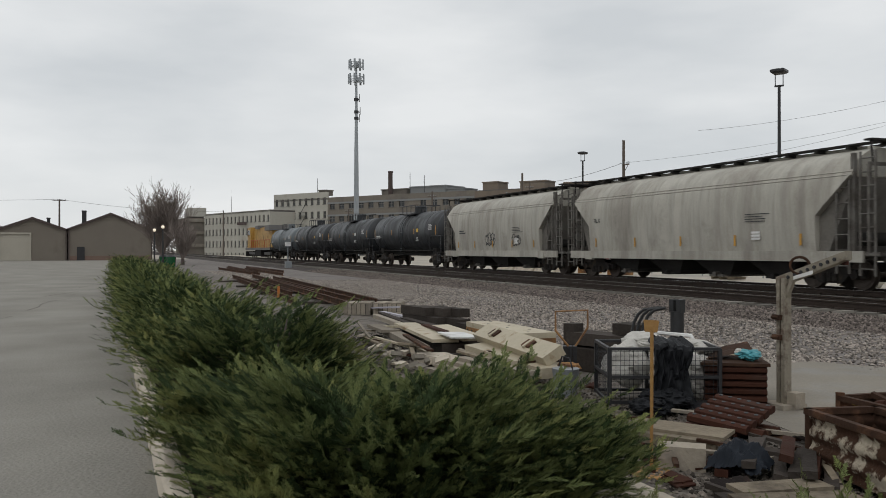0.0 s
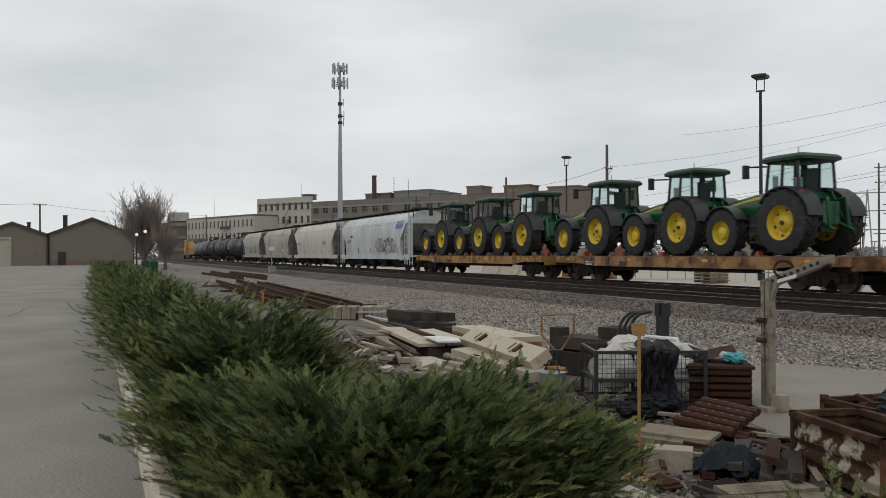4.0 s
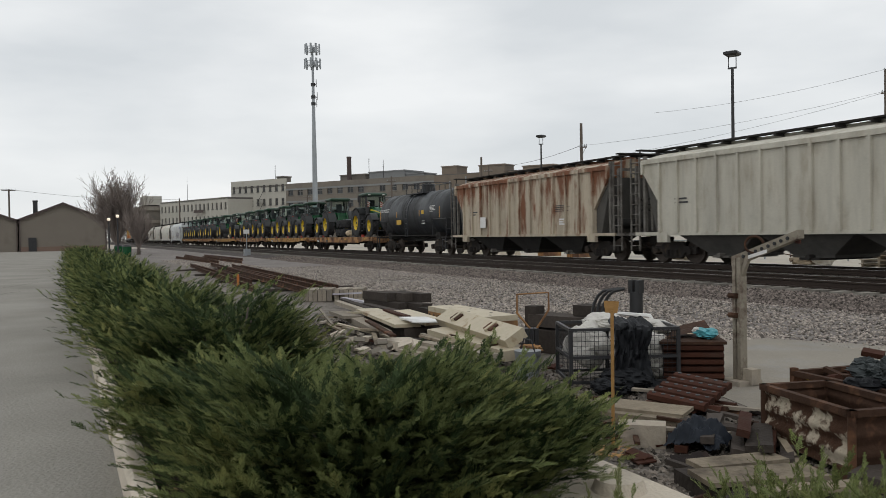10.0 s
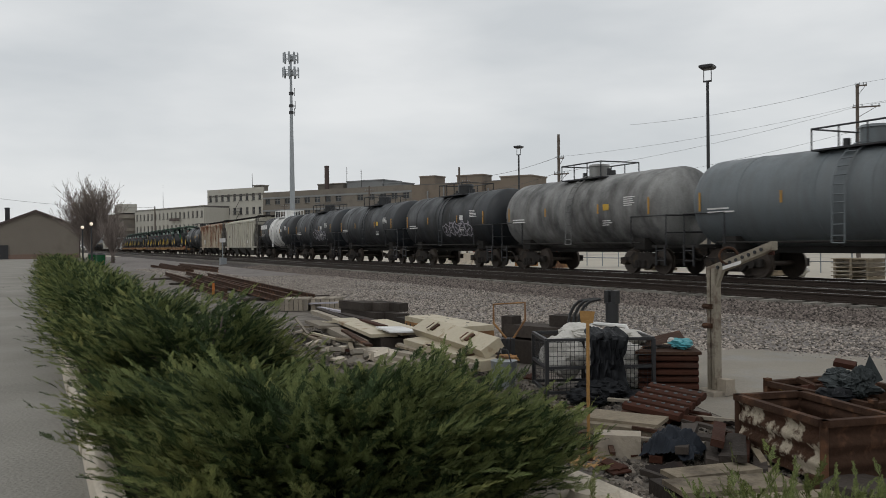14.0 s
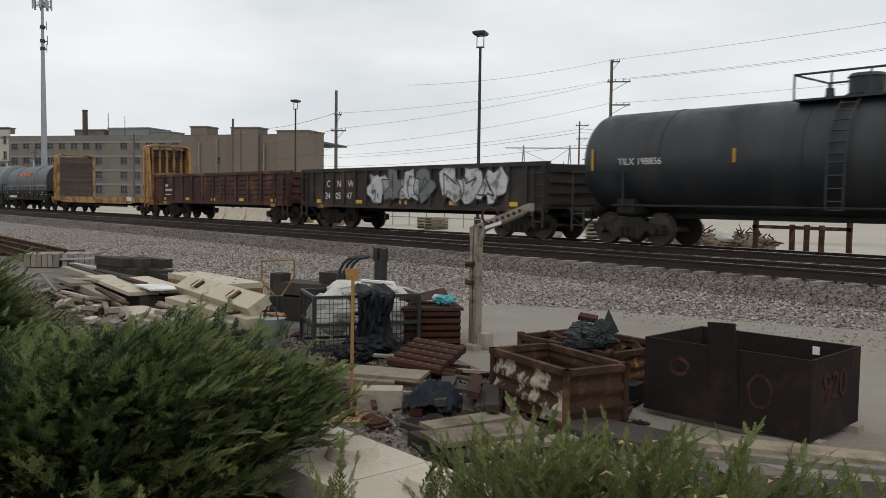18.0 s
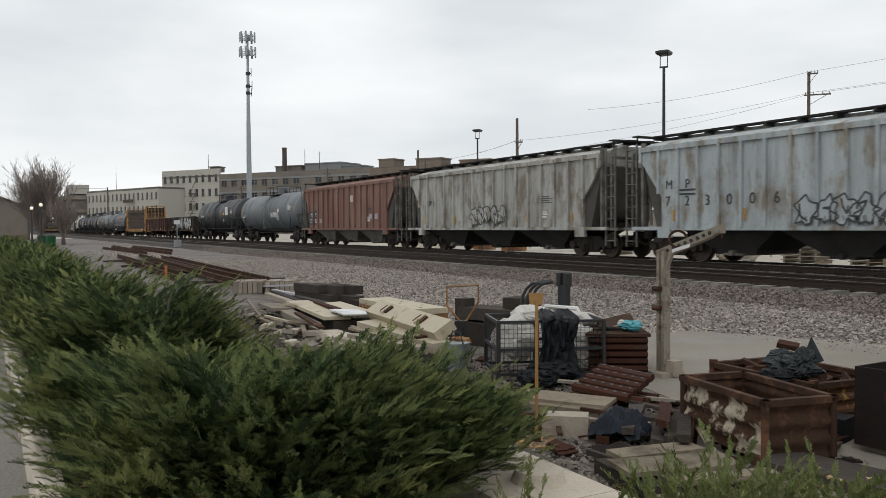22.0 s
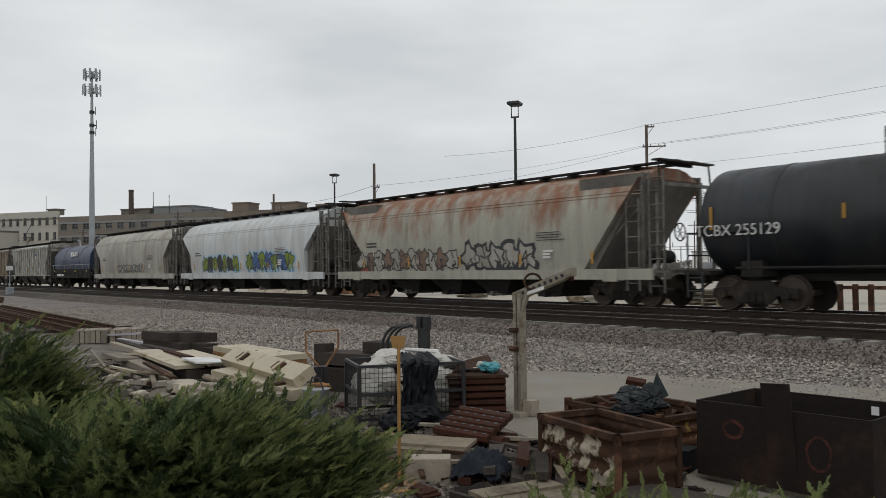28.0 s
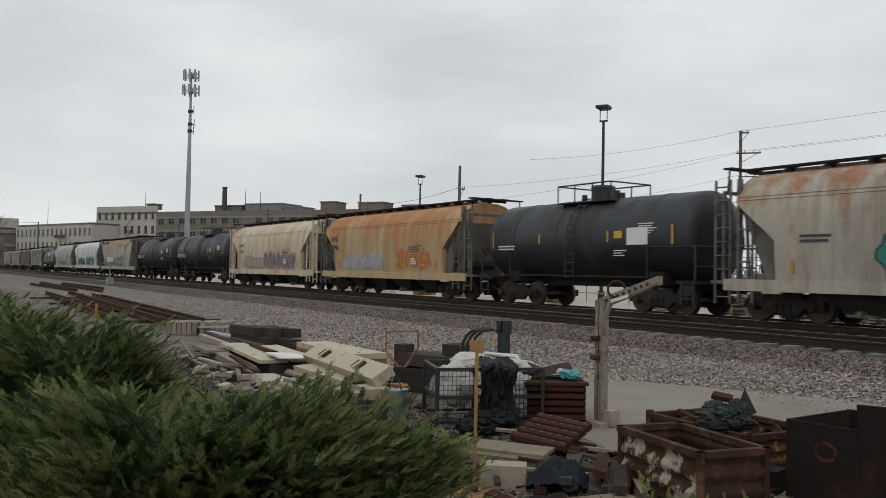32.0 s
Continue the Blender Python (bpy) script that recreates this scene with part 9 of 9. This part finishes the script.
for i in range(n):
    row = []
    for j in range(n):
        u, v = i / (n - 1) - 0.5, j / (n - 1) - 0.5
        r = math.hypot(u, v) * 2
        z = 0.12 * (1 - min(1, r) ** 1.6) + 0.06 * noise.noise((u * 5, v * 5, 2)) + 0.028 * abs(noise.noise((u * 12, v * 5, 5))) + 0.02 * abs(noise.noise((u * 30, v * 12, 9))) - 0.09 * max(0, r - 0.75)
        row.append(bm.verts.new((u * 0.40 * (1 + 0.2 * noise.noise((v * 4, 1, 0))), v * 0.38 * (1 + 0.2 * noise.noise((u * 4, 7, 0))), max(-0.11, z))))
    gv.append(row)
for i in range(n - 1):
    for j in range(n - 1):
        f = bm.faces.new((gv[i][j], gv[i + 1][j], gv[i + 1][j + 1], gv[i][j + 1]))
        f.smooth = True
part("sheet", bm, "tarp_blue", tb, at=pose(0, 0, 0, 0, 0, 30))
stones("yard_stones", "yard_stone", "loose dark and pale stones scattered in the yard", lambda rg: (-3.4 - 12 * rg.random() ** 1.4, 2.95 + 2.2 * rg.random(), 0.01), 12000, 0.019, 15)
rp = thing("rubble_heap", "heap of broken pale concrete rubble", "rubble", pose(-10.9, 3.75, 0))
for k in range(26):
    bm = B()
    box(bm, (0, 0, 0), (rr.uniform(0.06, 0.2), rr.uniform(0.05, 0.14), rr.uniform(0.03, 0.07)))
    part("lump", bm, "concrete" if k % 3 else "kerb_concrete", rp, bevel=0.015, at=pose(rr.uniform(-1.3, 1.0), rr.uniform(-0.35, 0.35), 0.05 + rr.uniform(0, 0.12), rr.uniform(-25, 25), rr.uniform(-25, 25), rr.uniform(0, 180)))

# ---- things on the pale ground behind the train ----
br2 = random.Random(77)
for x, y, s, h, lab in ((-50, 31, (1.5, 1.0), 0.7, 0), (-45.5, 30.5, (1.5, 1.0), 0.7, 0)):
    sk = thing("steel_skip", "low orange steel skip on the ground beyond the tracks", "skip", pose(x, y, -0.1, 0, 0, 6))
    bm = B()
    loft(bm, [[(sx * a, sy * b, z) for sx, sy in ((-1, -1), (1, -1), (1, 1), (-1, 1))] for a, b, z in ((s[0] / 2 * 0.85, s[1] / 2, 0.05), (s[0] / 2, s[1] / 2, h))])
    part("tub", bm, "flat_rust", sk, bevel=0.03)
    for q in range(6):
        bm = B()
        box(bm, (-s[0] * 0.4 + q * s[0] * 0.16, -s[1] / 2 - 0.03, h / 2), (0.08, 0.08, h * 0.9))
        part("stiffener", bm, "flat_rust", sk)
for x, y, n in ((-22.5, 29.5, 5), (-19.8, 30.0, 4), (-36, 31, 4)):
    pal = thing("pallet_stack", "stack of grey wooden pallets and boards beyond the tracks", "pallets", pose(x, y, 0, 0, 0, br2.uniform(-8, 8)))
    for k in range(n):
        for q in range(5):
            bm = B()
            box(bm, (0, -0.5 + q * 0.25, 0.13 + k * 0.17), (1.7, 0.14, 0.03))
            part("slat", bm, "grey_timber" if k % 2 else "old_timber", pal)
        for q in (-0.7, 0, 0.7):
            bm = B()
            box(bm, (q, 0, 0.055 + k * 0.17), (0.1, 1.1, 0.12))
            part("bearer", bm, "grey_timber" if k % 2 else "old_timber", pal)
for x, y in ((-17.6, 29.2), (-16.4, 29.8), (-27.5, 30.6), (-15.3, 29.0)):
    hp = thing("brush_heap", "heap of tangled wire and brush beyond the tracks", "heap", pose(x, y, 0))
    bm = B()
    for k in range(70):
        a = br2.uniform(0, math.tau)
        r = br2.uniform(0.1, 0.9)
        p = Vector((math.cos(a) * r, math.sin(a) * r * 0.6, br2.uniform(0.05, 0.65) * (1.1 - r * 0.7)))
        q = p + Vector((br2.uniform(-0.4, 0.4), br2.uniform(-0.3, 0.3), br2.uniform(-0.15, 0.25)))
        cyl(bm, p, q, 0.03, 0.02, 4)
    part("tangle", bm, "rusty", hp)
    lump("mound", hp, (0, 0, 0.15), (0.85, 0.5, 0.35), "old_timber", x, 0.4, 14, 20, 2.5)
for x, y in ((-17.0, 29.4), (-25.8, 29.8)):
    wh = thing("sack", "white bulk sack on the ground beyond the tracks", "sack", pose(x, y, 0.3))
    lump("bag", wh, (0, 0, 0), (0.6, 0.45, 0.35), "sack_white", x, 0.3, 14, 20, 2.4)
gr_ = thing("guard_rail", "low brown steel guard rail beyond the tracks", "guard rail", pose(-13.0, 27.6, 0))
for q in (-1.6, 1.6):
    bm = B()
    box(bm, (q, 0, 0.6), (0.14, 0.14, 1.2))
    part("post", bm, "rusty", gr_)
for q in (-0.3, 0.2, 0.7):
    bm = B()
    box(bm, (q, 0.02, 0.48), (0.16, 0.1, 0.95))
    part("picket", bm, "rusty", gr_)
for z in (1.15, 0.85):
    bm = B()
    box(bm, (0, -0.03, z), (3.4, 0.08, 0.12))
    part("rail", bm, "rusty", gr_)
fn = thing("rail_fence", "long low pipe fence along the yard beyond the tracks", "fence", pose(-45, 33.5, 0))
for k in range(26):
    bm = B()
    cyl(bm, (-20 + k * 1.7, 0, 0), (-20 + k * 1.7, 0, 1.0), 0.035, 0.035, 6)
    part("post", bm, "metal_galv", fn)
for z in (0.55, 0.98):
    bm = B()
    pipe(bm, [(-20, 0, z), (22.5, 0, z)], 0.03, 6)
    part("rail", bm, "metal_galv", fn)
for k in range(3):
    cb = thing("concrete_barrier", "pale concrete barrier block beyond the tracks", "barrier", pose(-60 + k * 3.3, 29.5, 0), group="barriers beyond the tracks")
    bm = B()
    loft(bm, [[(xx, -0.3, 0), (xx, -0.12, 0.35), (xx, -0.08, 0.85), (xx, 0.08, 0.85), (xx, 0.12, 0.35), (xx, 0.3, 0)] for xx in (-1.5, 1.5)])
    part("barrier", bm, "kerb_concrete", cb)

# small litter: bolts, tie plates and splinters round the stacks
lt = random.Random(31)
for k in range(70):
    near = k < 46
    x, y = (-3.3 - 2.9 * lt.random(), 3.2 + 2.4 * lt.random()) if near else (-8 - 7 * lt.random(), 3.6 + 2.6 * lt.random())
    tpl = thing("tie_plate" if k % 3 else "splinter", "small rusty steel tie plate lying loose" if k % 3 else "split dark wood splinter on the ground", "scrap metal" if k % 3 else "wood scrap", pose(x, y, 0.035 + 0.02 * lt.random(), lt.uniform(-14, 14), lt.uniform(-14, 14), lt.uniform(0, 180)), group="litter round the stacks")
    bm = B()
    if k % 3:
        loft(bm, [[(xx, -0.07, 0), (xx, -0.07, 0.012), (xx, -0.03, 0.012), (xx, -0.03, 0.024), (xx, 0.03, 0.024), (xx, 0.03, 0.012), (xx, 0.07, 0.012), (xx, 0.07, 0)] for xx in (-0.075, 0.075)])
    else:
        loft(bm, [[(xx, -w_, 0), (xx, w_, 0), (xx, w_, 0.03), (xx, -w_, 0.035)] for xx, w_ in ((-0.17, 0.025), (0.03, 0.03), (0.19, 0.01))])
    part("piece", bm, ("rusty", "dark_timber", "redlead", "grey_timber")[k % 4] if k % 3 == 0 else ("rusty", "redlead", "dark_steel")[k % 3], tpl)


# ---- junipers ----
def spray_template(rg, long_=0.26):
    """One feathery juniper spray along +x: a stem with side shoots, each carrying small scale-like blades."""
    v, f = [], []

    def blade(p, d, ln, w):
        d = d.normalized()
        side = d.cross(Vector((rg.uniform(-0.3, 0.3), rg.uniform(-0.3, 0.3), 1))).normalized() * w
        b = len(v)
        v.extend([p - side, p + side, p + d * ln * 0.55 + side * 0.9, p + d * ln])
        f.append((b, b + 1, b + 2, b + 3))

    n = 8
    for k in range(n):
        u = (k + 0.6) / n
        p = Vector((long_ * u, 0, 0.05 * long_ * math.sin(u * 3)))
        for s in (-1, 1):
            d = Vector((1.0, s * (0.75 - 0.3 * u), rg.uniform(-0.2, 0.45)))
            ln = long_ * (0.42 - 0.26 * u) * rg.uniform(0.7, 1.2)
            blade(p, d, ln, 0.0075)
            q = p + d.normalized() * ln * 0.45
            for e in (-1, 1):
                blade(q, d + Vector((0.1, e * 0.6, rg.uniform(-0.1, 0.6))), ln * 0.55, 0.0065)
    blade(Vector((0, 0, 0)), Vector((1, 0, 0.05)), long_ * 1.08, 0.006)
    return np.array([tuple(x) for x in v]), np.array(f)


SPRAYS = [spray_template(random.Random(100 + k)) for k in range(6)]


def sprays_mesh(name, places, material, tips=None):
    """places: (point, direction, size[, young]) for each spray; young sprays take the paler tip material."""
    vv, ff, off, slot = [], [], 0, []
    for k, (p, d, s, *young) in enumerate(places):
        tv, tf = SPRAYS[k % 6]
        d = d.normalized()
        side = d.cross(Vector((0.03, 0.02, 1))).normalized()
        up = side.cross(d)
        a = (k * 2.399) % math.tau * 0.22 - 0.7
        s2 = side * math.cos(a) + up * math.sin(a)
        u2 = up * math.cos(a) - side * math.sin(a)
        m = np.array([tuple(d), tuple(s2), tuple(u2)])
        vv.append(tv @ m * s + np.array(tuple(p)))
        ff.append(tf + off)
        slot.append(np.full(len(tf), 1 if tips and young and young[0] else 0))
        off += len(tv)
    vv, ff = np.concatenate(vv), np.concatenate(ff)
    me = bpy.data.meshes.new(name)
    me.from_pydata(vv.tolist(), [], ff.tolist())
    me.materials.append(M[material])
    if tips:
        me.materials.append(M[tips])
        me.polygons.foreach_set("material_index", np.concatenate(slot).astype(np.int32))
    return me


def juniper(x, y, rx, ry, h, branches, plumes, per, seed, label, material="needle", size=1.0, core=True, twigs=True, up=0.45, lo=4, hi=74):
    """A spreading juniper: arching branches, each with feathery plumes of overlapping sprays and dark gaps between."""
    rg = random.Random(seed)
    ju = thing("juniper", label, "shrub", pose(x, y, 0.04), group="juniper hedge")
    places, stems = [], B()
    for b in range(branches):
        az = b * 2.39996 + rg.uniform(-0.3, 0.3)
        e = rg.random()
        elev = radians(lo + (hi - lo) * e ** 0.9)
        bump = 0.87 + 0.30 * noise.noise((math.cos(az) * 1.7 + seed, math.sin(az) * 1.7, e * 2.2))
        tip = Vector((math.cos(az) * math.cos(elev) * rx, math.sin(az) * math.cos(elev) * ry, 0.04 + math.sin(elev) * h)) * rg.uniform(0.8, 1.06) * bump
        root = Vector((math.cos(az) * 0.10 * rx, math.sin(az) * 0.10 * ry, 0.02))
        mid = root.lerp(tip, 0.55) + Vector((0, 0, 0.12 * h))
        out = Vector((math.cos(az), math.sin(az), 0))
        side = Vector((-math.sin(az), math.cos(az), 0))
        if twigs and b % 2 == 0:
            pipe(stems, [root, root.lerp(mid, 0.55) + Vector((0, 0, 0.02)), mid, mid.lerp(tip, 0.6)], 0.009, 4)
        for q in range(plumes):
            u = 0.45 + 0.55 * (q + 0.6 * rg.random()) / plumes
            p0 = root * (1 - u) ** 2 + mid * 2 * u * (1 - u) + tip * u * u
            sgn = 1 if q % 2 else -1
            lift = up + rg.uniform(-0.35, 0.45)
            d0 = (out * (0.75 + 0.3 * u) + side * sgn * (1.05 - 0.5 * u) * rg.uniform(0.3, 1.2) + Vector((0, 0, lift))).normalized()
            ln = (0.30 + 0.24 * rg.random()) * size
            for r in range(per):
                w = r / max(1, per - 1)
                p = p0 + d0 * ln * w + Vector((0, 0, -0.10 * ln * w * w))
                fan = (1 - 0.6 * w) * (1 if r % 2 else -1)
                d = d0 + d0.cross(Vector((0, 0, 1))).normalized() * fan * rg.uniform(0.15, 0.5) + Vector((rg.uniform(-0.34, 0.34), rg.uniform(-0.34, 0.34), rg.uniform(-0.18, 0.45)))
                places.append((p, d, size * rg.uniform(0.42, 0.68) * (1 - 0.38 * w), w > 0.35 and u > 0.5 and rg.random() < 0.7))
    part("foliage", sprays_mesh("foliage", places, material, "needle_tip"), material, ju, "dense scaly green juniper sprays")
    if twigs:
        tagged(part("branchwork", stems, "bark", ju), kind="stuff")
    else:
        stems.free()
    # dark ball stops see-through; the bush's inner shade is put into its colour
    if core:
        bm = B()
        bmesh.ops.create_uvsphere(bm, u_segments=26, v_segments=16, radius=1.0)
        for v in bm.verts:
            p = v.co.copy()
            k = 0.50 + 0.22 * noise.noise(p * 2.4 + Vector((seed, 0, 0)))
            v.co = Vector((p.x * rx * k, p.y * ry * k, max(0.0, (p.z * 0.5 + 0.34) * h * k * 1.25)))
        part("inner_shade", bm, "core_shade", ju, "dark core shape standing in for the bush's inner shade")
    return ju


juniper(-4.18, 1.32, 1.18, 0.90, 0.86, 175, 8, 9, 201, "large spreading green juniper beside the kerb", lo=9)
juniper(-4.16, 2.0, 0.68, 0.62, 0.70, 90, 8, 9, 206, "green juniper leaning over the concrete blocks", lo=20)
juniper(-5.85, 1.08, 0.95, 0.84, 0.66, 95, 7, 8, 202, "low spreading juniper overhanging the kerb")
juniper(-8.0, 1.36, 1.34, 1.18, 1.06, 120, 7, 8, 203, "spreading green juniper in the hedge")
jr = random.Random(6)
xj = -10.3
k = 0
while xj > -68:
    far = -xj
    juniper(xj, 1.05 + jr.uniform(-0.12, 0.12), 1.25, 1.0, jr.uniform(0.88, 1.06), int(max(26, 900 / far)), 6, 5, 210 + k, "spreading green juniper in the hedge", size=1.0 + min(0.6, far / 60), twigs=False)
    xj -= 1.9 if far < 30 else 2.4
    k += 1
# paler young growth on the side towards the yard
for q, (cx, cy, rx, h, n) in enumerate(((-2.2, 0.72, 0.46, 0.68, 34), (-2.08, 1.5, 0.12, 0.56, 6), (-1.84, 2.08, 0.34, 0.80, 40), (-1.55, 2.24, 0.42, 0.80, 44), (-1.22, 2.36, 0.44, 0.82, 40), (-0.78, 2.42, 0.46, 0.80, 36), (-0.3, 2.5, 0.46, 0.78, 30))):
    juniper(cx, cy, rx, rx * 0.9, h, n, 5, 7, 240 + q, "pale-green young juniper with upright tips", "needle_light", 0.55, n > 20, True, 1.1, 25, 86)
# upright wispy shoots rising from the pale junipers
wr = random.Random(12)
pl = []
for (cx, cy, n) in ((-2.0, 2.0, 16), (-1.62, 2.2, 18), (-1.2, 2.36, 16), (-0.78, 2.42, 12), (-2.2, 0.72, 12), (-2.08, 1.5, 4)):
    for q in range(n):
        p = Vector((cx + wr.uniform(-0.25, 0.25) * (0.3 if cy == 1.5 else 1), cy + wr.uniform(-0.2, 0.2) * (0.3 if cy == 1.5 else 1), wr.uniform(0.42, 0.72)))
        d = Vector((wr.uniform(-0.5, 0.6), wr.uniform(-0.4, 0.4), 1.3))
        for s in range(3):
            pl.append((p + d.normalized() * 0.07 * s, d + Vector((wr.uniform(-0.3, 0.3), wr.uniform(-0.3, 0.3), 0)), 0.42 - 0.08 * s))
tagged(new("juniper_shoots", sprays_mesh("juniper_shoots", pl, "needle_light")), "upright pale juniper shoots above the bushes", "shoots", kind="stuff")
# dry leaves caught in the bushes and mulch
verts, faces = [], []
for q in range(640):
    if q < 260:
        x, y, z = -1.5 + wr.uniform(-0.4, 0.5), 2.42 + wr.uniform(-0.25, 0.25), 0.66 + wr.uniform(-0.14, 0.1)
    else:
        x, y, z = -1 - 5 * wr.random(), 0.5 + 1.8 * wr.random(), 0.075
    a, s = wr.random() * math.tau, wr.uniform(0.010, 0.024)
    b = len(verts)
    for dx, dy, dz in ((-1, 0, 0), (0, 0.6, 0.3), (1.2, 0, 0), (0, -0.6, 0.35)):
        verts.append((x + (dx * math.cos(a) - dy * math.sin(a)) * s, y + (dx * math.sin(a) + dy * math.cos(a)) * s, z + dz * s * 1.6))
    faces.append((b, b + 1, b + 2, b + 3))
me = bpy.data.meshes.new("dry_leaves")
me.from_pydata(verts, [], faces)
me.materials.append(M["dry_leaf"])
tagged(new("dry_leaves", me), "dry tan leaves caught in the bushes and mulch", "leaves", kind="stuff")


# ---- what moves: the whole train rolls along the far track ----
SPEED = [(0, 17.668), (4, 17.761), (8, 17.911), (13, 18.032), (18, 18.097), (22, 18.125), (27, 18.088), (32, 18.097)]


def motions():
    way, rows = 0.0, [(0, 0.0)]
    for (t0, v0), (t1, v1) in zip(SPEED, SPEED[1:]):
        way += (v0 + v1) / 2 * (t1 - t0)
        rows.append((t1, way))
    for ob, x, y, z, yaw in TRAIN:
        walk(ob, [(t, pose(x - s, y, z, 0, 0, yaw)) for t, s in rows])


motions()
